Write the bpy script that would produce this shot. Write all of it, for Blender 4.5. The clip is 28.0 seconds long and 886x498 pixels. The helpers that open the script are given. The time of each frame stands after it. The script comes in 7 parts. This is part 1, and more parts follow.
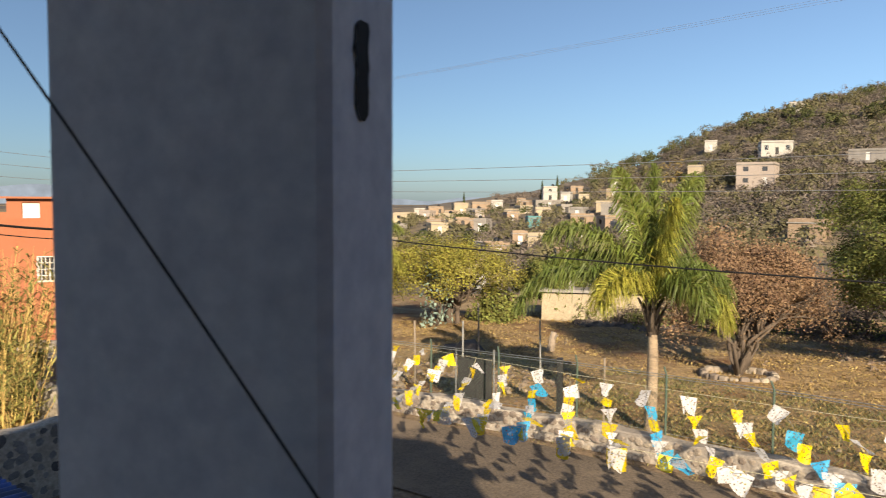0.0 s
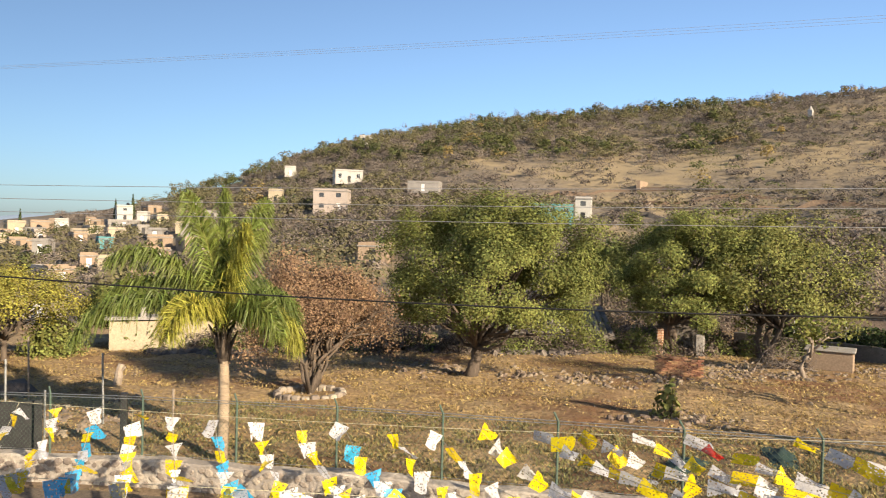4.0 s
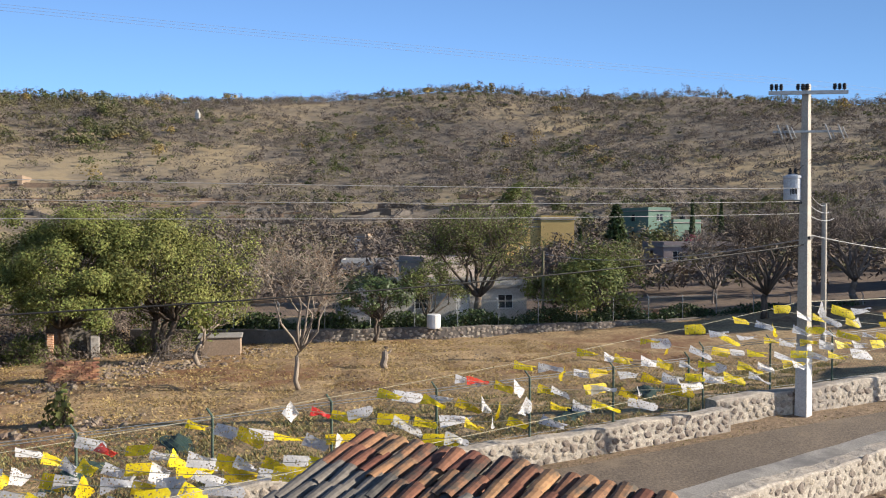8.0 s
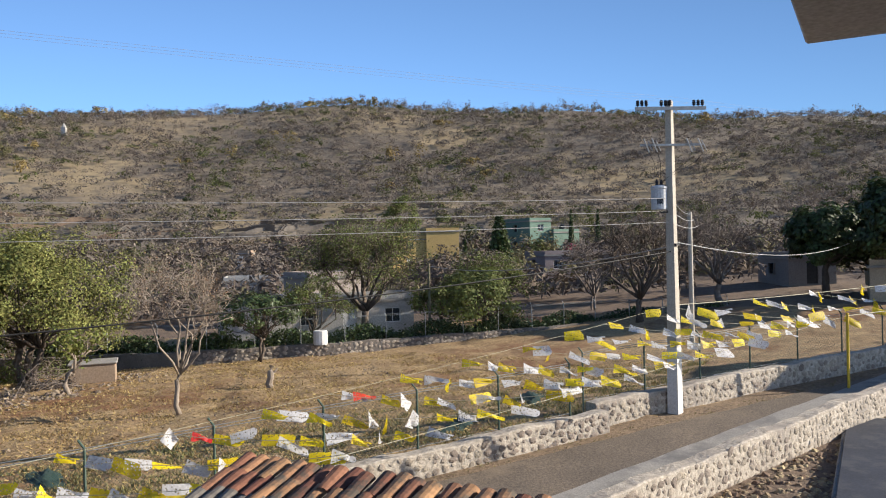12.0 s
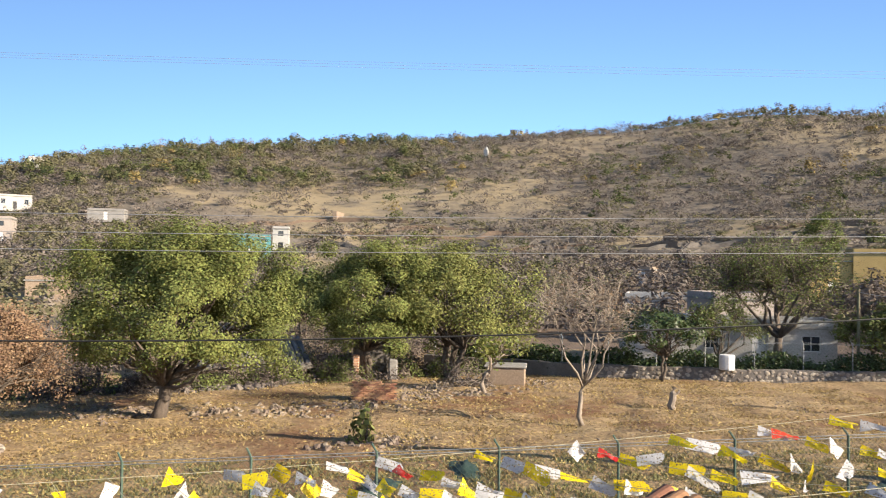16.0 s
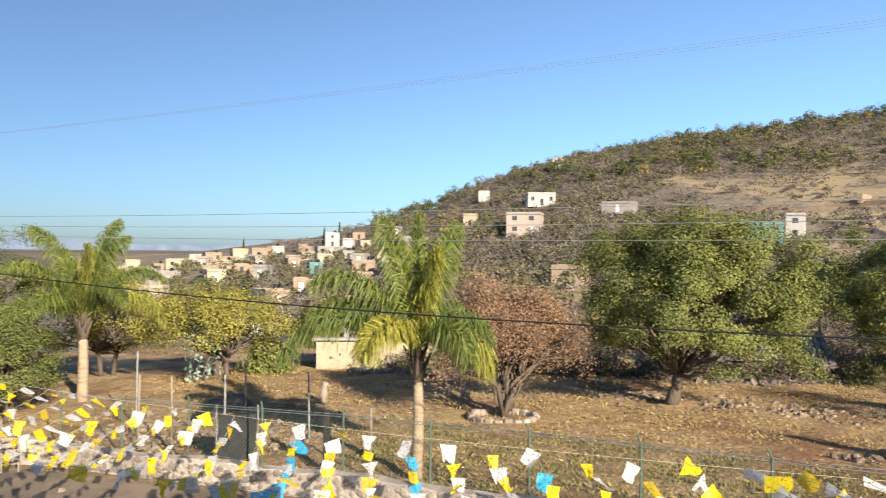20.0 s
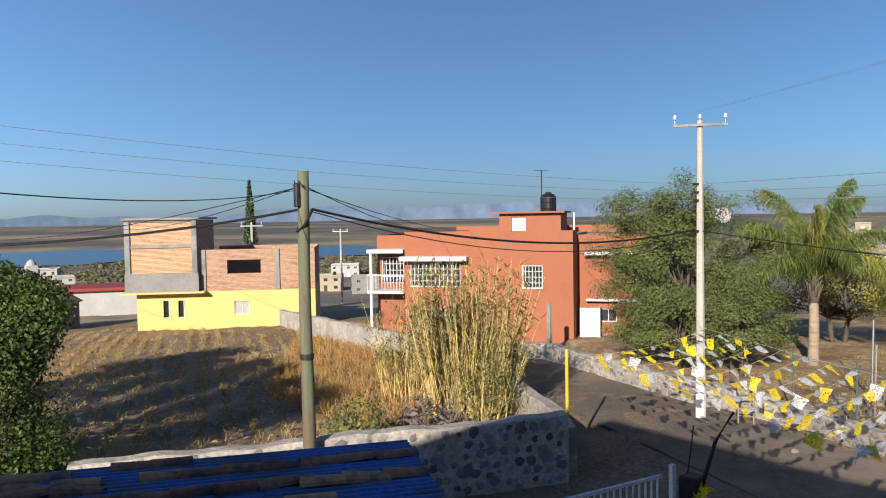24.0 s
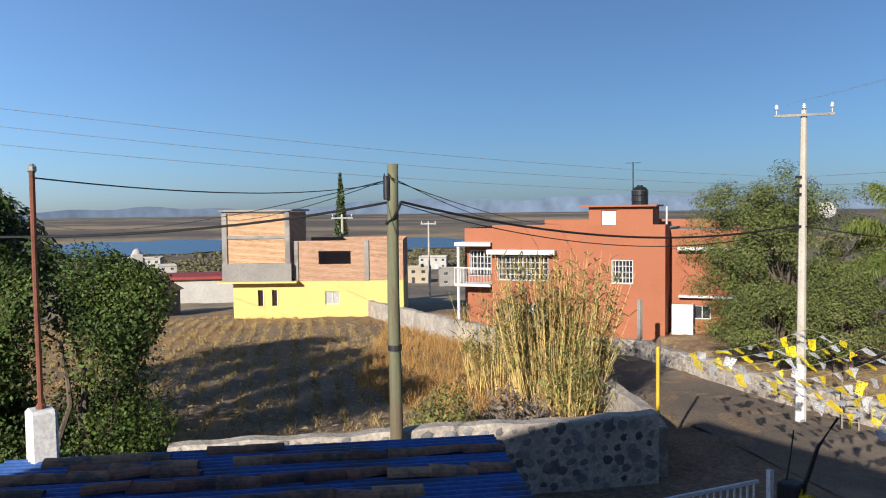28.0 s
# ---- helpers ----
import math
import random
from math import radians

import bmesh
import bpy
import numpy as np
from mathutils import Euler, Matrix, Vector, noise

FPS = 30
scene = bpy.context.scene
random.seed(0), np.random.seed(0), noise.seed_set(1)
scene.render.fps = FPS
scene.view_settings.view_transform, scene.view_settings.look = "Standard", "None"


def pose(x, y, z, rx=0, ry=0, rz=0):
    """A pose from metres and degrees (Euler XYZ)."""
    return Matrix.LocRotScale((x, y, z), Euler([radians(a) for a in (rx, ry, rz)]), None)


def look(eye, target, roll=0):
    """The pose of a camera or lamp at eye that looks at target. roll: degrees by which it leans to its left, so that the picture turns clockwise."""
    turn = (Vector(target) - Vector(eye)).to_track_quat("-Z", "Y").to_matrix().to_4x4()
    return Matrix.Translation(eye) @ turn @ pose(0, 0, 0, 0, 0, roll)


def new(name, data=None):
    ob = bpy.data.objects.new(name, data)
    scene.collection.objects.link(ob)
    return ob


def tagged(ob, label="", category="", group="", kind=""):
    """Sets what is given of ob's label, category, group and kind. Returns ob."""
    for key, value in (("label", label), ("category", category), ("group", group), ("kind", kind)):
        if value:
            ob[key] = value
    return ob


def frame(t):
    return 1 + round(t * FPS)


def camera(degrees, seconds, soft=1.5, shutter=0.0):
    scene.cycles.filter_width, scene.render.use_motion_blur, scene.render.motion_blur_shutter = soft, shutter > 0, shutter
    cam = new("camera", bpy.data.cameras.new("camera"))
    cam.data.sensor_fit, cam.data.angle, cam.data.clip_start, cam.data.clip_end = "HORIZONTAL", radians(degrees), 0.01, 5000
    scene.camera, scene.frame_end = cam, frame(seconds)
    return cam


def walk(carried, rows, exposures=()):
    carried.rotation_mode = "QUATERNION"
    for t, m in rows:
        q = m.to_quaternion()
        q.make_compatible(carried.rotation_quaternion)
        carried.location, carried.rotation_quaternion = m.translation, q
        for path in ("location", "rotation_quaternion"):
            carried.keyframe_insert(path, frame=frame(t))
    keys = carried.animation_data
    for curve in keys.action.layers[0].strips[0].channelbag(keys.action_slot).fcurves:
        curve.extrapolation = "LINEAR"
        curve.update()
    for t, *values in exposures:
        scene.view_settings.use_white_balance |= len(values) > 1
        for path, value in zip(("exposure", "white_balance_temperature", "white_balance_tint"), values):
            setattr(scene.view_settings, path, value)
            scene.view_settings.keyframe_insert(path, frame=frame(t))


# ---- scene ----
cam = camera(59.24, 28.0, soft=1.1, shutter=0.2)
PATH = [
    (0, (-0.290, -0.350, 6.478), (-0.960, 1.530, 6.355), 0.28),
    (0.5, (-0.140, -0.280, 6.517), (-0.657, 1.649, 6.403), 0.55),
    (1, (0.000, -0.180, 6.527), (-0.507, 1.752, 6.434), 0.12),
    (1.5, (0.000, -0.120, 6.531), (-0.528, 1.807, 6.441), 0.52),
    (2, (-0.062, -0.046, 6.554), (-0.412, 1.922, 6.477), 0.40),
    (2.5, (-0.038, -0.099, 6.549), (-0.068, 1.900, 6.490), -0.56),
    (3, (-0.030, -0.145, 6.555), (0.102, 1.851, 6.519), -0.23),
    (3.5, (-0.025, -0.161, 6.569), (0.206, 1.825, 6.519), 0.90),
    (5.5, (0.052, -0.081, 6.502), (0.837, 1.758, 6.484), 0.72),
    (6, (0.130, -0.126, 6.477), (1.041, 1.655, 6.461), 0.65),
    (6.5, (0.200, -0.122, 6.414), (1.335, 1.525, 6.396), 0.11),
    (7, (0.206, -0.191, 6.435), (1.509, 1.327, 6.413), -0.15),
    (7.5, (0.135, -0.252, 6.447), (1.595, 1.114, 6.422), -0.58),
    (8, (0.059, -0.316, 6.469), (1.650, 0.895, 6.434), 0.13),
    (8.5, (0.071, -0.322, 6.480), (1.672, 0.876, 6.448), 0.02),
    (9, (0.072, -0.324, 6.504), (1.687, 0.856, 6.472), -0.41),
    (9.5, (0.068, -0.346, 6.493), (1.752, 0.732, 6.469), -0.67),
    (10, (0.044, -0.380, 6.501), (1.723, 0.708, 6.491), -0.77),
    (10.5, (0.050, -0.430, 6.506), (1.788, 0.559, 6.500), -0.97),
    (11, (0.025, -0.474, 6.514), (1.779, 0.488, 6.508), -1.21),
    (11.5, (0.034, -0.459, 6.494), (1.787, 0.505, 6.489), -1.24),
    (13.5, (0.038, -0.241, 6.522), (1.658, 0.932, 6.540), -0.85),
    (14, (0.095, -0.174, 6.503), (1.514, 1.236, 6.527), -0.62),
    (14.5, (0.106, -0.103, 6.518), (1.304, 1.498, 6.546), -0.06),
    (15, (0.127, -0.059, 6.511), (1.285, 1.571, 6.546), 0.76),
    (15.5, (0.133, -0.033, 6.531), (1.271, 1.612, 6.561), 0.78),
    (16, (0.168, -0.027, 6.521), (1.233, 1.665, 6.562), 0.80),
    (16.5, (0.265, -0.029, 6.509), (1.175, 1.750, 6.570), 1.23),
    (17, (0.330, 0.020, 6.499), (1.097, 1.866, 6.552), 0.50),
    (17.5, (0.303, 0.045, 6.501), (0.902, 1.953, 6.526), 0.61),
    (18, (0.249, 0.101, 6.506), (0.756, 2.036, 6.502), -0.29),
    (18.5, (0.183, 0.096, 6.506), (0.567, 2.059, 6.498), -0.85),
    (19, (0.143, 0.189, 6.499), (0.312, 2.182, 6.501), 0.44),
    (19.5, (0.119, 0.202, 6.507), (0.199, 2.200, 6.506), 0.39),
    (20, (0.076, 0.179, 6.521), (-0.058, 2.175, 6.520), 0.52),
    (20.5, (0.021, 0.232, 6.516), (-0.389, 2.189, 6.508), 0.58),
    (21, (0.034, 0.237, 6.496), (-0.663, 2.111, 6.486), -0.07),
    (21.5, (-0.041, 0.315, 6.480), (-1.023, 2.058, 6.470), -0.43),
    (22, (-0.011, 0.347, 6.470), (-1.288, 1.886, 6.420), -0.50),
    (22.5, (-0.123, 0.409, 6.457), (-1.591, 1.766, 6.385), 0.31),
    (24.5, (-0.228, 0.485, 6.491), (-1.852, 1.648, 6.403), -1.12),
    (25, (-0.231, 0.483, 6.492), (-1.868, 1.629, 6.403), -0.98),
    (25.5, (-0.243, 0.489, 6.494), (-1.900, 1.607, 6.402), -0.83),
    (26, (-0.269, 0.492, 6.495), (-1.957, 1.560, 6.401), -0.78),
    (26.5, (-0.273, 0.504, 6.489), (-1.979, 1.544, 6.393), -0.79),
    (27, (-0.288, 0.510, 6.482), (-1.994, 1.548, 6.384), -0.66),
    (27.5, (-0.288, 0.503, 6.485), (-2.015, 1.508, 6.384), -0.67),
    (28, (-0.289, 0.508, 6.486), (-2.024, 1.498, 6.384), -0.71),
]
walk(cam, [(t, look(eye, target, roll)) for t, eye, target, roll in PATH],
     [(0, 1.2, 7900, 10), (3, 1.38, 7900, 10), (6, 1.4, 7000, 10), (8, 1.24, 6500, 9), (12, 1.2, 6450, 9), (14, 1.42, 6700, 9), (15, 1.7, 6900, 9), (16, 1.58, 6900, 9), (17, 1.55, 7000, 9), (18, 1.15, 6800, 9), (19, 1.27, 6900, 9), (20, 1.5, 7000, 9), (21, 1.3, 7000, 9), (22, 0.92, 6150, 9), (28, 0.92, 6150, 9)])

# ---- sky and sun ----
SUN_AZ, SUN_EL = 145.0, 21.0
world = bpy.data.worlds.new("sky")
scene.world = world
world.use_nodes = True
wt = world.node_tree
sky = wt.nodes.new("ShaderNodeTexSky")
sky.sky_type, sky.sun_disc = "NISHITA", False
sky.sun_elevation, sky.sun_rotation = radians(SUN_EL), radians(-SUN_AZ)
sky.altitude, sky.air_density, sky.dust_density, sky.ozone_density = 1600, 1.0, 2.4, 8.0
back = wt.nodes["Background"]
back.inputs[1].default_value = 0.072
clear = wt.nodes.new("ShaderNodeHueSaturation")  # clear dry air
clear.inputs[0].default_value, clear.inputs[1].default_value = 0.495, 0.9
wt.links.new(sky.outputs[0], clear.inputs[4])
wt.links.new(clear.outputs[0], back.inputs[0])
lamp = bpy.data.lights.new("sun", "SUN")
lamp.energy, lamp.angle, lamp.color = 5.0, radians(0.55), (1.0, 0.89, 0.75)
sun = new("sun", lamp)
far_sun = Vector((math.sin(radians(SUN_AZ)) * math.cos(radians(SUN_EL)), math.cos(radians(SUN_AZ)) * math.cos(radians(SUN_EL)), math.sin(radians(SUN_EL))))
sun.matrix_world = look(far_sun * 100, (0, 0, 0))

# ---- materials ----


def blend(nt, kind, fac, a, b):
    m = nt.nodes.new("ShaderNodeMix")
    m.data_type, m.blend_type = "RGBA", kind
    for k, v in ((0, fac), (6, a), (7, b)):
        if isinstance(v, bpy.types.NodeSocket):
            nt.links.new(v, m.inputs[k])
        else:
            m.inputs[k].default_value = (*v, 1) if isinstance(v, tuple) else v
    return m.outputs[2]


def noise_tex(nt, co, scale, detail=6.0, rough=0.6):
    n = nt.nodes.new("ShaderNodeTexNoise")
    n.inputs["Scale"].default_value, n.inputs["Detail"].default_value, n.inputs["Roughness"].default_value = scale, detail, rough
    nt.links.new(co, n.inputs["Vector"])
    return n.outputs["Fac"]


def ramp(nt, fac, lo, hi):
    m = nt.nodes.new("ShaderNodeMapRange")
    m.inputs[1].default_value, m.inputs[2].default_value = lo, hi
    nt.links.new(fac, m.inputs[0])
    return m.outputs[0]


def surface(name, c1, c2, scale=1.0, fine=14.0, rough=0.85, bump=0.3, dist=0.02, metal=0.0, c3=None, patch=0.15, vary=0.0, island=0.0, thin=0.0, stretch=None, spec=0.3, grit=0.55):
    """A worn surface: two colours mixed by broad and fine grain, a third in patches, bump, and a shade of its own per object or per piece.
    thin: share of light that passes through, for leaves and cloth."""
    if not thin:  # solid colours are scaled down so that shade renders deeper at the raised exposure
        c1, c2 = tuple(0.68 * v for v in c1), tuple(0.68 * v for v in c2)
        c3 = c3 and tuple(0.68 * v for v in c3)
    m = bpy.data.materials.new(name)
    m.use_nodes = True
    nt = m.node_tree
    bsdf = nt.nodes["Principled BSDF"]
    geo = nt.nodes.new("ShaderNodeNewGeometry")
    co = geo.outputs["Position"]
    if stretch:
        mp = nt.nodes.new("ShaderNodeMapping")
        mp.inputs["Scale"].default_value = stretch
        nt.links.new(co, mp.inputs["Vector"])
        co = mp.outputs[0]
    broad, grain = noise_tex(nt, co, scale), noise_tex(nt, co, fine)
    col = blend(nt, "MIX", ramp(nt, broad, 0.33, 0.67), c1, c2)
    col = blend(nt, "OVERLAY", grit, col, blend(nt, "MIX", ramp(nt, grain, 0.3, 0.7), (0.28, 0.28, 0.28), (0.72, 0.72, 0.72)))
    if c3:
        spots = noise_tex(nt, co, patch, 7.0, 0.7)
        col = blend(nt, "MIX", ramp(nt, spots, 0.5, 0.6), col, c3)
    if vary or island:
        rnd = nt.nodes.new("ShaderNodeObjectInfo").outputs["Random"] if vary else geo.outputs["Random Per Island"]
        hsv = nt.nodes.new("ShaderNodeHueSaturation")
        v = vary or island
        for k, a, b in ((2, 1 - v, 1 + v), (0, 0.5 - 0.05 * v, 0.5 + 0.05 * v)):
            mr = nt.nodes.new("ShaderNodeMapRange")
            mr.inputs[3].default_value, mr.inputs[4].default_value = a, b
            nt.links.new(rnd, mr.inputs[0])
            nt.links.new(mr.outputs[0], hsv.inputs[k])
        nt.links.new(col, hsv.inputs[4])
        col = hsv.outputs[0]
    nt.links.new(col, bsdf.inputs["Base Color"])
    bsdf.inputs["Roughness"].default_value, bsdf.inputs["Metallic"].default_value = rough, metal
    bsdf.inputs["Specular IOR Level"].default_value = spec
    if bump:
        bp = nt.nodes.new("ShaderNodeBump")
        bp.inputs["Strength"].default_value, bp.inputs["Distance"].default_value = bump, dist
        nt.links.new(grain, bp.inputs["Height"])
        nt.links.new(bp.outputs[0], bsdf.inputs["Normal"])
    if thin:
        tl = nt.nodes.new("ShaderNodeBsdfTranslucent")
        nt.links.new(col, tl.inputs[0])
        mx = nt.nodes.new("ShaderNodeMixShader")
        mx.inputs[0].default_value = thin
        nt.links.new(bsdf.outputs[0], mx.inputs[1])
        nt.links.new(tl.outputs[0], mx.inputs[2])
        nt.links.new(mx.outputs[0], nt.nodes["Material Output"].inputs[0])
    return m


m_field = surface("dry_field", (0.47, 0.34, 0.18), (0.31, 0.20, 0.105), 0.6, 6, 0.95, 0.9, 0.08, c3=(0.24, 0.125, 0.062), patch=0.16, grit=1.0)
m_stubble = surface("stubble_earth", (0.33, 0.24, 0.15), (0.22, 0.15, 0.09), 0.5, 11, 0.95, 0.6, 0.06, c3=(0.42, 0.24, 0.09), patch=0.09, grit=0.9)
# earth toned down to scrub level: gaps between bushes carry painted shade
m_hill = surface("hill_earth", (0.225, 0.186, 0.142), (0.15, 0.125, 0.10), 0.05, 0.7, 0.95, 0.5, 0.4, c3=(0.37, 0.29, 0.175), patch=0.014, grit=0.8)
m_plain = surface("plain", (0.10, 0.085, 0.075), (0.14, 0.11, 0.085), 0.004, 0.06, 0.95, 0, c3=(0.36, 0.27, 0.15), patch=0.0016, stretch=(1, 1, 1))
m_road = surface("road_dirt", (0.145, 0.117, 0.092), (0.215, 0.17, 0.128), 0.4, 16, 0.9, 0.5, 0.02, c3=(0.31, 0.24, 0.172), patch=0.12, grit=0.9)
m_verge = surface("verge_dust", (0.30, 0.215, 0.14), (0.21, 0.15, 0.10), 0.6, 9, 0.95, 0.7, 0.05, grit=1.0)
m_rubble = surface("rubble", (0.24, 0.17, 0.12), (0.15, 0.11, 0.085), 1.2, 12, 0.95, 0.6, 0.05)
m_water = surface("lake_water", (0.02, 0.045, 0.10), (0.025, 0.05, 0.11), 0.01, 0.4, 0.25, 0.1, 0.1)
# the blue is air haze put into the mountain colour
m_far = surface("haze_tinted_mountain", (0.15, 0.205, 0.30), (0.135, 0.19, 0.285), 0.001, 0.01, 1.0, 0)
m_mortar = surface("mortar", (0.56, 0.50, 0.42), (0.43, 0.38, 0.32), 1.5, 9, 0.95, 0.8, 0.04, c3=(0.36, 0.32, 0.28), patch=0.7, grit=0.8)
m_mortar_dark = surface("old_mortar", (0.13, 0.115, 0.10), (0.2, 0.175, 0.155), 1.5, 18, 0.95, 0.5, 0.02)
m_stone = surface("field_stone", (0.42, 0.36, 0.30), (0.28, 0.235, 0.19), 3, 25, 0.9, 0.5, 0.02, vary=0.3)
m_stone_dark = surface("dark_stone", (0.15, 0.145, 0.15), (0.26, 0.245, 0.235), 3, 25, 0.85, 0.5, 0.02, vary=0.6)
m_concrete = surface("concrete", (0.38, 0.36, 0.33), (0.29, 0.275, 0.255), 1.2, 22, 0.9, 0.3, 0.01, c3=(0.22, 0.21, 0.20), patch=0.5)
m_pole = surface("concrete_pole", (0.56, 0.52, 0.44), (0.46, 0.42, 0.36), 1.2, 25, 0.85, 0.2, 0.01)
m_whitepaint = surface("white_limewash", (0.80, 0.79, 0.77), (0.70, 0.69, 0.68), 2, 25, 0.85, 0.2, 0.01)
m_pillar = surface("painted_plaster", (0.78, 0.83, 0.93), (0.71, 0.755, 0.85), 2.2, 30, 0.8, 0.3, 0.004, c3=(0.66, 0.69, 0.76), patch=1.3, grit=0.35)
m_black = surface("black_tar", (0.008, 0.008, 0.008), (0.015, 0.015, 0.015), 8, 50, 0.8, 0.4, 0.004)
m_wood_green = surface("treated_wood_pole", (0.2, 0.205, 0.125), (0.135, 0.14, 0.085), 1.2, 30, 0.85, 0.5, 0.01, stretch=(6, 6, 0.5), c3=(0.16, 0.12, 0.08), patch=0.8)
m_cable = surface("black_cable", (0.012, 0.012, 0.013), (0.02, 0.02, 0.02), 8, 50, 0.6, 0)
m_wire = surface("aluminium_wire", (0.55, 0.55, 0.55), (0.45, 0.45, 0.45), 8, 50, 0.45, 0, metal=0.7)
m_steel = surface("galvanised_steel", (0.42, 0.43, 0.43), (0.32, 0.33, 0.33), 5, 40, 0.5, 0.1, 0.005, metal=0.6)
m_dark_metal = surface("dark_metal", (0.035, 0.035, 0.04), (0.06, 0.06, 0.06), 5, 40, 0.55, 0.1, 0.005, metal=0.4)
m_green_metal = surface("green_fence_paint", (0.07, 0.12, 0.09), (0.10, 0.14, 0.11), 5, 40, 0.6, 0.1, 0.005)
m_net = surface("green_netting", (0.028, 0.06, 0.055), (0.04, 0.075, 0.065), 2, 40, 0.8, 0.2, 0.01)
m_yellowpost = surface("yellow_paint", (0.75, 0.52, 0.04), (0.62, 0.42, 0.04), 3, 30, 0.6, 0.2, 0.005)
m_rust = surface("rusty_pipe", (0.24, 0.09, 0.05), (0.16, 0.06, 0.04), 6, 40, 0.85, 0.4, 0.005)
m_porcelain = surface("porcelain", (0.75, 0.76, 0.78), (0.65, 0.67, 0.7), 6, 40, 0.25, 0)
m_bark = surface("bark", (0.168, 0.132, 0.102), (0.096, 0.074, 0.060), 4, 24, 0.95, 0.8, 0.03, stretch=(1, 1, 0.3))
m_bark_pale = surface("pale_bark", (0.38, 0.315, 0.25), (0.27, 0.22, 0.175), 4, 24, 0.95, 0.7, 0.02, stretch=(1, 1, 0.3))
m_bark_palm = surface("palm_trunk", (0.48, 0.38, 0.27), (0.30, 0.23, 0.165), 2, 24, 0.95, 0.7, 0.02, stretch=(1, 1, 5))
m_twig = surface("dry_twigs", (0.240, 0.198, 0.168), (0.168, 0.138, 0.120), 3, 20, 0.95, 0)
m_leaf = surface("broad_leaves", (0.195, 0.205, 0.06), (0.09, 0.105, 0.034), 0.9, 6, 0.8, 0, island=0.5, thin=0.28, spec=0.15)
m_leaf_dark = surface("dark_leaves", (0.06, 0.082, 0.026), (0.033, 0.05, 0.017), 0.9, 6, 0.5, 0, island=0.5, thin=0.22)
m_leaf_hedge = surface("glossy_hedge_leaves", (0.085, 0.115, 0.026), (0.03, 0.048, 0.013), 0.9, 6, 0.6, 0, island=0.6, thin=0.18, spec=0.2)
m_leaf_light = surface("yellow_green_leaves", (0.22, 0.22, 0.07), (0.115, 0.125, 0.042), 0.9, 6, 0.8, 0, island=0.45, thin=0.3, spec=0.15)
m_leaf_gold = surface("golden_green_leaves", (0.31, 0.275, 0.06), (0.175, 0.17, 0.048), 0.9, 6, 0.8, 0, island=0.45, thin=0.32, spec=0.15)
m_leaf_olive = surface("feathery_olive_leaves", (0.135, 0.155, 0.042), (0.085, 0.1, 0.03), 0.9, 6, 0.7, 0, island=0.4, thin=0.28)
m_leaf_brown = surface("withered_leaves", (0.26, 0.165, 0.10), (0.2, 0.13, 0.085), 0.9, 6, 0.9, 0, island=0.22, thin=0.25)
m_leaf_bluish = surface("pale_blue_green_leaves", (0.30, 0.40, 0.34), (0.22, 0.32, 0.27), 0.9, 6, 0.7, 0, island=0.3, thin=0.2)
m_frond = surface("palm_leaflets", (0.155, 0.185, 0.04), (0.075, 0.105, 0.026), 0.7, 6, 0.5, 0, island=0.4, thin=0.3)
m_frond_old = surface("old_palm_leaflets", (0.30, 0.28, 0.05), (0.19, 0.2, 0.04), 0.7, 6, 0.6, 0, island=0.3, thin=0.3)
m_scrub = surface("leafless_scrub", (0.215, 0.18, 0.152), (0.075, 0.063, 0.057), 0.16, 0.9, 0.95, 0, island=0.18, thin=0.2)
m_thorn = surface("dark_thorn_twigs", (0.14, 0.11, 0.09), (0.08, 0.064, 0.054), 0.5, 3, 0.95, 0, island=0.3, thin=0.08)
m_scrub_olive = surface("olive_scrub", (0.165, 0.148, 0.08), (0.095, 0.09, 0.05), 0.13, 0.9, 0.95, 0, island=0.12, thin=0.25)
m_scrub_green = surface("green_scrub", (0.105, 0.118, 0.04), (0.05, 0.06, 0.025), 0.13, 0.9, 0.9, 0, island=0.14, thin=0.22)
m_scrub_gold = surface("golden_scrub", (0.26, 0.19, 0.07), (0.16, 0.12, 0.05), 0.13, 0.9, 0.9, 0, island=0.18, thin=0.12)
m_grass = surface("dry_grass", (0.38, 0.28, 0.125), (0.27, 0.19, 0.085), 0.7, 8, 0.9, 0, island=0.3, thin=0.25)
m_grass_orange = surface("dry_orange_grass", (0.42, 0.245, 0.085), (0.30, 0.17, 0.06), 0.7, 8, 0.9, 0, island=0.3, thin=0.25)
m_weed = surface("low_weeds", (0.15, 0.145, 0.06), (0.21, 0.18, 0.08), 0.7, 8, 0.9, 0, island=0.35, thin=0.2)
m_reed = surface("dry_reed_stalks", (0.52, 0.38, 0.145), (0.38, 0.26, 0.095), 2, 20, 0.8, 0, island=0.35, thin=0.1)
m_reed_leaf = surface("reed_leaves", (0.24, 0.24, 0.075), (0.36, 0.30, 0.11), 1.2, 8, 0.8, 0, island=0.4, thin=0.3)
m_terracotta = surface("terracotta", (0.41, 0.15, 0.078), (0.365, 0.13, 0.068), 0.6, 12, 0.85, 0.05, 0.004, c3=(0.385, 0.14, 0.076), patch=0.35, grit=0.2)
m_yellowwall = surface("yellow_wall", (0.80, 0.61, 0.22), (0.74, 0.56, 0.20), 0.5, 12, 0.85, 0.04, 0.006, grit=0.2)
m_brick = surface("red_brick", (0.52, 0.29, 0.17), (0.42, 0.21, 0.12), 2.5, 18, 0.9, 0.4, 0.01, vary=0.3)
m_brick_wall = surface("brickwork_joints", (0.38, 0.29, 0.21), (0.32, 0.22, 0.155), 1.4, 15, 0.9, 0.4, 0.01)


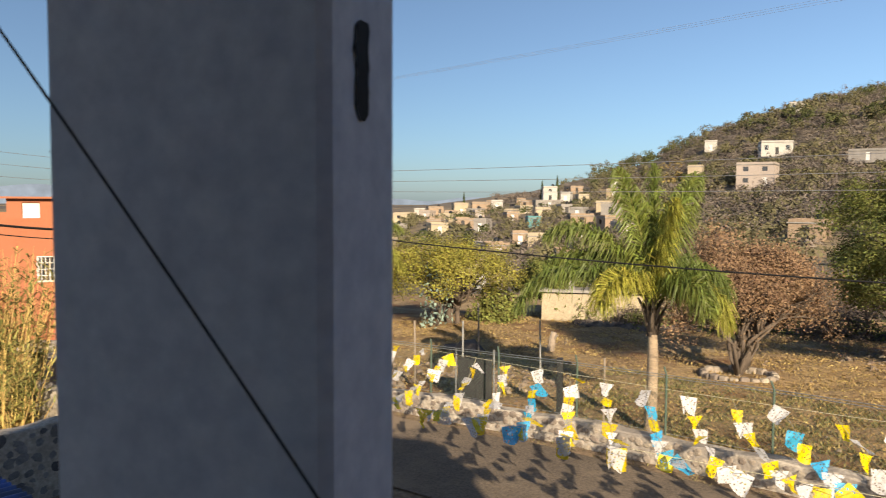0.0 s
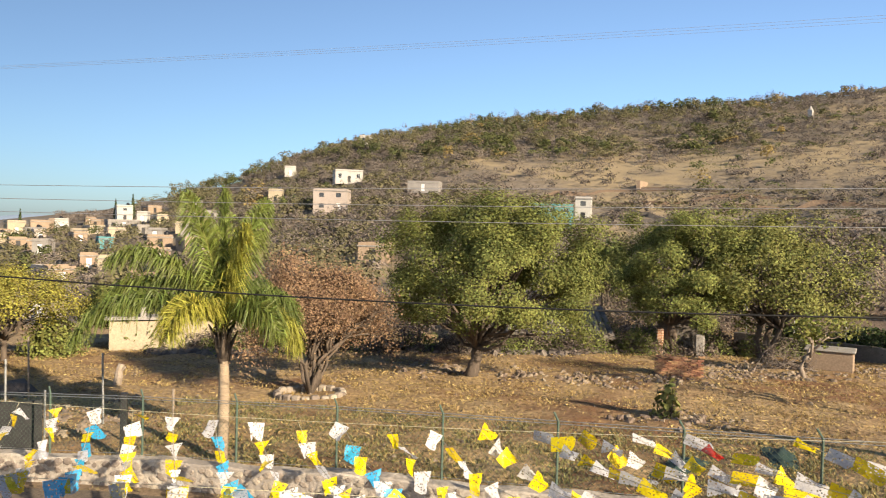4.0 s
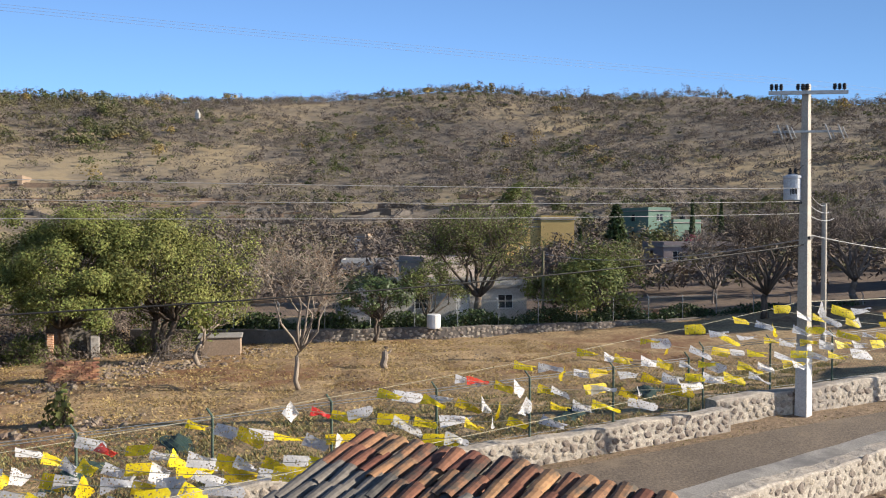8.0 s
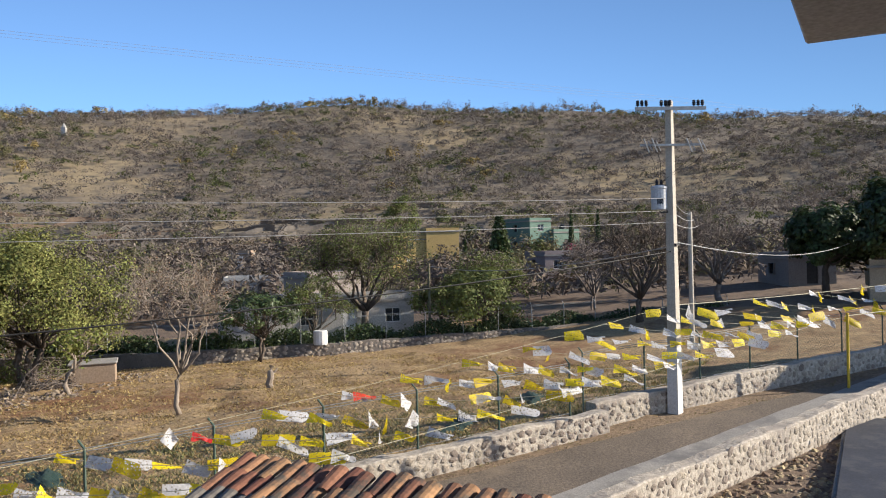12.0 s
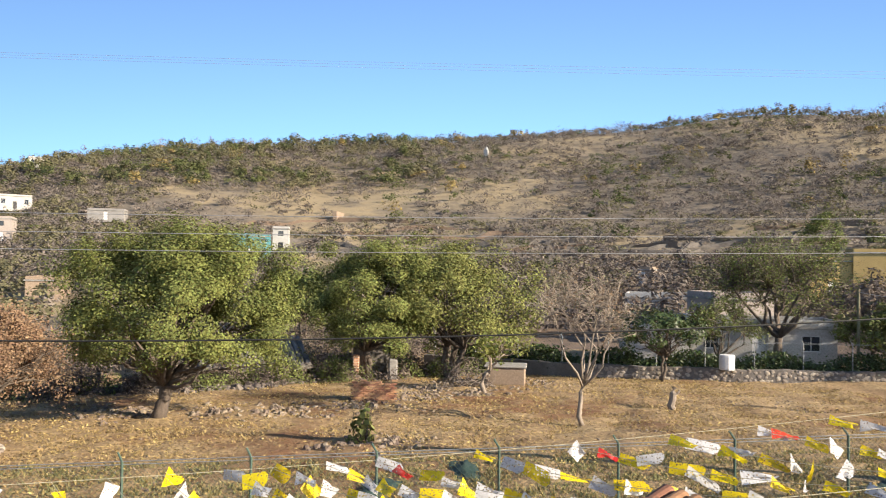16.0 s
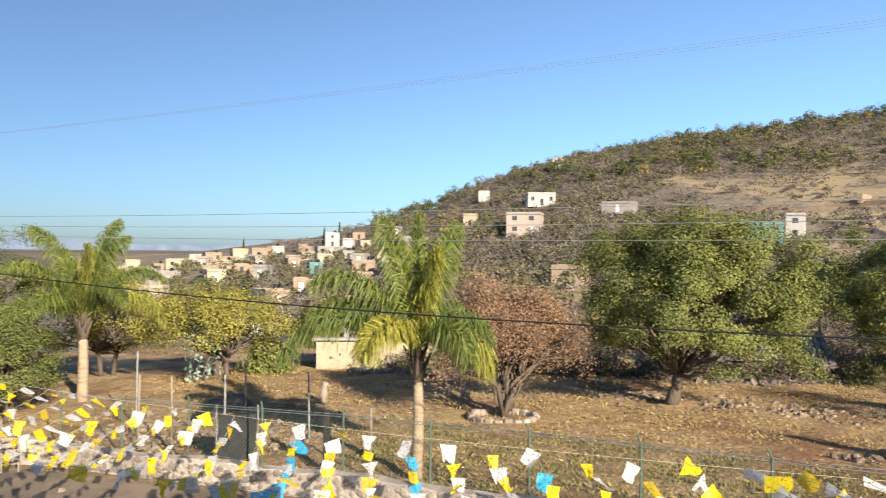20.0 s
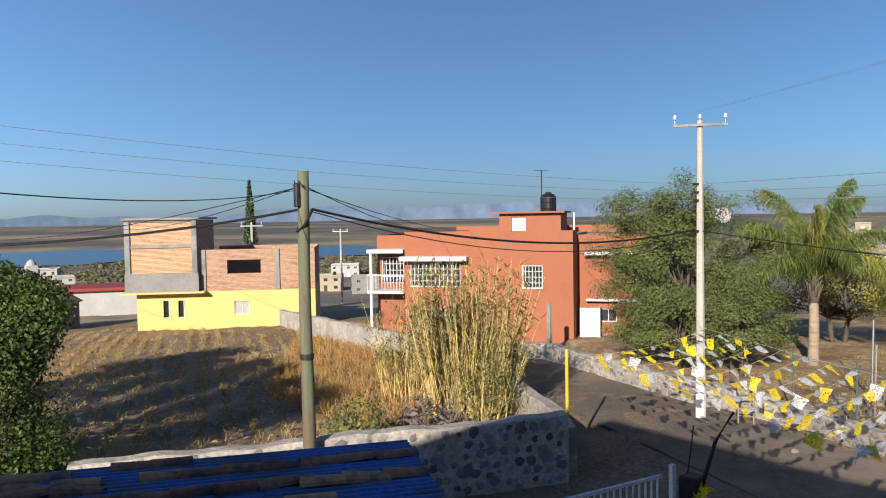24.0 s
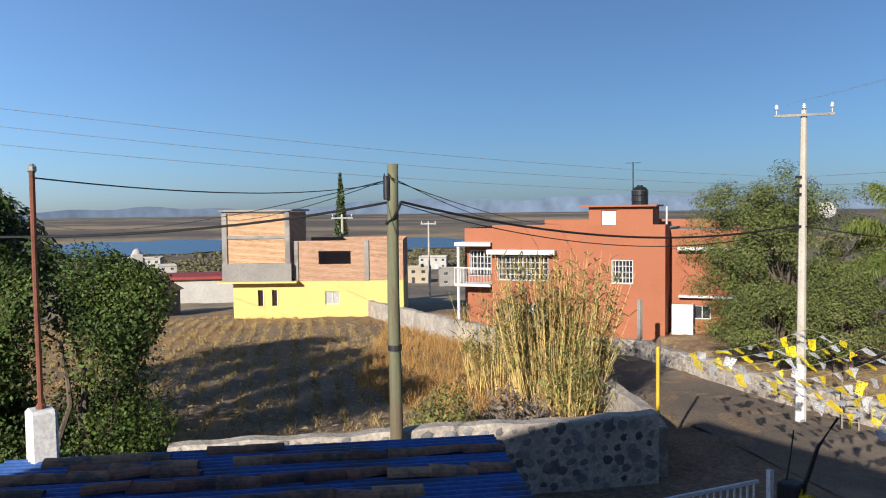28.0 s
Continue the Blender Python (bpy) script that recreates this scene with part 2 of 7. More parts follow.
def brick_surface(name, c1, c2, joint):
    """Brick courses, each brick with its own shade, on upright walls of any turn."""
    m = surface(name, c1, c2, 0.8, 15, 0.92, 0.4, 0.01)
    nt = m.node_tree
    bsdf = nt.nodes["Principled BSDF"]
    old = bsdf.inputs["Base Color"].links[0].from_socket
    tc = nt.nodes.new("ShaderNodeTexCoord")
    sep = nt.nodes.new("ShaderNodeSeparateXYZ")
    nt.links.new(tc.outputs["Object"], sep.inputs[0])
    add = nt.nodes.new("ShaderNodeMath")
    nt.links.new(sep.outputs[0], add.inputs[0])
    nt.links.new(sep.outputs[1], add.inputs[1])
    com = nt.nodes.new("ShaderNodeCombineXYZ")
    nt.links.new(add.outputs[0], com.inputs[0])
    nt.links.new(sep.outputs[2], com.inputs[1])
    bt = nt.nodes.new("ShaderNodeTexBrick")
    bt.inputs["Scale"].default_value = 1.0
    bt.inputs["Mortar Size"].default_value, bt.inputs["Brick Width"].default_value, bt.inputs["Row Height"].default_value = 0.012, 0.26, 0.085
    for k, c in (("Color1", (0.72, 0.72, 0.72)), ("Color2", (0.26, 0.24, 0.22)), ("Mortar", (0.62, 0.62, 0.62))):
        bt.inputs[k].default_value = (*c, 1)
    nt.links.new(com.outputs[0], bt.inputs[0])
    nt.links.new(blend(nt, "MIX", bt.outputs["Fac"], blend(nt, "OVERLAY", 0.7, old, bt.outputs["Color"]), joint), bsdf.inputs["Base Color"])
    return m


m_brick_wall = brick_surface("brickwork", (0.42, 0.22, 0.12), (0.36, 0.17, 0.095), (0.42, 0.33, 0.25))
m_brick_pale = brick_surface("pale_brickwork", (0.46, 0.245, 0.115), (0.37, 0.18, 0.08), (0.55, 0.43, 0.30))
m_greywall = surface("bare_block", (0.33, 0.31, 0.29), (0.26, 0.245, 0.23), 0.6, 12, 0.9, 0.2, 0.01)
m_adobe = surface("adobe", (0.38, 0.285, 0.205), (0.30, 0.22, 0.16), 0.6, 12, 0.9, 0.3, 0.02)
m_white = surface("white_wall", (0.54, 0.525, 0.49), (0.43, 0.41, 0.385), 0.4, 12, 0.85, 0.1, 0.006)
m_cream = surface("cream_wall", (0.47, 0.40, 0.29), (0.40, 0.335, 0.24), 0.4, 12, 0.85, 0.1, 0.006)
m_pink = surface("pink_wall", (0.45, 0.385, 0.34), (0.38, 0.325, 0.29), 0.4, 12, 0.85, 0.1, 0.006)
m_ochre = surface("ochre_wall", (0.56, 0.40, 0.16), (0.48, 0.34, 0.135), 0.4, 12, 0.85, 0.1, 0.006)
m_teal = surface("teal_wall", (0.11, 0.3, 0.32), (0.09, 0.26, 0.28), 0.4, 12, 0.85, 0.1, 0.006)
m_greenwall = surface("green_wall", (0.18, 0.28, 0.22), (0.15, 0.24, 0.19), 0.4, 12, 0.85, 0.1, 0.006)
m_mauve = surface("mauve_wall", (0.33, 0.27, 0.26), (0.28, 0.23, 0.225), 0.4, 12, 0.85, 0.1, 0.006)
m_glass = surface("window_glass", (0.03, 0.035, 0.045), (0.05, 0.055, 0.065), 0.5, 3, 0.12, 0, spec=0.6)
m_dark = surface("dark_inside", (0.015, 0.013, 0.012), (0.025, 0.022, 0.02), 1, 8, 0.95, 0)
m_roofclay = surface("clay_roof_tile", (0.40, 0.20, 0.12), (0.27, 0.14, 0.09), 3, 20, 0.9, 0.4, 0.01, vary=0.4, c3=(0.12, 0.10, 0.085), patch=3.0)
m_sheet = surface("fibre_cement_sheet", (0.30, 0.27, 0.235), (0.20, 0.185, 0.17), 2, 20, 0.9, 0.3, 0.01, c3=(0.11, 0.105, 0.10), patch=1.2)
m_blueroof = surface("blue_sheet_roof", (0.06, 0.14, 0.42), (0.05, 0.12, 0.36), 2, 20, 0.55, 0.1, 0.005, c3=(0.06, 0.085, 0.16), patch=0.8)
# bluish dark of tar together with the shade lying on the slab
m_tar_shade = surface("tarred_shaded_concrete", (0.045, 0.052, 0.075), (0.03, 0.036, 0.055), 0.8, 12, 0.7, 0.3, 0.01, c3=(0.07, 0.075, 0.09), patch=1.2)
m_tank = surface("black_plastic", (0.012, 0.014, 0.018), (0.02, 0.022, 0.026), 3, 20, 0.4, 0)
m_trafo = surface("grey_enamel", (0.62, 0.64, 0.66), (0.55, 0.57, 0.6), 3, 20, 0.4, 0)
m_redroof = surface("red_roof", (0.33, 0.06, 0.05), (0.27, 0.05, 0.045), 0.6, 8, 0.8, 0.1, 0.01)
m_flag_y = surface("yellow_plastic_flag", (0.74, 0.57, 0.012), (0.60, 0.45, 0.01), 3, 30, 0.5, 0, vary=0.15, thin=0.35)
m_flag_w = surface("white_plastic_flag", (0.60, 0.60, 0.61), (0.50, 0.50, 0.52), 3, 30, 0.5, 0, vary=0.18, thin=0.35)
m_flag_b = surface("blue_plastic_flag", (0.02, 0.36, 0.62), (0.015, 0.30, 0.55), 3, 30, 0.5, 0, vary=0.15, thin=0.35)
m_flag_r = surface("red_plastic_flag", (0.66, 0.05, 0.03), (0.58, 0.04, 0.03), 3, 30, 0.5, 0, vary=0.15, thin=0.35)
for m_cut in (m_flag_y, m_flag_w, m_flag_b, m_flag_r):  # film with small cut-out holes
    nt = m_cut.node_tree
    end = nt.nodes["Material Output"].inputs[0]
    solid = end.links[0].from_socket
    spots = nt.nodes.new("ShaderNodeTexVoronoi")
    spots.inputs["Scale"].default_value = 22.0
    nt.links.new(nt.nodes["Geometry"].outputs["Position"], spots.inputs["Vector"])
    holes = nt.nodes.new("ShaderNodeMapRange")
    holes.inputs[1].default_value, holes.inputs[2].default_value, holes.inputs[3].default_value, holes.inputs[4].default_value = 0.24, 0.34, 0.9, 0.08
    nt.links.new(spots.outputs["Distance"], holes.inputs[0])
    clear_film, mx = nt.nodes.new("ShaderNodeBsdfTransparent"), nt.nodes.new("ShaderNodeMixShader")
    nt.links.new(holes.outputs[0], mx.inputs[0])
    nt.links.new(solid, mx.inputs[1])
    nt.links.new(clear_film.outputs[0], mx.inputs[2])
    nt.links.new(mx.outputs[0], end)
m_cord = surface("pale_cord", (0.62, 0.58, 0.42), (0.52, 0.48, 0.34), 5, 30, 0.8, 0)
m_litter = surface("dry_leaf_litter", (0.22, 0.165, 0.095), (0.14, 0.095, 0.055), 0.5, 8, 0.9, 0, island=0.5, thin=0.1)
m_flower = surface("magenta_blossom", (0.45, 0.03, 0.13), (0.35, 0.02, 0.10), 3, 10, 0.8, 0, island=0.3, thin=0.3)

# ---- lie of the land ----
AZ = np.array([-180, -100, -60, -40, -27, -13, -5, 0, 5, 12, 25, 40, 55, 70, 85, 100, 180.0])
RING = np.array([50, 90, 140, 200, 370, 520, 1500])
RISE = np.array([
    [-0.8, -0.8, -0.8, -0.6, -0.4, -0.2, 0, 0, 0, 0, 0, 0.2, 0.4, 0.9, 1.6, 2.0, 0],
    [-3.5, -3.5, -3.5, -3.2, -3.0, -3.0, -2.0, -1.0, 0, 0.5, 0.5, 0.8, 1.5, 2.5, 3.5, 4.0, -2],
    [-9, -9, -9, -8, -5, -2.6, 0.5, 2.5, 4, 4.5, 5, 6, 7, 7, 7, 7, -5],
    [-14, -14, -14, -12, -5, 2.2, 6.0, 10.5, 13, 14.5, 16, 17, 18, 17, 15, 13, -10],
    [-18, -18, -18, -15, 0.0, 10.5, 25, 38, 47.5, 56.5, 62, 69, 74, 69.5, 59, 54, -18],
    [-18, -18, -18, -18, -12, -4, 18, 30, 42, 52, 60, 66, 70, 66, 56, 50, -18],
    [-18, -18, -18, -18, -18, -18, -18, -10, -5, 0, 0, 0, 0, 0, 0, 0, -18.0]])


def road_z(x):
    return 0.0344 * (np.clip(x, -60, 60) + 15)


WALL_LINE = np.array([[-60, 46], [-32, 30.5], [-22, 25.2], [-13.7, 22.6], [-3.7, 19.0], [1, 16.9], [8.5, 13.0], [16, 9.1], [23, 5.4], [28.4, 2.3], [33, -0.6], [60, -18.0]])


def behind_wall(x, y):
    """How far a place lies beyond the road's far wall."""
    return (y - np.interp(x, WALL_LINE[:, 0], WALL_LINE[:, 1])) * 0.88


def kerb_y(x):
    return np.interp(x, [4, 9, 15.0, 20.5, 29, 44], [9.2, 7.3, 4.75, 2.65, -0.75, -7.0])


def gz(x, y):
    """Height of the ground at a place; works on arrays."""
    x, y = np.asarray(x, float), np.asarray(y, float)
    r, az = np.hypot(x, y), np.degrees(np.arctan2(x, y))
    f = behind_wall(x, y)
    garden = 0.25 - 0.033 * np.clip(-x - 15, 0, 60)
    near = road_z(x)
    step = np.clip((-14.0 - x) / 1.5, 0, 1) * np.clip((15.2 - y) / 1.5 + np.clip((-16 - x) * 0.55, 0, 30) , 0, 1)
    near = near * (1 - step) + garden * step
    field = road_z(x) + 0.3 + (0.5 - road_z(x) - 0.3) * np.clip(f / 14, 0, 1)
    yard = road_z(x) - 0.6
    z = np.where(f > 0.75, field, near)
    z = np.where((x > 5) & (y < kerb_y(x) + 0.45), yard, z)
    cols = np.array([np.interp(az, AZ, row) for row in RISE])
    far = cols[0]
    for k in range(len(RING) - 1):
        s = np.clip((r - RING[k]) / (RING[k + 1] - RING[k]), 0, 1)
        s = s * s * (3 - 2 * s) * 0.35 + s * 0.65
        far = np.where(r > RING[k], cols[k] + (cols[k + 1] - cols[k]) * s, far)
    w = np.clip((r - 36) / 16, 0, 1)
    w = w * w * (3 - 2 * w)
    bump = np.clip((r - 110) / 120, 0, 1) * np.clip((az + 30) / 20, 0, 1) * (0.7 * np.sin(x * 0.05 + 1.3 * np.sin(y * 0.043)) + 0.7 * np.sin(y * 0.081 + x * 0.033))
    z = z * (1 - w) + far * w + bump * np.clip((520 - r) / 150, 0, 1)
    # stepped fields at the foot of the hill
    q = z / 1.5 + 0.25 * np.sin(az * 0.35)
    tread = 1.5 * (np.floor(q) + np.clip((q - np.floor(q) - 0.74) / 0.26, 0, 1) - 0.25 * np.sin(az * 0.35))
    belt = np.clip((r - 118) / 14, 0, 1) * np.clip((228 - r) / 16, 0, 1) * np.clip((az - 6) / 6, 0, 1) * np.clip((82 - az) / 8, 0, 1)
    return z + belt * (tread - z)


# ---- shaping tools ----
rng = np.random.default_rng(7)


class Geo:
    """Gathers faces of one mesh."""

    def __init__(self):
        self.v, self.f, self.n = [], [], 0

    def add(self, verts, faces):
        self.v.append(np.asarray(verts, float).reshape(-1, 3))
        self.f += [tuple(int(i) + self.n for i in f) for f in faces]
        self.n += len(self.v[-1])
        return self

    def weld(self):
        """Joins corners that lie on one another."""
        u, back = np.unique(np.round(np.concatenate(self.v), 4), axis=0, return_inverse=True)
        back = np.ravel(back)
        self.f = [tuple(int(back[i]) for i in f) for f in self.f]
        self.v, self.n = [u], len(u)
        return self

    def box(self, c, s, rz=0.0, bevel=0.0):
        """A box on centre c with full sizes s, turned rz degrees, its edges cut by bevel."""
        h = np.array(s, float) / 2
        b = min(bevel, 0.45 * 2 * h.min())
        vs, fs = [], []
        if b <= 0:
            vs = [[x * h[0], y * h[1], z * h[2]] for x in (-1, 1) for y in (-1, 1) for z in (-1, 1)]
            fs = [(0, 1, 3, 2), (4, 6, 7, 5), (0, 4, 5, 1), (2, 3, 7, 6), (0, 2, 6, 4), (1, 5, 7, 3)]
        else:
            idx = {}
            for x in (-1, 1):
                for y in (-1, 1):
                    for z in (-1, 1):
                        for a in range(3):
                            p = np.array([x, y, z]) * (h - b)
                            p[a] += (x, y, z)[a] * b
                            idx[x, y, z, a] = len(vs)
                            vs.append(p)
                        fs.append(tuple(idx[x, y, z, a] for a in ((0, 1, 2) if x * y * z > 0 else (0, 2, 1))))
            for a in range(3):
                u, w = [k for k in range(3) if k != a]
                for s1 in (-1, 1):
                    ring = []
                    for su, sw in ((-1, -1), (1, -1), (1, 1), (-1, 1)):
                        k = [0, 0, 0]
                        k[a], k[u], k[w] = s1, su, sw
                        ring.append(idx[(*k, a)])
                    fs.append(tuple(ring))
                for su in (-1, 1):
                    for sw in (-1, 1):
                        k0, k1 = [0, 0, 0], [0, 0, 0]
                        k0[a], k0[u], k0[w] = -1, su, sw
                        k1[a], k1[u], k1[w] = 1, su, sw
                        fs.append((idx[(*k0, u)], idx[(*k1, u)], idx[(*k1, w)], idx[(*k0, w)]))
        v = np.array(vs, float)
        ca, sa = math.cos(radians(rz)), math.sin(radians(rz))
        v = np.stack([v[:, 0] * ca - v[:, 1] * sa, v[:, 0] * sa + v[:, 1] * ca, v[:, 2]], 1) + np.array(c, float)
        return self.add(v, fs)

    def tube(self, pts, radii, n=6, cap=True):
        """A round bar along points."""
        pts = np.asarray(pts, float)
        radii = np.broadcast_to(np.asarray(radii, float), len(pts))
        rings = []
        for i, p in enumerate(pts):
            d = pts[min(i + 1, len(pts) - 1)] - pts[max(i - 1, 0)]
            d = d / (np.linalg.norm(d) + 1e-9)
            u = np.cross(d, (0, 0, 1) if abs(d[2]) < 0.9 else (1, 0, 0))
            u /= np.linalg.norm(u)
            w = np.cross(d, u)
            a = np.arange(n) * 2 * np.pi / n
            rings.append(p + radii[i] * (np.cos(a)[:, None] * u + np.sin(a)[:, None] * w))
        fs = [(i * n + k, i * n + (k + 1) % n, (i + 1) * n + (k + 1) % n, (i + 1) * n + k) for i in range(len(pts) - 1) for k in range(n)]
        if cap:
            fs += [tuple(range(n))[::-1], tuple((len(pts) - 1) * n + k for k in range(n))]
        return self.add(np.concatenate(rings), fs)

    def lathe(self, c, prof, n=16):
        """A turned body about the upright axis through c: rows of radius and height."""
        a = np.arange(n) * 2 * np.pi / n
        v = np.concatenate([np.stack([r * np.cos(a), r * np.sin(a), np.full(n, z)], 1) for r, z in prof]) + np.array(c, float)
        fs = [(i * n + k, i * n + (k + 1) % n, (i + 1) * n + (k + 1) % n, (i + 1) * n + k) for i in range(len(prof) - 1) for k in range(n)]
        fs += [tuple(range(n))[::-1], tuple((len(prof) - 1) * n + k for k in range(n))]
        return self.add(v, fs)

    def mesh(self, name):
        me = bpy.data.meshes.new(name)
        me.from_pydata(np.concatenate(self.v).tolist(), [], self.f)
        me.update()
        return me

    def make(self, name, material, parent=None, label="", smooth=False):
        me = self.mesh(name)
        me.materials.append(material)
        if smooth:
            me.polygons.foreach_set("use_smooth", [True] * len(me.polygons))
        return under(new(name, me), parent, label)


def under(ob, parent=None, label=""):
    if parent is not None:
        ob.parent = parent
    return tagged(ob, label) if label else ob


def quads(name, corners, material, parent=None, label=""):
    """One mesh of many loose four-cornered faces; corners is an array of n x 4 x 3."""
    n = len(corners)
    me = bpy.data.meshes.new(name)
    me.vertices.add(4 * n)
    me.vertices.foreach_set("co", np.asarray(corners, np.float32).ravel())
    me.loops.add(4 * n)
    me.loops.foreach_set("vertex_index", np.arange(4 * n, dtype=np.int32))
    me.polygons.add(n)
    me.polygons.foreach_set("loop_start", np.arange(n, dtype=np.int32) * 4)
    me.polygons.foreach_set("loop_total", np.full(n, 4, np.int32))
    me.update(calc_edges=True)
    me.materials.append(material)
    return under(new(name, me), parent, label)


def thing(name, at, rz=0.0, label="", category="", group="", kind=""):
    ob = new(name)
    ob.empty_display_size = 0.2
    ob.matrix_basis = pose(*at, 0, 0, rz)
    return tagged(ob, label, category, group, kind)


def rand_dirs(n, r=rng):
    d = r.normal(size=(n, 3))
    return d / np.linalg.norm(d, axis=1, keepdims=True)


def leaf_quads(p, out, size, r=rng, long=1.7, droop=0.0, loose=0.9):
    """Pointed leaves at points p, turned about the directions out."""
    n = len(p)
    nrm = out + loose * rand_dirs(n, r)
    nrm /= np.linalg.norm(nrm, axis=1, keepdims=True)
    a = np.cross(nrm, rand_dirs(n, r))
    a /= np.linalg.norm(a, axis=1, keepdims=True) + 1e-9
    a[:, 2] -= droop
    b = np.cross(nrm, a)
    s = (size * r.uniform(0.6, 1.3, n))[:, None]
    return np.stack([p - a * s * long / 2, p + b * s * 0.5, p + a * s * long / 2, p - b * s * 0.5], 1)


def sag(a, b, drop, n=14):
    """Points along a slack line."""
    t = np.linspace(0, 1, n)[:, None]
    p = np.array(a, float) * (1 - t) + np.array(b, float) * t
    p[:, 2] -= drop * 4 * (t * (1 - t))[:, 0]
    return p


# ---- the ground: one sheet to the horizon ----
az_fine = np.concatenate([np.arange(-180, -110, 5.0), np.arange(-110, 106, 0.8), np.arange(106, 180, 5.0)])
rad = np.concatenate([[0.4, 1, 2], np.arange(3, 48, 0.55), np.setdiff1d(np.round(np.concatenate([48 * 1.021 ** np.arange(1, 132), np.arange(118, 230, 1.2)]), 2), []), [900, 1300, 2000, 3200, 4900]])
gx = np.outer(rad, np.sin(np.radians(az_fine)))
gy = np.outer(rad, np.cos(np.radians(az_fine)))
gzz = gz(gx, gy)
near_field = (behind_wall(gx, gy) > 0.3) & (np.hypot(gx, gy) < 70)
gzz += np.where(near_field | (gx < -14), 0.05 * np.sin(gx * 1.9 + 2 * np.sin(gy * 1.3)) + 0.03 * np.sin(gy * 4.1 + gx), 0)
furrow = (gx < -19) & (gx > -58) & (gy < 24 + 0.1 * gx) & (gy > -6)
gzz += np.where(furrow, 0.07 * np.sin((gx * 0.35 + gy) * 2 * np.pi / 0.9), 0)
na, nr = len(az_fine), len(rad)
I = np.arange(nr * na).reshape(nr, na)
J = np.roll(I, -1, axis=1)
cells = np.stack([I[:-1], J[:-1], J[1:], I[1:]], -1).reshape(-1, 4)
me = bpy.data.meshes.new("ground")
me.from_pydata(np.stack([gx, gy, gzz], -1).reshape(-1, 3).tolist(), [], cells.tolist())
for m in (m_field, m_stubble, m_hill, m_plain, m_verge, m_rubble):
    me.materials.append(m)
cx, cy = gx[:-1].ravel(), gy[:-1].ravel()
cr, ca = np.hypot(cx, cy), np.degrees(np.arctan2(cx, cy))
slot = np.full(len(cells), 4)
slot[(behind_wall(cx, cy) > 0.3) & (cr < 62)] = 0
slot[(cx < -14.5) & (behind_wall(cx, cy) < -5) & (cr < 75)] = 1
slot[(cr >= 62) & (ca > -46)] = 2
slot[(cr >= 75) & (ca <= -46)] = 2
slot[(cr >= 58) & (cr < 122) & (ca > 24)] = 5
slot[(cr > 330) & (ca < -27)] = 3
slot[cr > 560] = 3
slot[(cx > 5) & (cy < kerb_y(cx) + 0.45) & (cr < 60)] = 5
me.polygons.foreach_set("material_index", slot.astype(np.int32))
me.polygons.foreach_set("use_smooth", np.ones(len(cells), bool))
tagged(new("ground", me), "dry grass field, hillside and wide plain", "ground", kind="structure")

# ---- the road, its kerbs and walls ----


def strip(name, line, off0, off1, lift, material, label, category, n=160):
    """A band along a line of places, between two distances to its side."""
    g = Geo()
    xs = np.linspace(line[0, 0], line[-1, 0], n)
    ys = np.interp(xs, line[:, 0], line[:, 1])
    d = np.gradient(np.stack([xs, ys], 1), axis=0)
    d /= np.linalg.norm(d, axis=1, keepdims=True)
    nrm = np.stack([-d[:, 1], d[:, 0]], 1)
    k = 7
    rows = []
    for u in np.linspace(0, 1, k):
        p = np.stack([xs, ys], 1) + nrm * np.reshape(off0 + (off1 - off0) * u, (-1, 1))
        rows.append(np.column_stack([p, road_z(p[:, 0]) + lift + 0.02 * np.sin(p[:, 0] * 1.7) * np.sin(p[:, 1] * 2.3)]))
    v = np.stack(rows, 1).reshape(-1, 3)
    fs = [(i * k + j, (i + 1) * k + j, (i + 1) * k + j + 1, i * k + j + 1) for i in range(n - 1) for j in range(k - 1)]
    g.add(v, fs)
    ob = g.make(name, material, smooth=True)
    return tagged(ob, label, category, kind="structure")


strip("road", WALL_LINE[1:-1], np.interp(np.linspace(-32, 33, 160), [-32, 5, 9, 16, 22, 33], [-5.0, -5.0, -4.0, -3.2, -2.5, -2.3]), -0.7, 0.03, m_road, "dusty grey dirt road between stone walls", "road")
KERB = np.array([[6.5, 8.2], [9, 7.3], [15.0, 4.75], [20.5, 2.65], [29, -0.75], [44, -7]])
strip("pavement", KERB, 0.1, 1.15, 0.06, m_concrete, "worn grey concrete strip along the yard wall", "pavement")


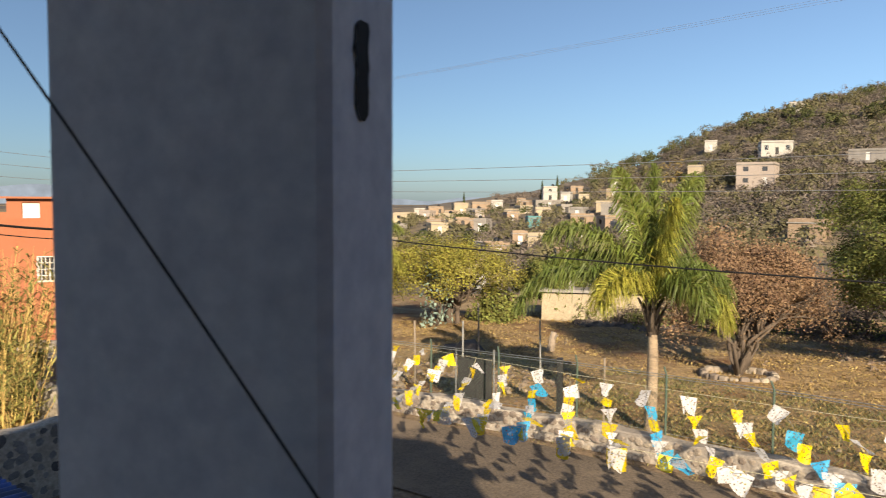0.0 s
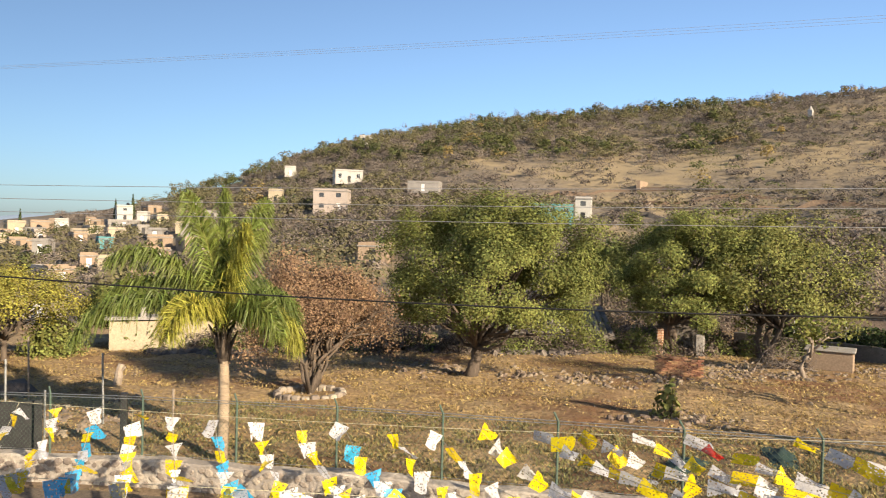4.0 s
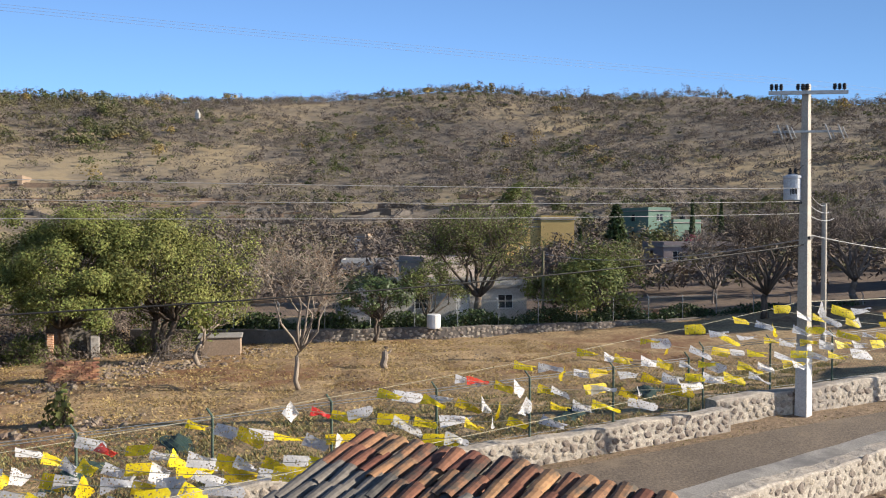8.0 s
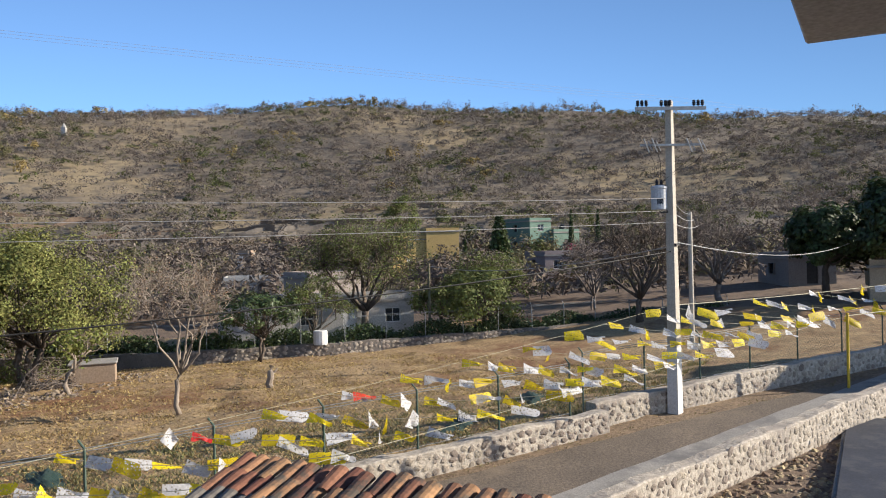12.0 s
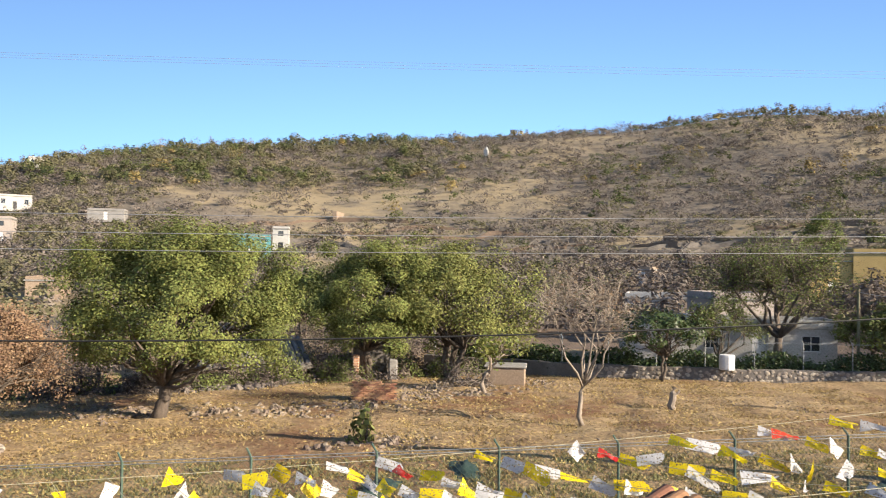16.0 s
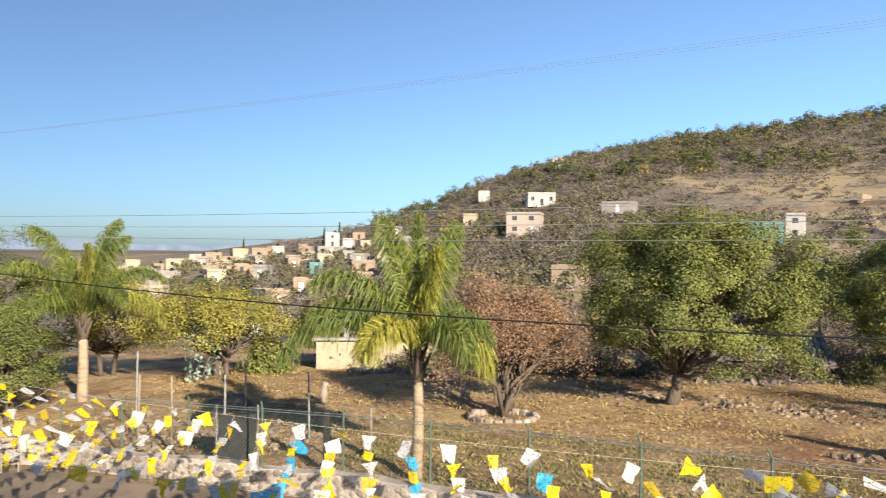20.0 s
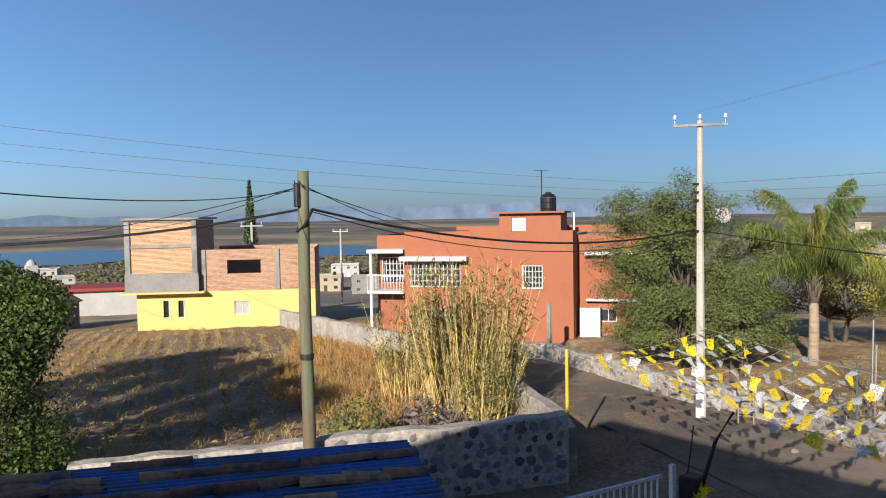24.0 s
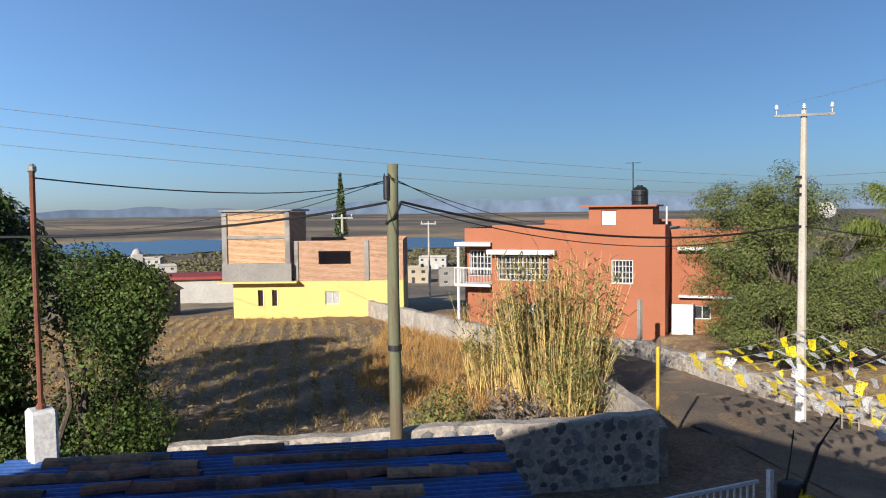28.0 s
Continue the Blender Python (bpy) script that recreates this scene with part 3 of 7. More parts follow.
def wall_along(name, line, low, high, thick, material, label, cap=None, zfun=road_z, n=120):
    """A wall that follows a line, its top high above the ground."""
    line = np.array(line, float)
    seg = np.concatenate([[0], np.cumsum(np.hypot(*np.diff(line[:, :2], axis=0).T))])
    s = np.linspace(0, seg[-1], n)
    p = np.stack([np.interp(s, seg, line[:, 0]), np.interp(s, seg, line[:, 1])], 1)
    d = np.gradient(p, axis=0)
    d /= np.linalg.norm(d, axis=1, keepdims=True)
    nn = np.stack([-d[:, 1], d[:, 0]], 1)
    base = zfun(p[:, 0])
    top = base + high + 0.03 * np.sin(s * 1.3) + 0.02 * np.sin(s * 4.7)
    a, b = p - nn * thick / 2, p + nn * thick / 2
    v = np.stack([np.column_stack([a, base + low]), np.column_stack([a, top - 0.03]), np.column_stack([a + nn * 0.04, top]), np.column_stack([b - nn * 0.04, top]), np.column_stack([b, top - 0.03]), np.column_stack([b, base + low])], 1)
    k = 6
    fs = [(i * k + j, (i + 1) * k + j, (i + 1) * k + (j + 1) % k, i * k + (j + 1) % k) for i in range(n - 1) for j in range(k)]
    fs += [tuple(range(k)), tuple((n - 1) * k + j for j in range(k))[::-1]]
    ob = Geo().add(v.reshape(-1, 3), fs).make(name, material)
    return tagged(ob, label, "wall", kind="structure")


far_wall = wall_along("wall_field", [(-13.2, 22.4), (-3.7, 19.0), (1, 16.9), (8.5, 13.0), (16, 9.1), (21.3, 6.3)], -0.4, 0.62, 0.42, m_mortar, "low rubble stone wall with pale mortar along the road")
far_wall_2 = wall_along("wall_field_upper", [(21.5, 6.75), (23, 5.95), (28.4, 2.85), (33, -0.1), (60, -17.5)], -0.4, 0.72, 0.42, m_mortar, "low rubble stone wall set back beside the pole")
orange_wall = wall_along("wall_lower_street", [(-36.5, 23.4), (-30, 25.3), (-26.6, 25.8), (-22.4, 24.6), (-17, 22.9), (-13.25, 22.4)], -0.4, 0.78, 0.4, m_mortar, "grey stone wall in front of the orange house")
kerb_wall = wall_along("wall_yard", [(6.5, 8.2), (9, 7.3), (15.0, 4.75), (20.5, 2.65), (29, -0.75), (44, -7)], -1.4, 0.3, 0.45, m_mortar, "whitish mortared stone wall between yard and road")
corner_wall = wall_along("wall_garden", [(-16.9, 3.4), (-15.5, 7.9), (-14.45, 11.0), (-13.5, 13.7)], -0.3, 1.68, 0.42, m_mortar, "thick garden wall of dark stones in grey mortar", zfun=lambda x: 0 * x)
garden_side = wall_along("wall_garden_street", [(-13.65, 14.0), (-15.6, 15.3), (-18.6, 16.6), (-24, 18.9), (-32, 20.8), (-38.2, 21.6), (-44.7, 22.3), (-57.5, 24.8)], -0.3, 1.25, 0.4, m_mortar, "low curved mortared wall along the street", zfun=lambda x: np.interp(x, [-57.5, -44.7, -32, -20], [-1.6, -0.9, -0.4, 0.0]))
field_end = wall_along("wall_field_end", [(24.5, 40.5), (30.5, 32.5), (36.5, 27.2), (44, 21.8), (52, 16.5), (60, 8)], -0.4, 0.75, 0.4, m_mortar_dark, "old dark stone wall at the end of the field", zfun=lambda x: 0 * x + 0.35)

# ---- lake, far mountains ----
g = Geo()
aa = np.linspace(-104, -50, 60)
r0 = 470 + 25 * np.sin(aa * 0.31) + 14 * np.sin(aa * 0.9)
r1 = 680 + 40 * np.sin(aa * 0.23 + 1) + 15 * np.sin(aa * 1.1) - np.clip(aa + 62, 0, 20) * 14
v = np.concatenate([np.stack([r * np.sin(np.radians(aa)), r * np.cos(np.radians(aa)), 0 * aa - 17.4], 1) for r in (r0, np.maximum(r1, r0 + 4))])
g.add(v, [(i, i + 1, 61 + i, 60 + i) for i in range(59)])
tagged(g.make("water", m_water), "calm dark blue lake on the plain", "lake", kind="structure")
# upright mountain band; its haze is painted, no mist is modelled
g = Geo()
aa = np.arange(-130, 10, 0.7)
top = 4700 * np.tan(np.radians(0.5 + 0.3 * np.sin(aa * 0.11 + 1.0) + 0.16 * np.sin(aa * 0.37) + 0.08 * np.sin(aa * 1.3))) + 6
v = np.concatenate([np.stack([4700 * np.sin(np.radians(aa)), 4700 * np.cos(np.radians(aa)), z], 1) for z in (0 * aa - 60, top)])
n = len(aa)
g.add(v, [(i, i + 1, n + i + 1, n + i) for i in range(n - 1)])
tagged(g.make("backdrop", m_far), "mountains on the horizon with pale blue haze painted in", "mountains", kind="structure")

# ---- the building the view is from ----
g = Geo()
g.box((1.95, -4.6, 4.55), (9.1, 6.8, 9.7))
own = tagged(g.make("wall_own_building", m_white), "plain white plastered wall behind the balcony", "wall", kind="structure")
tagged(Geo().box((-1.0, -0.38, 4.78), (8.0, 1.5, 0.24)).make("floor", m_concrete), "grey concrete balcony floor", "floor", kind="structure")
tagged(Geo().box((2.2, -0.6, 7.98), (7.6, 1.14, 0.26), bevel=0.015).make("ceiling", m_whitepaint), "cream painted concrete balcony roof slab", "ceiling", kind="structure")

# ---- trees and shrubs ----


def limb(g, a, b, r0, r1, r, bend=0.12, n=5, sides=6):
    """A crooked branch from a to b."""
    a, b = np.array(a, float), np.array(b, float)
    t = np.linspace(0, 1, n)[:, None]
    p = a * (1 - t) + b * t + np.sin(t * np.pi) * r.normal(size=3) * bend * np.linalg.norm(b - a) + (t > 0) * (t < 1) * r.normal(size=(n, 3)) * 0.03 * np.linalg.norm(b - a)
    g.tube(p, np.linspace(r0, r1, n), sides)
    return p


def broadleaf(name, at, label, trunk_h, centre, radii, clumps, per, size, leaf, bark, seed, trunk_r=0.18, stems=1, clump_r=0.3, fill=0.55, category="tree", long=1.7, droop=0.0, group=""):
    """A tree: trunk and limbs, and a crown of many leaf clumps on an uneven round form. centre and radii are those of the crown."""
    r = np.random.default_rng(seed)
    t = thing(name, (at[0], at[1], float(gz(at[0], at[1])) - 0.05), label=label, category=category, group=group)
    g = Geo()
    c, R = np.array(centre, float), np.array(radii, float)
    d = rand_dirs(clumps, r)
    d[:, 2] = np.where(d[:, 2] < -0.6, -d[:, 2], d[:, 2])
    lump = 1 + 0.22 * np.sin(d[:, 0] * 3 + seed) * np.sin(d[:, 1] * 4 + 2 * seed) + 0.12 * r.normal(size=clumps)
    k = c + d * R * (r.uniform(fill, 1.0, clumps) ** 0.5 * lump)[:, None]
    tops = []
    for s in range(stems):
        a = r.uniform(0, 2 * np.pi)
        spread = 0.0 if stems == 1 else 0.35
        foot = np.array([math.cos(a), math.sin(a), 0]) * (0.0 if stems == 1 else 0.25)
        top = np.array([math.cos(a) * spread, math.sin(a) * spread, 0]) * trunk_h + (c * [1, 1, 0]) * 0.3 + [0, 0, trunk_h]
        limb(g, foot, top, trunk_r * (1.25 if stems == 1 else 0.8), trunk_r * 0.75, r, 0.08, 6, 8)
        tops.append(top)
    for j in range(min(clumps, 46)):
        top = tops[j % stems]
        mid = top + (k[j] - top) * 0.5 + [0, 0, 0.1]
        limb(g, top, mid, trunk_r * 0.42, trunk_r * 0.2, r, 0.1, 4, 5)
        limb(g, mid, k[j], trunk_r * 0.2, 0.012, r, 0.12, 4, 4)
    g.make("trunk", bark, t, smooth=True)
    cr = clump_r * R.mean()
    p = np.repeat(k, per, axis=0)
    o = rand_dirs(len(p), r)
    p = p + o * cr * (r.uniform(0.15, 1.0, len(p)) ** 0.6)[:, None] * [1, 1, 0.8]
    out = (p - c) / R
    out /= np.linalg.norm(out, axis=1, keepdims=True) + 1e-9
    quads("crown", leaf_quads(p, 0.6 * out + 0.5 * o + [0, 0, 0.35], size, r, long, droop, 0.6), leaf, t)
    return t


def twiggy(name, at, label, height, spread, bark, seed, trunk_r=0.12, depth=5, leaf=None, leaf_n=0, leaf_size=0.08, lean=(0, 0), stems=1, category="tree", fork=3, group=""):
    """A leafless tree: branches that fork again and again to fine twigs, with a few leaves left."""
    r = np.random.default_rng(seed)
    t = thing(name, (at[0], at[1], float(gz(at[0], at[1])) - 0.05), label=label, category=category, group=group)
    g, tips = Geo(), []

    def grow(p, d, length, rad, level):
        q = p + d * length
        limb(g, p, q, rad, rad * 0.68, r, 0.06, 4 if level < 3 else 3, max(3, 7 - level))
        tips.append(q)
        if level >= depth:
            return
        for _ in range(fork if level < depth - 1 else fork + 1):
            e = d + 0.62 * spread * rand_dirs(1, r)[0] + [0, 0, 0.14]
            e /= np.linalg.norm(e)
            grow(p + d * length * r.uniform(0.55, 1.0), e, length * r.uniform(0.6, 0.82), max(rad * 0.58, 0.006), level + 1)

    for s in range(stems):
        a = r.uniform(0, 2 * np.pi)
        d = np.array([lean[0], lean[1], 1.0]) + (0 if stems == 1 else 0.45) * np.array([math.cos(a), math.sin(a), 0])
        grow(np.zeros(3), d / np.linalg.norm(d), height * 0.34, trunk_r, 0)
    g.make("branchwork", bark, t, smooth=True)
    if leaf is not None:
        tp = np.array(tips)
        p = tp[r.integers(len(tp) // 4, len(tp), leaf_n)] + r.normal(size=(leaf_n, 3)) * 0.26
        quads("leaves", leaf_quads(p, rand_dirs(leaf_n, r), leaf_size, r), leaf, t)
    return t


def airy(name, at, label, fork_h, centre, radii, clumps, twigs, bark, seed, trunk_r=0.2, stems=1, leaf=None, per=0, size=0.06, fine=0.007, group=""):
    """A thinly leaved or bare tree: a low fork, main limbs that fan out to a wide crown, and sprays of fine twigs."""
    r = np.random.default_rng(seed)
    t = thing(name, (at[0], at[1], float(gz(at[0], at[1])) - 0.05), label=label, category="tree", group=group)
    g = Geo()
    c, R = np.array(centre, float), np.array(radii, float)
    fork = np.array([c[0] * 0.3, c[1] * 0.3, fork_h])
    for k in range(stems):
        foot = np.array([0.25 * math.cos(2.4 * k), 0.25 * math.sin(2.4 * k), 0]) * (stems > 1)
        limb(g, foot, fork + 0.5 * foot, trunk_r * (1.2 if stems == 1 else 0.7), trunk_r * (0.85 if stems == 1 else 0.5), r, 0.07, 6, 8)
    g.make("trunk", bark, t, smooth=True)
    g = Geo()
    mains = []
    for k in range(9):
        a = 2.4 * k + r.normal() * 0.25
        d = np.array([math.cos(a), math.sin(a), r.uniform(-0.15, 0.55)])
        tip = c + d * R * r.uniform(0.4, 0.62)
        p = limb(g, fork, tip, trunk_r * 0.55, trunk_r * 0.22, r, 0.12, 6, 6)
        mains += [p[2], p[3], p[4], p[5]]
    mains = np.array(mains)
    d = rand_dirs(clumps, r)
    d[:, 2] = np.where(d[:, 2] < -0.45, -d[:, 2], d[:, 2])
    k = c + d * R * (r.uniform(0.4, 1.0, clumps) ** 0.5 * (1 + 0.1 * r.normal(size=clumps)))[:, None]
    leaves = []
    for q in k:
        m = mains[np.argmin(np.linalg.norm(mains - q, axis=1) + 0.4 * np.abs(r.normal(size=len(mains))))]
        p = limb(g, m, q, trunk_r * 0.17, fine * 1.8, r, 0.12, 5, 4)
        out = (q - m) / (np.linalg.norm(q - m) + 1e-6)
        for _ in range(twigs):
            s = p[int(r.integers(1, 5))]
            e = out * 0.7 + rand_dirs(1, r)[0] + [0, 0, 0.25]
            e = s + e / np.linalg.norm(e) * R.mean() * r.uniform(0.12, 0.3)
            mid = (s + e) / 2 + r.normal(size=3) * 0.03 * R.mean()
            g.tube([s, mid, e], [fine * 1.3, fine, fine * 0.5], 3, False)
            leaves.append(mid)
            leaves.append(e)
    g.make("branchwork", bark, t, smooth=True)
    if leaf is not None:
        v = np.array(leaves)
        p = v[r.integers(0, len(v), per)] + r.normal(size=(per, 3)) * 0.035 * R.mean()
        quads("leaves", leaf_quads(p, rand_dirs(per, r) + [0, 0, 0.5], size, r), leaf, t)
    return t


def palm(at, trunk_h, fronds, seed, label, trunk_r=0.15):
    """A feather palm: ringed trunk, brown leaf bases, arching fronds each with its own leaflets. fronds: heading, rise, length, curl."""
    r = np.random.default_rng(seed)
    t = thing("palm_tree", (at[0], at[1], float(gz(at[0], at[1])) - 0.05), label=label, category="palm")
    g = Geo()
    z = np.linspace(0, trunk_h, 40)
    rr = trunk_r * (1.15 - 0.25 * z / trunk_h) + 0.01 * (np.arange(40) % 2)
    g.tube(np.stack([0.04 * np.sin(z), 0 * z, z], 1), rr, 12)
    g.make("trunk", m_bark_palm, t, smooth=True)
    s = Geo()
    s.tube([(0, 0, trunk_h - 0.05), (0, 0, trunk_h + 0.2), (0.02, 0, trunk_h + 0.6), (0.02, 0, trunk_h + 1.0)], [trunk_r * 0.92, trunk_r * 1.05, trunk_r * 0.95, trunk_r * 0.6], 10)
    for k in range(11):
        a = k * 2.4
        q = np.array([math.cos(a), math.sin(a), 0])
        s.tube([q * trunk_r * 0.8 + [0, 0, trunk_h + 0.05 * k], q * (trunk_r + 0.03) + [0, 0, trunk_h + 0.35 + 0.05 * k], q * (trunk_r + 0.22) + [0, 0, trunk_h + 0.75 + 0.04 * k]], [0.07, 0.06, 0.02], 5)
    s.make("shaft", m_bark, t, "brown fibrous leaf bases", smooth=True)
    for j, (az, up, L, curl) in enumerate(fronds):
        az, up = radians(az + r.normal() * 4), radians(up)
        v = np.array([math.cos(az) * math.cos(up), math.sin(az) * math.cos(up), math.sin(up)])
        n = 18
        p, q = [], np.array([0, 0, trunk_h + 0.75])
        for i in range(n):
            p.append(q.copy())
            v = v + np.array([0, 0, -curl * (0.03 + 0.2 * (i / n) ** 1.3)]) + np.array([math.cos(az), math.sin(az), 0]) * 0.015
            v /= np.linalg.norm(v)
            q = q + v * L / n
        p = np.array(p)
        fg = Geo()
        fg.tube(p, np.linspace(0.035, 0.006, n), 5)
        frond = fg.make("frond", m_leaf_light, t)
        m = 200
        u = np.linspace(0.14, 1.0, m)
        base = np.stack([np.interp(u, np.linspace(0, 1, n), p[:, k]) for k in range(3)], 1)
        tan = np.gradient(base, axis=0)
        tan /= np.linalg.norm(tan, axis=1, keepdims=True)
        side = np.cross(tan, (0, 0, 1.0) if up < 1.2 else (math.cos(az + 1.2), math.sin(az + 1.2), 0.2))
        side /= np.linalg.norm(side, axis=1, keepdims=True) + 1e-6
        leaf = []
        for sgn in (-1, 1, -1, 1):
            ln = 0.68 * np.sin(np.clip(u * 0.92 + 0.08, 0, 1) * np.pi) ** 0.5 * r.uniform(0.75, 1.15, m) + 0.14
            d1 = side * sgn * 0.62 + tan * 0.6 + [0, 0, 0.05] + r.normal(size=(m, 3)) * 0.28
            d1 /= np.linalg.norm(d1, axis=1, keepdims=True)
            d2 = d1 * 0.5 + [0, 0, -0.85]
            mid = base + d1 * (ln * 0.5)[:, None]
            end = mid + d2 * (ln * 0.55)[:, None]
            w = (tan * 0.8 + r.normal(size=(m, 3)) * 0.4) * 0.0125
            leaf += [np.stack([base - w, base + w, mid + w, mid - w], 1), np.stack([mid - w, mid + w, end + w * 0.2, end - w * 0.2], 1)]
        quads("leaflet_fan", np.concatenate(leaf), m_frond_old if j % 4 == 3 else m_frond, frond)
    return t


def shrub(at, label, radius, height, n, size, leaf, seed, name="bush", stems=True, long=1.7):
    """A low bush of leaves over thin stems."""
    r = np.random.default_rng(seed)
    t = thing(name, (at[0], at[1], float(gz(at[0], at[1])) - 0.03), label=label, category="bush")
    if stems:
        g = Geo()
        for _ in range(9):
            d = rand_dirs(1, r)[0]
            limb(g, d * [0.1, 0.1, 0], d * [radius, radius, 0] * 0.7 + [0, 0, height * r.uniform(0.6, 0.95)], 0.025, 0.008, r, 0.1, 4, 4)
        tagged(g.make("stem_work", m_bark, t), kind="stuff")
    o = rand_dirs(n, r)
    o[:, 2] = np.abs(o[:, 2])
    lump = 1 + 0.25 * np.sin(o[:, 0] * 5 + seed) * np.sin(o[:, 1] * 4)
    p = o * (r.uniform(0.25, 1, n) ** 0.4 * lump)[:, None] * [radius, radius, height]
    quads("leaves", leaf_quads(p, o, size, r, long), leaf, t)
    return t


# trees of the field
broadleaf("tree", (6.9, 31.0), "large round green leafy tree with dark trunk on dry field", 1.3, (0.9, 0, 3.95), (4.3, 4.1, 3.45), 230, 560, 0.06, m_leaf, m_bark, 3, 0.24, stems=1, clump_r=0.19, fill=0.35)
twiggy("tree", (0.4, 27.8), "low tree with rusty brown withered leaves in a stone ring", 5.0, 1.05, m_bark, 11, 0.09, 5, m_leaf_brown, 75000, 0.05, lean=(0.06, 0), stems=9)
broadleaf("tree", (19.4, 37.0), "green leafy tree beside the brick ruin", 1.6, (0.0, 0, 4.1), (3.3, 3.2, 3.5), 150, 420, 0.07, m_leaf, m_bark, 21, 0.2, stems=2, clump_r=0.21, fill=0.35)
broadleaf("tree", (23.2, 35.6), "yellowish green tree with crooked dark trunks", 1.7, (0.4, 0, 4.2), (4.0, 3.4, 3.1), 150, 190, 0.085, m_leaf_light, m_bark, 24, 0.2, stems=3, clump_r=0.25, fill=0.4)
twiggy("tree", (21.5, 30.0), "small crooked tree with few green leaves", 3.4, 1.0, m_bark_pale, 26, 0.12, 4, m_leaf, 900, 0.11, lean=(0.25, 0))
airy("bare_tree", (20.5, 22.2), "slender leafless tree with pale grey branches", 1.5, (0.0, 0.0, 4.1), (2.1, 2.1, 2.0), 95, 13, m_bark_pale, 35, 0.085, leaf=m_leaf_brown, per=700, size=0.05, fine=0.006)
airy("tree", (43.4, 29.6), "wide thinly leaved grey green tree with dark limbs", 1.9, (0.2, 0.3, 5.0), (4.6, 4.2, 3.0), 150, 14, m_bark, 41, 0.26, leaf=m_leaf_olive, per=15000, size=0.075, fine=0.01)
airy("bare_tree", (51.5, 13.2), "dark leafless tree with spreading crown", 1.6, (0, 0, 4.6), (3.4, 3.2, 2.8), 90, 12, m_bark, 47, 0.22, stems=2, fine=0.011)
airy("bare_tree", (60.0, 9.6), "broad leafless grey tree by the road", 1.6, (0, 0, 4.4), (4.0, 3.6, 2.6), 100, 12, m_twig, 49, 0.22, fine=0.012)
airy("bare_tree", (66.0, 14.0), "broad leafless grey tree by the road", 1.6, (0, 0, 4.4), (3.8, 3.6, 2.8), 90, 12, m_twig, 53, 0.22, fine=0.013)
airy("tree", (38.2, 30.0), "low thinly leaved olive tree beside the white house", 1.0, (0, 0, 2.7), (2.6, 2.4, 1.7), 60, 12, m_bark, 56, 0.12, stems=3, leaf=m_leaf_olive, per=5000, size=0.08, fine=0.01)
airy("tree", (52.0, 24.6), "low dark leaved tree behind the fence", 1.0, (0, 0, 2.9), (3.4, 3.0, 1.9), 80, 12, m_bark, 58, 0.14, stems=3, leaf=m_leaf_olive, per=9000, size=0.09, fine=0.011)
airy("bare_tree", (58.0, 18.5), "grey leafless tree behind the end wall", 1.2, (0, 0, 3.4), (3.0, 2.8, 2.2), 70, 11, m_twig, 60, 0.15, stems=2, fine=0.012)
broadleaf("tree", (32.5, 29.5), "small dark green thorny tree", 1.4, (0, 0, 2.6), (2.4, 2.2, 1.3), 40, 90, 0.11, m_leaf_dark, m_bark, 55, 0.1, stems=2)
broadleaf("tree", (45.5, 22.0), "low spreading olive tree behind the fence", 1.2, (0, 0, 2.4), (3.4, 2.6, 1.7), 50, 110, 0.13, m_leaf_olive, m_bark, 57, 0.12, stems=3)
broadleaf("tree", (48.0, 26.6), "low dark bush tree behind the fence", 1.0, (0, 0, 1.8), (2.4, 2.2, 1.4), 40, 90, 0.13, m_leaf_olive, m_bark, 59, 0.1, stems=3)
broadleaf("tree", (63.0, 2.6), "drooping dark green tree by the road", 2.6, (0, 0, 4.3), (2.5, 2.4, 2.2), 60, 170, 0.2, m_leaf_dark, m_bark, 61, 0.25)
broadleaf("tree", (60.0, -2.4), "tall dense dark green tree", 2.4, (0, 0, 5.2), (3.0, 2.8, 2.7), 80, 180, 0.2, m_leaf_dark, m_bark, 63, 0.25)
broadleaf("tree", (66.5, -0.4), "tall dense dark green tree", 2.0, (0, 0, 4.2), (3.0, 2.8, 2.6), 70, 160, 0.2, m_leaf_dark, m_bark, 65, 0.25)
# trees by the lower street
palm((-1.85, 19.6), 2.5, [(100, 87, 3.8, 0.12), (205, 84, 3.7, 0.3), (20, 83, 3.6, 0.28), (300, 80, 3.0, 0.4), (178, 66, 3.9, 1.05), (186, 42, 4.3, 1.3), (168, 52, 4.0, 1.25), (-6, 48, 2.6, 1.9), (8, 62, 2.6, 1.7), (-40, 54, 2.6, 1.6), (60, 62, 2.8, 1.4), (240, 52, 2.8, 1.4), (120, 62, 2.8, 1.2)], 5, "feather palm with arching wind-blown green fronds by the wall", 0.13)
palm((-16.2, 30.0), 2.5, [(az * 33, 84 - 3.4 * k, 4.6 - 0.05 * k, 0.65 + 0.07 * k) for k, az in enumerate((0, 6, 2, 9, 4, 7, 1, 5, 10, 3, 8, 0.5, 6.5))], 9, "feather palm with green and yellow fronds", 0.19)
broadleaf("tree", (-20.6, 28.6), "feathery dark olive green thorn tree beside the orange house", 1.2, (-0.8, -0.3, 3.7), (3.5, 3.2, 3.8), 170, 380, 0.05, m_leaf_olive, m_bark, 71, 0.2, stems=3, clump_r=0.19, fill=0.25, long=2.4)
broadleaf("tree", (-12.6, 35.5), "spreading yellowish green tree with low crooked trunk", 1.0, (-0.2, 0, 2.5), (3.4, 3.0, 1.6), 100, 260, 0.06, m_leaf_gold, m_bark, 73, 0.16, stems=3, fill=0.35)
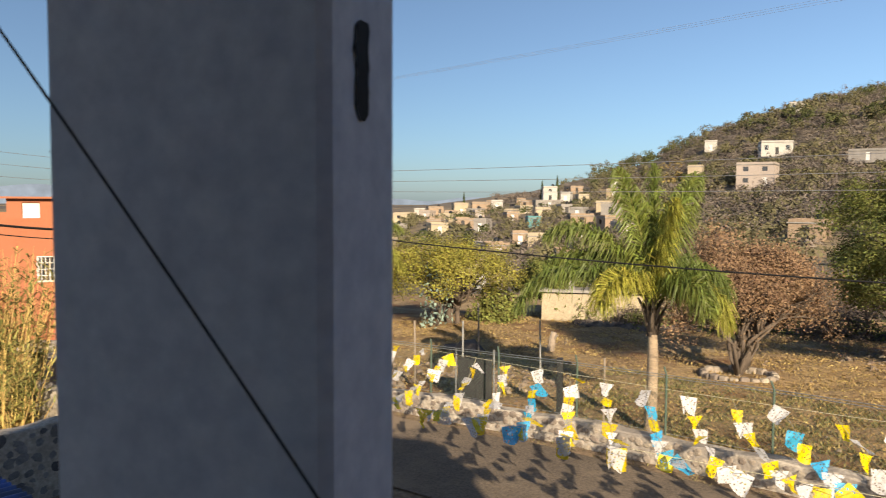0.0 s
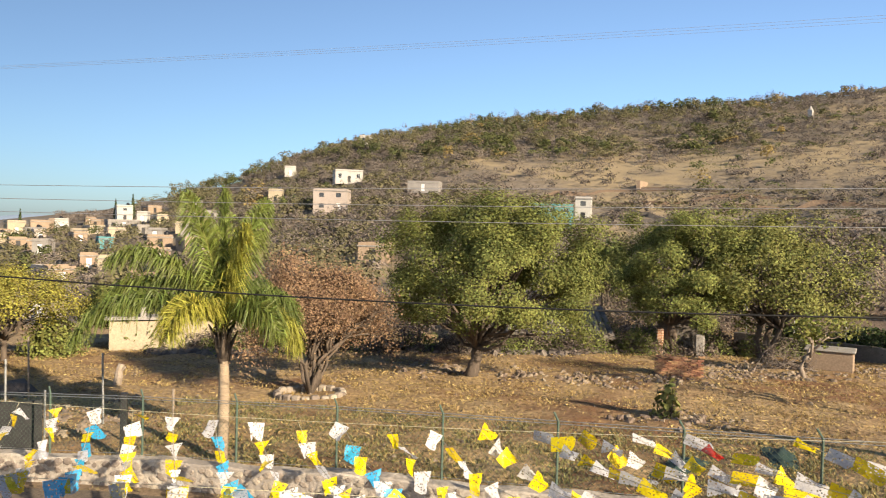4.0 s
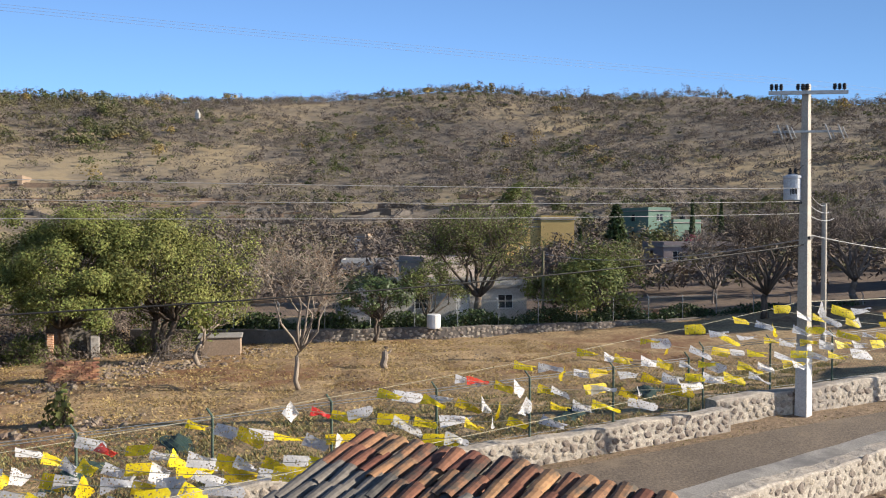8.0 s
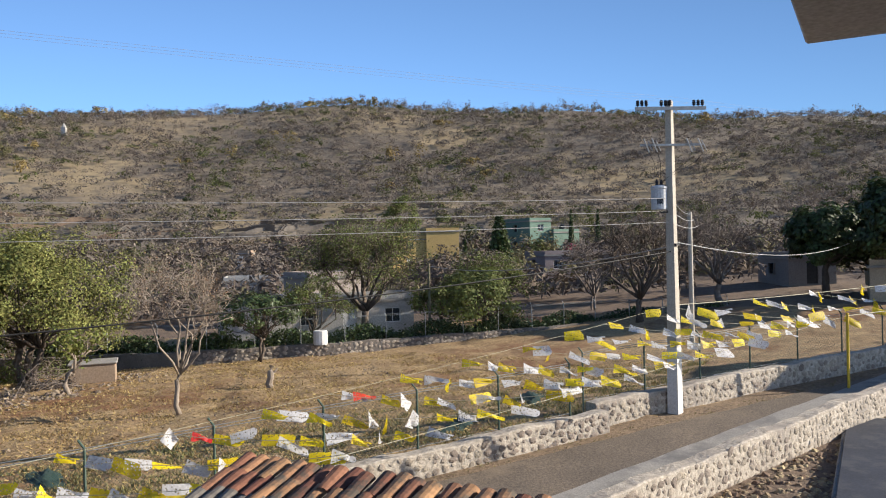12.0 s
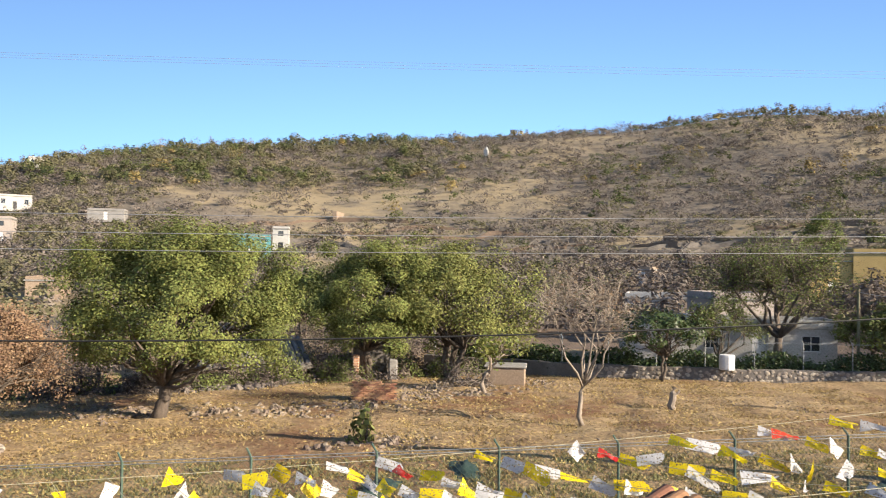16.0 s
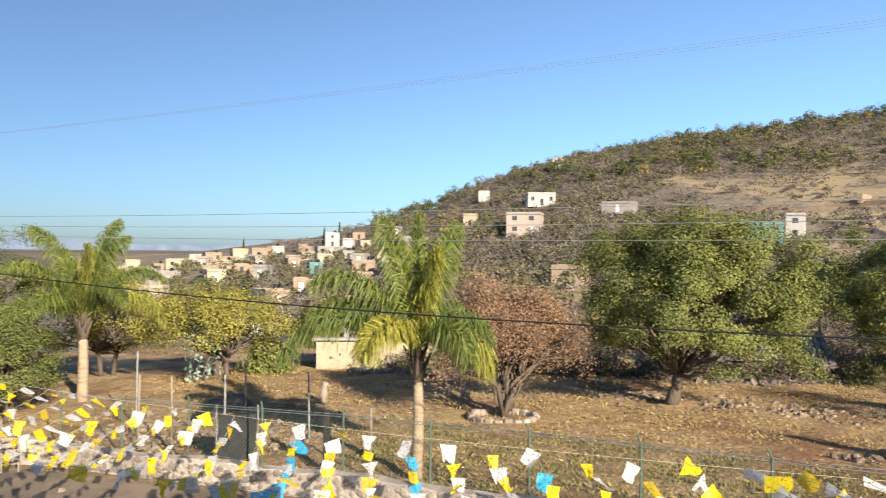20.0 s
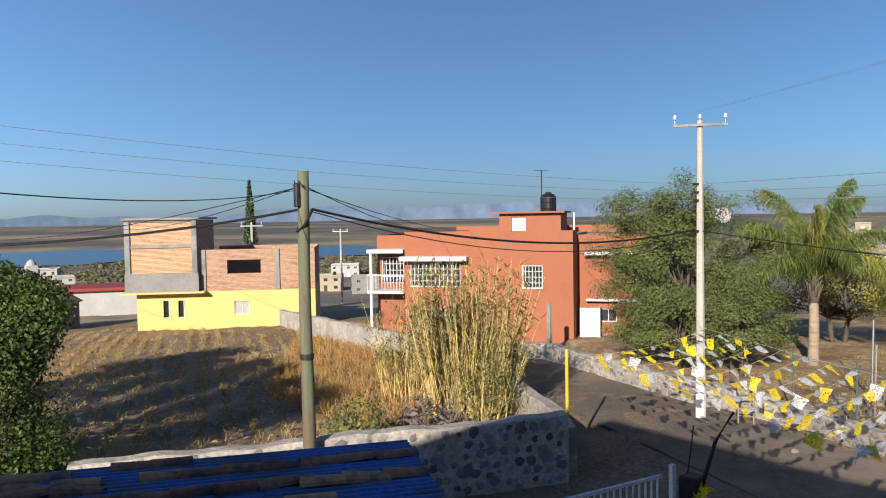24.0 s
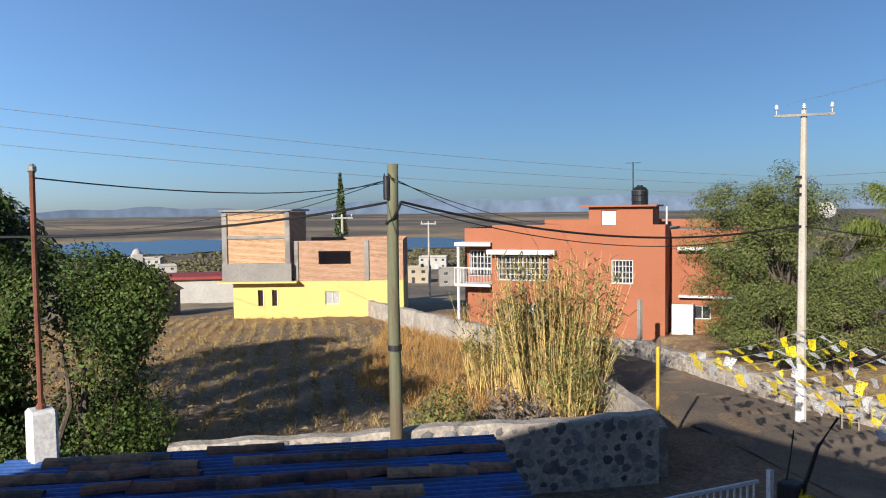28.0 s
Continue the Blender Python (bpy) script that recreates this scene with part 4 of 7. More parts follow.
broadleaf("tree", (-18.5, 36.5), "yellowish green tree behind the palm", 1.2, (0, 0, 2.8), (3.0, 2.6, 2.2), 80, 260, 0.06, m_leaf_gold, m_bark, 75, 0.14, stems=2)
broadleaf("tree", (-8.4, 41.0), "dense fresh green bushy tree", 1.0, (0, 0, 1.7), (2.2, 2.1, 1.4), 60, 220, 0.09, m_leaf, m_bark, 77, 0.12, stems=3)
shrub((-10.9, 37.5), "round green bush beside the footpath", 1.3, 1.9, 2600, 0.1, m_leaf, 79)
shrub((-13.0, 34.4), "pale blue green flowering shrub", 0.9, 3.6, 260, 0.14, m_leaf_bluish, 81)
broadleaf("tree", (-17.3, 26.6), "dark green bushy tree beside the palm", 0.8, (0, 0, 2.0), (2.0, 1.8, 1.5), 70, 340, 0.05, m_leaf_olive, m_bark, 83, 0.12, stems=3, clump_r=0.3)
broadleaf("tree", (-19.8, 26.2), "dark green bushy tree below the thorn tree", 0.6, (0, 0, 1.6), (2.2, 2.0, 1.5), 70, 360, 0.05, m_leaf_olive, m_bark, 85, 0.12, stems=3, clump_r=0.3)
# scrub along the field's far edge
for i in range(26):
    x = -6.5 + 1.05 * i + 0.4 * math.sin(i * 3.1)
    y = 39.5 - 0.12 * i + 0.9 * math.sin(i * 1.7) if x < 8 else 41.5 - 0.1 * i + 0.9 * math.sin(i * 1.7)
    shrub((x, y), "leafless thorny grey brown scrub" if i % 3 else "dry olive green scrub", 1.2 + 0.35 * math.sin(i * 2.3), 1.2 + 0.4 * math.sin(i * 1.9), 700, 0.06, m_thorn if i % 3 else m_leaf_olive, 100 + i, "scrub", long=4.0)
for i in range(17):
    x = 8.6 + 1.05 * i
    shrub((x, 38.6 - 0.1 * i + 0.5 * math.sin(i * 2.1)), "dark tangled dry scrub along the old wall" if i % 2 else "dull olive scrub along the old wall", 1.3 + 0.3 * math.sin(i * 1.3), 1.2 + 0.35 * math.sin(i * 2.7), 1100, 0.055, m_thorn if i % 2 else m_leaf_olive, 150 + i, "scrub", long=3.0)
tagged(shrub((11.6, 22.9), "prickly pear with pale green pads beside stones", 0.45, 1.25, 130, 0.2, m_leaf_light, 131, "cactus", long=1.2), category="cactus")

# ---- houses ----


def facade(g, x0, x1, y, z0, z1, holes, depth=0.18, flip=False):
    """A wall in the plane of one y, with true openings: rows of centre x, sill, width, height."""
    xs = sorted({x0, x1, *[v for h in holes for v in (h[0] - h[2] / 2, h[0] + h[2] / 2)]})
    zs = sorted({z0, z1, *[v for h in holes for v in (h[1], h[1] + h[3])]})
    s = 1 if not flip else -1
    for a, b in zip(xs, xs[1:]):
        for c, d in zip(zs, zs[1:]):
            m, k = (a + b) / 2, (c + d) / 2
            if any(abs(m - h[0]) < h[2] / 2 and h[1] < k < h[1] + h[3] for h in holes):
                continue
            g.add([(a, y, c), (b, y, c), (b, y, d), (a, y, d)], [(0, 1, 2, 3)])
    for x, z, w, h in holes:
        a, b, q = x - w / 2, x + w / 2, y + s * depth
        g.add([(a, y, z), (b, y, z), (b, y, z + h), (a, y, z + h), (a, q, z), (b, q, z), (b, q, z + h), (a, q, z + h)], [(0, 4, 5, 1), (1, 5, 6, 2), (2, 6, 7, 3), (3, 7, 4, 0)])


def window(parent, x, y, z, w, h, frame_mat, bars=1, grille=0, s=1, pane_mat=None):
    """A window in a facade: frame, pane, and bars or a grille."""
    t = 0.05
    f = Geo()
    for dx, dz, sx, sz in ((-w / 2 + t / 2, h / 2, t, h), (w / 2 - t / 2, h / 2, t, h), (0, t / 2, w, t), (0, h - t / 2, w, t)):
        f.box((x + dx, y + s * 0.1, z + dz), (sx, 0.06, sz))
    for k in range(bars):
        f.box((x - w / 2 + w * (k + 1) / (bars + 1), y + s * 0.1, z + h / 2), (0.04, 0.05, h))
    win = f.make("window", frame_mat, parent)
    Geo().box((x, y + s * 0.13, z + h / 2), (w - 0.02, 0.02, h - 0.02)).make("pane", pane_mat or m_glass, win)
    if grille:
        q = Geo()
        for k in range(grille + 1):
            q.box((x - w / 2 + w * k / grille, y - s * 0.05, z + h / 2), (0.035, 0.03, h))
        for k in range(5):
            q.box((x, y - s * 0.05, z + h * k / 4), (w, 0.03, 0.035))
        q.make("grille", m_whitepaint, win)
    return win


def simple_house(at, rz, w, d, h, material, label, seed):
    """A flat-roofed house: walls with openings, parapet and roof slab, windows and a door."""
    r = np.random.default_rng(seed)
    t = thing("house", (at[0], at[1], float(gz(at[0], at[1])) - 0.6), rz, label, "house")
    h = h + 0.6
    g = Geo()
    floors = max(1, round((h - 0.6) / 2.7))
    fh = (h - 0.6) / floors
    n = max(1, int(w / 2.6))
    holes = []
    for f in range(floors):
        for k in range(n):
            x = -w / 2 + w * (k + 0.5) / n
            if f == 0 and k == n // 2:
                holes.append((x, 0.62, min(0.95, w * 0.3), min(2.0, fh * 0.8)))
            elif r.uniform() < 0.85:
                holes.append((x, 0.6 + f * fh + fh * 0.35, min(1.1, w / n * 0.5), fh * 0.4))
    facade(g, -w / 2, w / 2, -d / 2, 0, h, holes)
    side = [(0.0, 0.6 + f * fh + fh * 0.35, 1.0, fh * 0.4) for f in range(floors)]
    for sgn in (-1, 1):
        k = Geo()
        facade(k, -d / 2, d / 2, -sgn * w / 2 if sgn < 0 else -w / 2, 0, h, side)
        v = np.concatenate(k.v)
        v = np.stack([-v[:, 1] if sgn > 0 else v[:, 1] - w, v[:, 0], v[:, 2]], 1) if sgn > 0 else np.stack([-v[:, 1], v[:, 0], v[:, 2]], 1)
        g.add(v, k.f)
    g.add([(-w / 2, d / 2, 0), (w / 2, d / 2, 0), (w / 2, d / 2, h), (-w / 2, d / 2, h)], [(0, 1, 2, 3)])
    g.weld().make("wall", material, t)
    Geo().box((0, 0, h - 0.12), (w + 0.3, d + 0.3, 0.16)).make("roof", m_concrete, t)
    p = Geo()
    for x, y, sx, sy in ((0, -d / 2 + 0.08, w, 0.16), (0, d / 2 - 0.08, w, 0.16), (-w / 2 + 0.08, 0, 0.16, d - 0.32), (w / 2 - 0.08, 0, 0.16, d - 0.32)):
        p.box((x, y, h + 0.16), (sx, sy, 0.4))
    p.make("parapet", material, t)
    for i, (x, z, ww, hh) in enumerate(holes):
        if z < 0.7:
            Geo().box((x, -d / 2 + 0.12, z + hh / 2), (ww, 0.05, hh)).make("door", m_dark_metal if seed % 2 else m_whitepaint, t)
        else:
            window(t, x, -d / 2, z, ww, hh, m_whitepaint if seed % 3 else m_dark_metal)
    for sgn in (-1, 1):
        for x, z, ww, hh in side:
            Geo().box((sgn * (w / 2 - 0.14), x, z + hh / 2), (0.03, ww, hh)).make("pane", m_glass, t)
    if seed % 4 == 1:
        Geo().lathe((w * 0.25, 0, h - 0.04), [(0.5, 0), (0.52, 0.1), (0.5, 0.9), (0.3, 1.1), (0.15, 1.15)], 12).make("water_tank", m_tank, t)
    return t


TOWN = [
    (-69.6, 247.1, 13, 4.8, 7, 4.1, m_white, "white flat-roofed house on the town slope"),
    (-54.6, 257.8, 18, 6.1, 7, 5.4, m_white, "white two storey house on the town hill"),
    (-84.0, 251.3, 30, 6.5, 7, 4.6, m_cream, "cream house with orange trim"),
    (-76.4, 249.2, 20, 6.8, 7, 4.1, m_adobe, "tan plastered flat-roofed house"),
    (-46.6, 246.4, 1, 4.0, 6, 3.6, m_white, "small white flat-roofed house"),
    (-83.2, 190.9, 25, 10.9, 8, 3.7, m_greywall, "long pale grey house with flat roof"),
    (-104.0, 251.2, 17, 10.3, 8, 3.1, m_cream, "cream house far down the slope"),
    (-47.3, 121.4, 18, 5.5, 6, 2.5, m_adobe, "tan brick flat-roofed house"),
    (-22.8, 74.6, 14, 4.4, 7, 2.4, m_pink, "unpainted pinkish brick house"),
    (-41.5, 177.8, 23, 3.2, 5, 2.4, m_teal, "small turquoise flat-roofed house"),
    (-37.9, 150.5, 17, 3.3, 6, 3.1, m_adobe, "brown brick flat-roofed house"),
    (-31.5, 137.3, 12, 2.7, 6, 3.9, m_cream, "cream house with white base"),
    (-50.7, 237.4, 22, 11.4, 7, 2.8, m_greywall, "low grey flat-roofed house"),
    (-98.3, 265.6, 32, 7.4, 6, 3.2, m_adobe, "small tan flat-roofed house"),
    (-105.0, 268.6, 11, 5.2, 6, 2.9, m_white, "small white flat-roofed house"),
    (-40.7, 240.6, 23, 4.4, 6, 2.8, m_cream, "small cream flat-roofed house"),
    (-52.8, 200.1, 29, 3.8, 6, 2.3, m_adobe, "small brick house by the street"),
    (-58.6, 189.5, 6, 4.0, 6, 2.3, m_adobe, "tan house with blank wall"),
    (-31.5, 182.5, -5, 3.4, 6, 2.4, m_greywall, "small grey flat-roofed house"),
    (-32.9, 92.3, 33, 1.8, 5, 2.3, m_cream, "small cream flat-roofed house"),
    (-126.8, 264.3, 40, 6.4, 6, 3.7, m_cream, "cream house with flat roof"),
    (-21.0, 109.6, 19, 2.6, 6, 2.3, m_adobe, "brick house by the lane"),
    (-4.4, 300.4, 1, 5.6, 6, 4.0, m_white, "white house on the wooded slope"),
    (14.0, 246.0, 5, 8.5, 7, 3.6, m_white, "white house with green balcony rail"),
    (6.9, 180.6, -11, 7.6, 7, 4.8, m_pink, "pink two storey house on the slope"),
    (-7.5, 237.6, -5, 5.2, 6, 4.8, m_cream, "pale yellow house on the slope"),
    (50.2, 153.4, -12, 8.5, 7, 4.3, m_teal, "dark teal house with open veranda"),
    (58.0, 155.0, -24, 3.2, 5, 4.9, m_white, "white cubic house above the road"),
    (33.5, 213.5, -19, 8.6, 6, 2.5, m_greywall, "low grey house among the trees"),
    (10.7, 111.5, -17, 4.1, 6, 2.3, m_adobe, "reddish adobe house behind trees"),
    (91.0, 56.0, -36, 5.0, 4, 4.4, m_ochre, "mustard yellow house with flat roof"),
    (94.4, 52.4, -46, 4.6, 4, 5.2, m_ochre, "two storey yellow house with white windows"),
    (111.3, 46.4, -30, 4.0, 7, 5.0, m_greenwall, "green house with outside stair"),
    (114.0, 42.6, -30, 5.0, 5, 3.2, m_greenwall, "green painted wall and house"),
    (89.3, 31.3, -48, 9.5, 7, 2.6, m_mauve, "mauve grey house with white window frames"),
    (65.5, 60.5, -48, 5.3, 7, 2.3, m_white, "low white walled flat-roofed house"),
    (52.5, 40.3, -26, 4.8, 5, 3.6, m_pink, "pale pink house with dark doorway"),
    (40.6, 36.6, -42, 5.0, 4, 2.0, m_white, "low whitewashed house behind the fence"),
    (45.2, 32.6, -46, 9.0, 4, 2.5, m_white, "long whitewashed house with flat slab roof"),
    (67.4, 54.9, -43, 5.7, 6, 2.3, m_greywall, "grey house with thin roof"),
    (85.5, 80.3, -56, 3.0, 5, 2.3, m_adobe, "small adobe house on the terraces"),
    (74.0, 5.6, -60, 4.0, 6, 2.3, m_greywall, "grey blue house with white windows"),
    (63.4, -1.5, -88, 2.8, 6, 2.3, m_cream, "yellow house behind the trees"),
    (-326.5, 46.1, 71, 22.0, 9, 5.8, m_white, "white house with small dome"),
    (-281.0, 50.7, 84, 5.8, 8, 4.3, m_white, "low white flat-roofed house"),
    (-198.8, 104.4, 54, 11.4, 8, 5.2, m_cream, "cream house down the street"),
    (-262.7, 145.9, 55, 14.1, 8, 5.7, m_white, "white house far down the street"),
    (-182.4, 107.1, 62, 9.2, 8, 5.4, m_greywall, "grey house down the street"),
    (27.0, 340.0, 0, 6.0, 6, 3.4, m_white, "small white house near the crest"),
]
town_rng = np.random.default_rng(4)
tints = ((m_adobe, "tan brick"), (m_greywall, "grey block"), (m_cream, "cream painted"), (m_greywall, "bare block"), (m_pink, "pinkish brick"), (m_adobe, "brown brick"))
while len(TOWN) < 88:
    a, q = math.radians(town_rng.uniform(-26, -6)), 100 + 175 * town_rng.uniform() ** 0.7
    x, y = q * math.sin(a), q * math.cos(a)
    if min(math.hypot(x - row[0], y - row[1]) for row in TOWN) > 7.5:
        m, word = tints[int(town_rng.integers(6))]
        TOWN.append((x, y, float(town_rng.uniform(-10, 40)), float(town_rng.uniform(3.4, 6.5)), 6, float(town_rng.uniform(2.3, 3.4)), m, f"small {word} house on the town slope"))
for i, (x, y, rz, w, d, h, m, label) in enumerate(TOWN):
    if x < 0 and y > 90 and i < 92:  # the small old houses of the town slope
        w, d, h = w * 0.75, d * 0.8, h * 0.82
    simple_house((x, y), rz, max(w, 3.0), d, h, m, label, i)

# the orange house on the corner
oh = thing("house", (-29.8, 30.7, -1.15), 38.3, "large terracotta orange two storey house with white trims", "house")
g = Geo()
wins = [(-2.2, 3.55, 1.1, 1.25)]
facade(g, -9.5, 0, 0, 0, 6.7, wins + [(-7.7, 3.6, 2.9, 1.35), (-7.6, 1.0, 2.4, 1.3)])
g.add([(0, 0, 0), (0, 2.2, 0), (0, 2.2, 6.7), (0, 0, 6.7)], [(0, 1, 2, 3)])
facade(g, 0, 4.6, 2.2, 0, 6.4, [(1.7, 1.5, 0.9, 0.75), (0.35, 1.7, 0.45, 0.6)])
g.add([(4.6, 2.2, 0), (4.6, 9, 0), (4.6, 9, 6.4), (4.6, 2.2, 6.4)], [(0, 1, 2, 3)])
facade(g, -11.6, -9.5, 1.2, 0, 6.5, [(-10.6, 3.7, 1.3, 1.5)])
g.add([(-9.5, 1.2, 0), (-9.5, 0, 0), (-9.5, 0, 6.7), (-9.5, 1.2, 6.7)], [(0, 1, 2, 3)])
g.add([(-11.6, 9, 0), (-11.6, 1.2, 0), (-11.6, 1.2, 6.5), (-11.6, 9, 6.5)], [(0, 1, 2, 3)])
g.add([(4.6, 9, 0), (-11.6, 9, 0), (-11.6, 9, 6.4), (4.6, 9, 6.4)], [(0, 1, 2, 3)])
g.weld().make("wall", m_terracotta, oh)
Geo().box((-4.75, 4.6, 6.35), (9.4, 8.7, 0.15)).box((2.3, 5.6, 6.25), (4.4, 6.6, 0.15)).box((-10.5, 5.1, 6.3), (1.9, 7.6, 0.15)).make("roof", m_concrete, oh)
g = Geo()
facade(g, -4.6, -1.0, 3.0, 6.4, 7.65, [(-3.45, 6.45, 0.85, 1.0)])
g.box((-2.8, 4.6, 7.0), (3.6, 3.0, 1.3)).box((-2.9, 4.4, 7.7), (4.3, 3.6, 0.1))
g.make("stair_room", m_terracotta, oh)
Geo().box((-3.45, 3.06, 6.92), (0.8, 0.05, 0.95)).make("door", m_whitepaint, oh)
window(oh, -2.2, 0, 3.55, 1.1, 1.25, m_whitepaint, 1, 6)
window(oh, -7.7, 0, 3.6, 2.9, 1.35, m_whitepaint, 3, 12)
window(oh, -7.6, 0, 1.0, 2.4, 1.3, m_whitepaint, 2, 8)
window(oh, 1.7, 2.2, 1.5, 0.9, 0.75, m_whitepaint, 1)
window(oh, 0.35, 2.2, 1.7, 0.45, 0.6, m_dark_metal, 0)
window(oh, -10.6, 1.2, 3.7, 1.3, 1.5, m_whitepaint, 2, 6)
Geo().box((-7.7, -0.28, 5.2), (3.9, 0.75, 0.26), bevel=0.02).make("window_hood", m_whitepaint, oh)
Geo().box((2.6, 1.95, 5.35), (4.3, 0.7, 0.18), bevel=0.02).box((2.6, 2.0, 2.75), (4.2, 0.5, 0.12), bevel=0.02).make("ledge", m_whitepaint, oh)
Geo().box((-10.7, 0.6, 5.6), (2.2, 1.3, 0.22), bevel=0.02).make("balcony_roof", m_whitepaint, oh)
Geo().box((-10.7, 0.6, 3.25), (2.2, 1.3, 0.16), bevel=0.02).make("balcony_floor", m_whitepaint, oh)
for k in range(13):
    Geo().box((-11.8 + 0.18 * k, -0.02, 3.75), (0.03, 0.03, 0.95)).make("baluster", m_whitepaint, oh)
Geo().box((-10.7, -0.02, 4.25), (2.2, 0.06, 0.06)).make("handrail", m_whitepaint, oh)
Geo().tube([(-11.6, 0.1, 0.2), (-11.6, 0.1, 5.5)], 0.09, 8).make("column", m_whitepaint, oh)
Geo().box((0.75, 1.4, 1.4), (1.1, 0.12, 1.95)).box((1.25, 1.8, 1.4), (0.1, 0.8, 1.95)).make("gate", m_whitepaint, oh, "white painted sheet gate")
Geo().tube([(-0.25, 3.05, 6.4), (-0.25, 3.05, 7.65)], 0.05, 6).make("drain_pipe", m_whitepaint, oh)
Geo().box((-3.0, 9.0, 6.6), (11.5, 0.16, 0.5)).make("parapet", m_terracotta, oh)
ot = thing("water_tank", (-29.8 - 1.9 * 0.785 - 4.4 * 0.62, 30.7 - 1.9 * 0.62 + 4.4 * 0.785, 6.6), 0, "round black plastic water tank on the stair room", "water tank")
Geo().lathe((0, 0, 0), [(0.47, 0), (0.48, 0.12), (0.46, 0.16), (0.48, 0.2), (0.48, 0.45), (0.46, 0.5), (0.48, 0.55), (0.48, 0.85), (0.3, 1.02), (0.17, 1.05)], 20).make("tank", m_tank, ot, smooth=False)
Geo().lathe((0, 0, 1.05), [(0.18, 0), (0.18, 0.07), (0.05, 0.1)], 14).make("lid", m_tank, ot)
an = thing("antenna", (-34.5, 32.9, 5.7), 38, "thin roof aerial on a bare mast", "antenna")
Geo().tube([(0, 0, 0), (0, 0, 3.4)], 0.035, 6).make("mast", m_dark_metal, an)
Geo().tube([(-0.45, 0, 3.35), (0.45, 0, 3.35)], 0.015, 5).tube([(-0.3, -0.2, 3.35), (-0.3, 0.2, 3.35)], 0.01, 4).tube([(0.2, -0.25, 3.35), (0.2, 0.25, 3.35)], 0.01, 4).make("boom", m_dark_metal, an)
dish = thing("satellite_dish", (-23.4, 34.6, 5.7), 30, "small grey satellite dish", "satellite dish")
Geo().lathe((0, 0, 0), [(0.03, 0.0), (0.25, 0.03), (0.42, 0.12), (0.44, 0.13), (0.25, 0.06)], 18).make("dish", m_white, dish).matrix_basis = pose(0, 0, 0.5, 65, 0, 20)
Geo().tube([(0, 0, -0.6), (0, 0, 0.5)], 0.03, 6).make("mast", m_steel, dish)
st = thing("concrete_post", (-27.4, 26.6, -0.5), 0, "weathered concrete post stub with yellow base", "post")
Geo().box((0, 0, 1.7), (0.2, 0.2, 1.9), bevel=0.02).make("shaft", m_concrete, st)
Geo().box((0, 0, 0.35), (0.22, 0.22, 0.8), bevel=0.02).make("base", m_yellowpost, st)

# the yellow and brick house beyond the stubble field
yh = thing("house", (-56.1, 15.0, -1.4), 60.5, "yellow house with unfinished brick upper floor and tower", "house")
g = Geo()
facade(g, 0, 12.2, 0, 0, 2.85, [(1.95, 1.1, 0.38, 1.15), (2.95, 1.1, 0.38, 1.15), (7.1, 1.15, 1.05, 0.95)])
g.add([(12.2, 0, 0), (12.2, 8, 0), (12.2, 8, 2.85), (12.2, 0, 2.85)], [(0, 1, 2, 3)])
g.add([(0, 8, 0), (0, 0, 0), (0, 0, 2.85), (0, 8, 2.85)], [(0, 1, 2, 3)])
g.weld().make("wall", m_yellowwall, yh)
Geo().box((6.1, 4, 2.78), (12.2, 7.8, 0.12)).make("floor_slab", m_concrete, yh)
g = Geo()
facade(g, 4.4, 12.2, 0.03, 2.86, 5.75, [(7.3, 4.05, 2.3, 0.95)], 0.2)
facade(g, 4.4, 12.2, 7.6, 2.86, 5.75, [])
g.add([(12.2, 0.03, 2.86), (12.2, 7.6, 2.86), (12.2, 7.6, 5.75), (12.2, 0.03, 5.75)], [(0, 1, 2, 3)])
upper = g.weld().make("upper_wall", m_brick_wall, yh, "bare brick wall with an empty window opening")
g = Geo()
g.box((1.85, 3.0, 5.4), (4.7, 6.8, 4.9))
tower = g.make("tower", m_brick_pale, yh)
for x in (-0.4, 4.05):
    Geo().box((x, -0.42, 5.4), (0.36, 0.2, 4.95), bevel=0.02).make("concrete_column", m_concrete, yh)
for z, w, h in ((6.05, 4.1, 0.22), (7.8, 4.7, 0.14)):
    Geo().box((1.85, -0.41, z), (w, 0.16, h), bevel=0.02).make("concrete_beam", m_concrete, yh)
for x in (4.55, 9.6):
    Geo().box((x, 0.0, 4.3), (0.32, 0.14, 2.9), bevel=0.02).make("concrete_column", m_concrete, yh)
Geo().box((1.85, 3.0, 7.95), (5.2, 7.4, 0.14)).make("tower_roof", m_concrete, yh)
Geo().box((1.85, -0.52, 3.55), (4.9, 0.16, 1.3)).make("balcony_front", m_greywall, yh, "grey plastered balcony front with a dark stain")
Geo().box((1.9, -0.35, 2.86), (5.6, 1.0, 0.12)).make("eave", m_yellowwall, yh)
window(yh, 7.1, 0, 1.15, 1.05, 0.95, m_whitepaint, 1, 0, pane_mat=m_white)
for x in (1.95, 2.95):
    Geo().box((x, 0.16, 1.67), (0.36, 0.03, 1.13)).make("pane", m_dark, yh)
    Geo().box((x + 0.21, -0.02, 1.67), (0.06, 0.06, 1.2)).make("window_frame", m_whitepaint, yh)
dome = thing("dome", (-59.0, 17.25, 5.95), 0, "pale plastered dome behind the tower", "dome")
Geo().lathe((0, 0, 0), [(1.15, -0.3), (1.13, 0.0), (1.0, 0.26), (0.72, 0.45), (0.35, 0.56), (0.05, 0.58)], 20).make("shell", m_whitepaint, dome, smooth=True)
# lower white houses, red roof and small gable house left of it
gh = thing("house", (-66.0, 9.5, -2.2), 62, "small gabled house with tan front", "house")
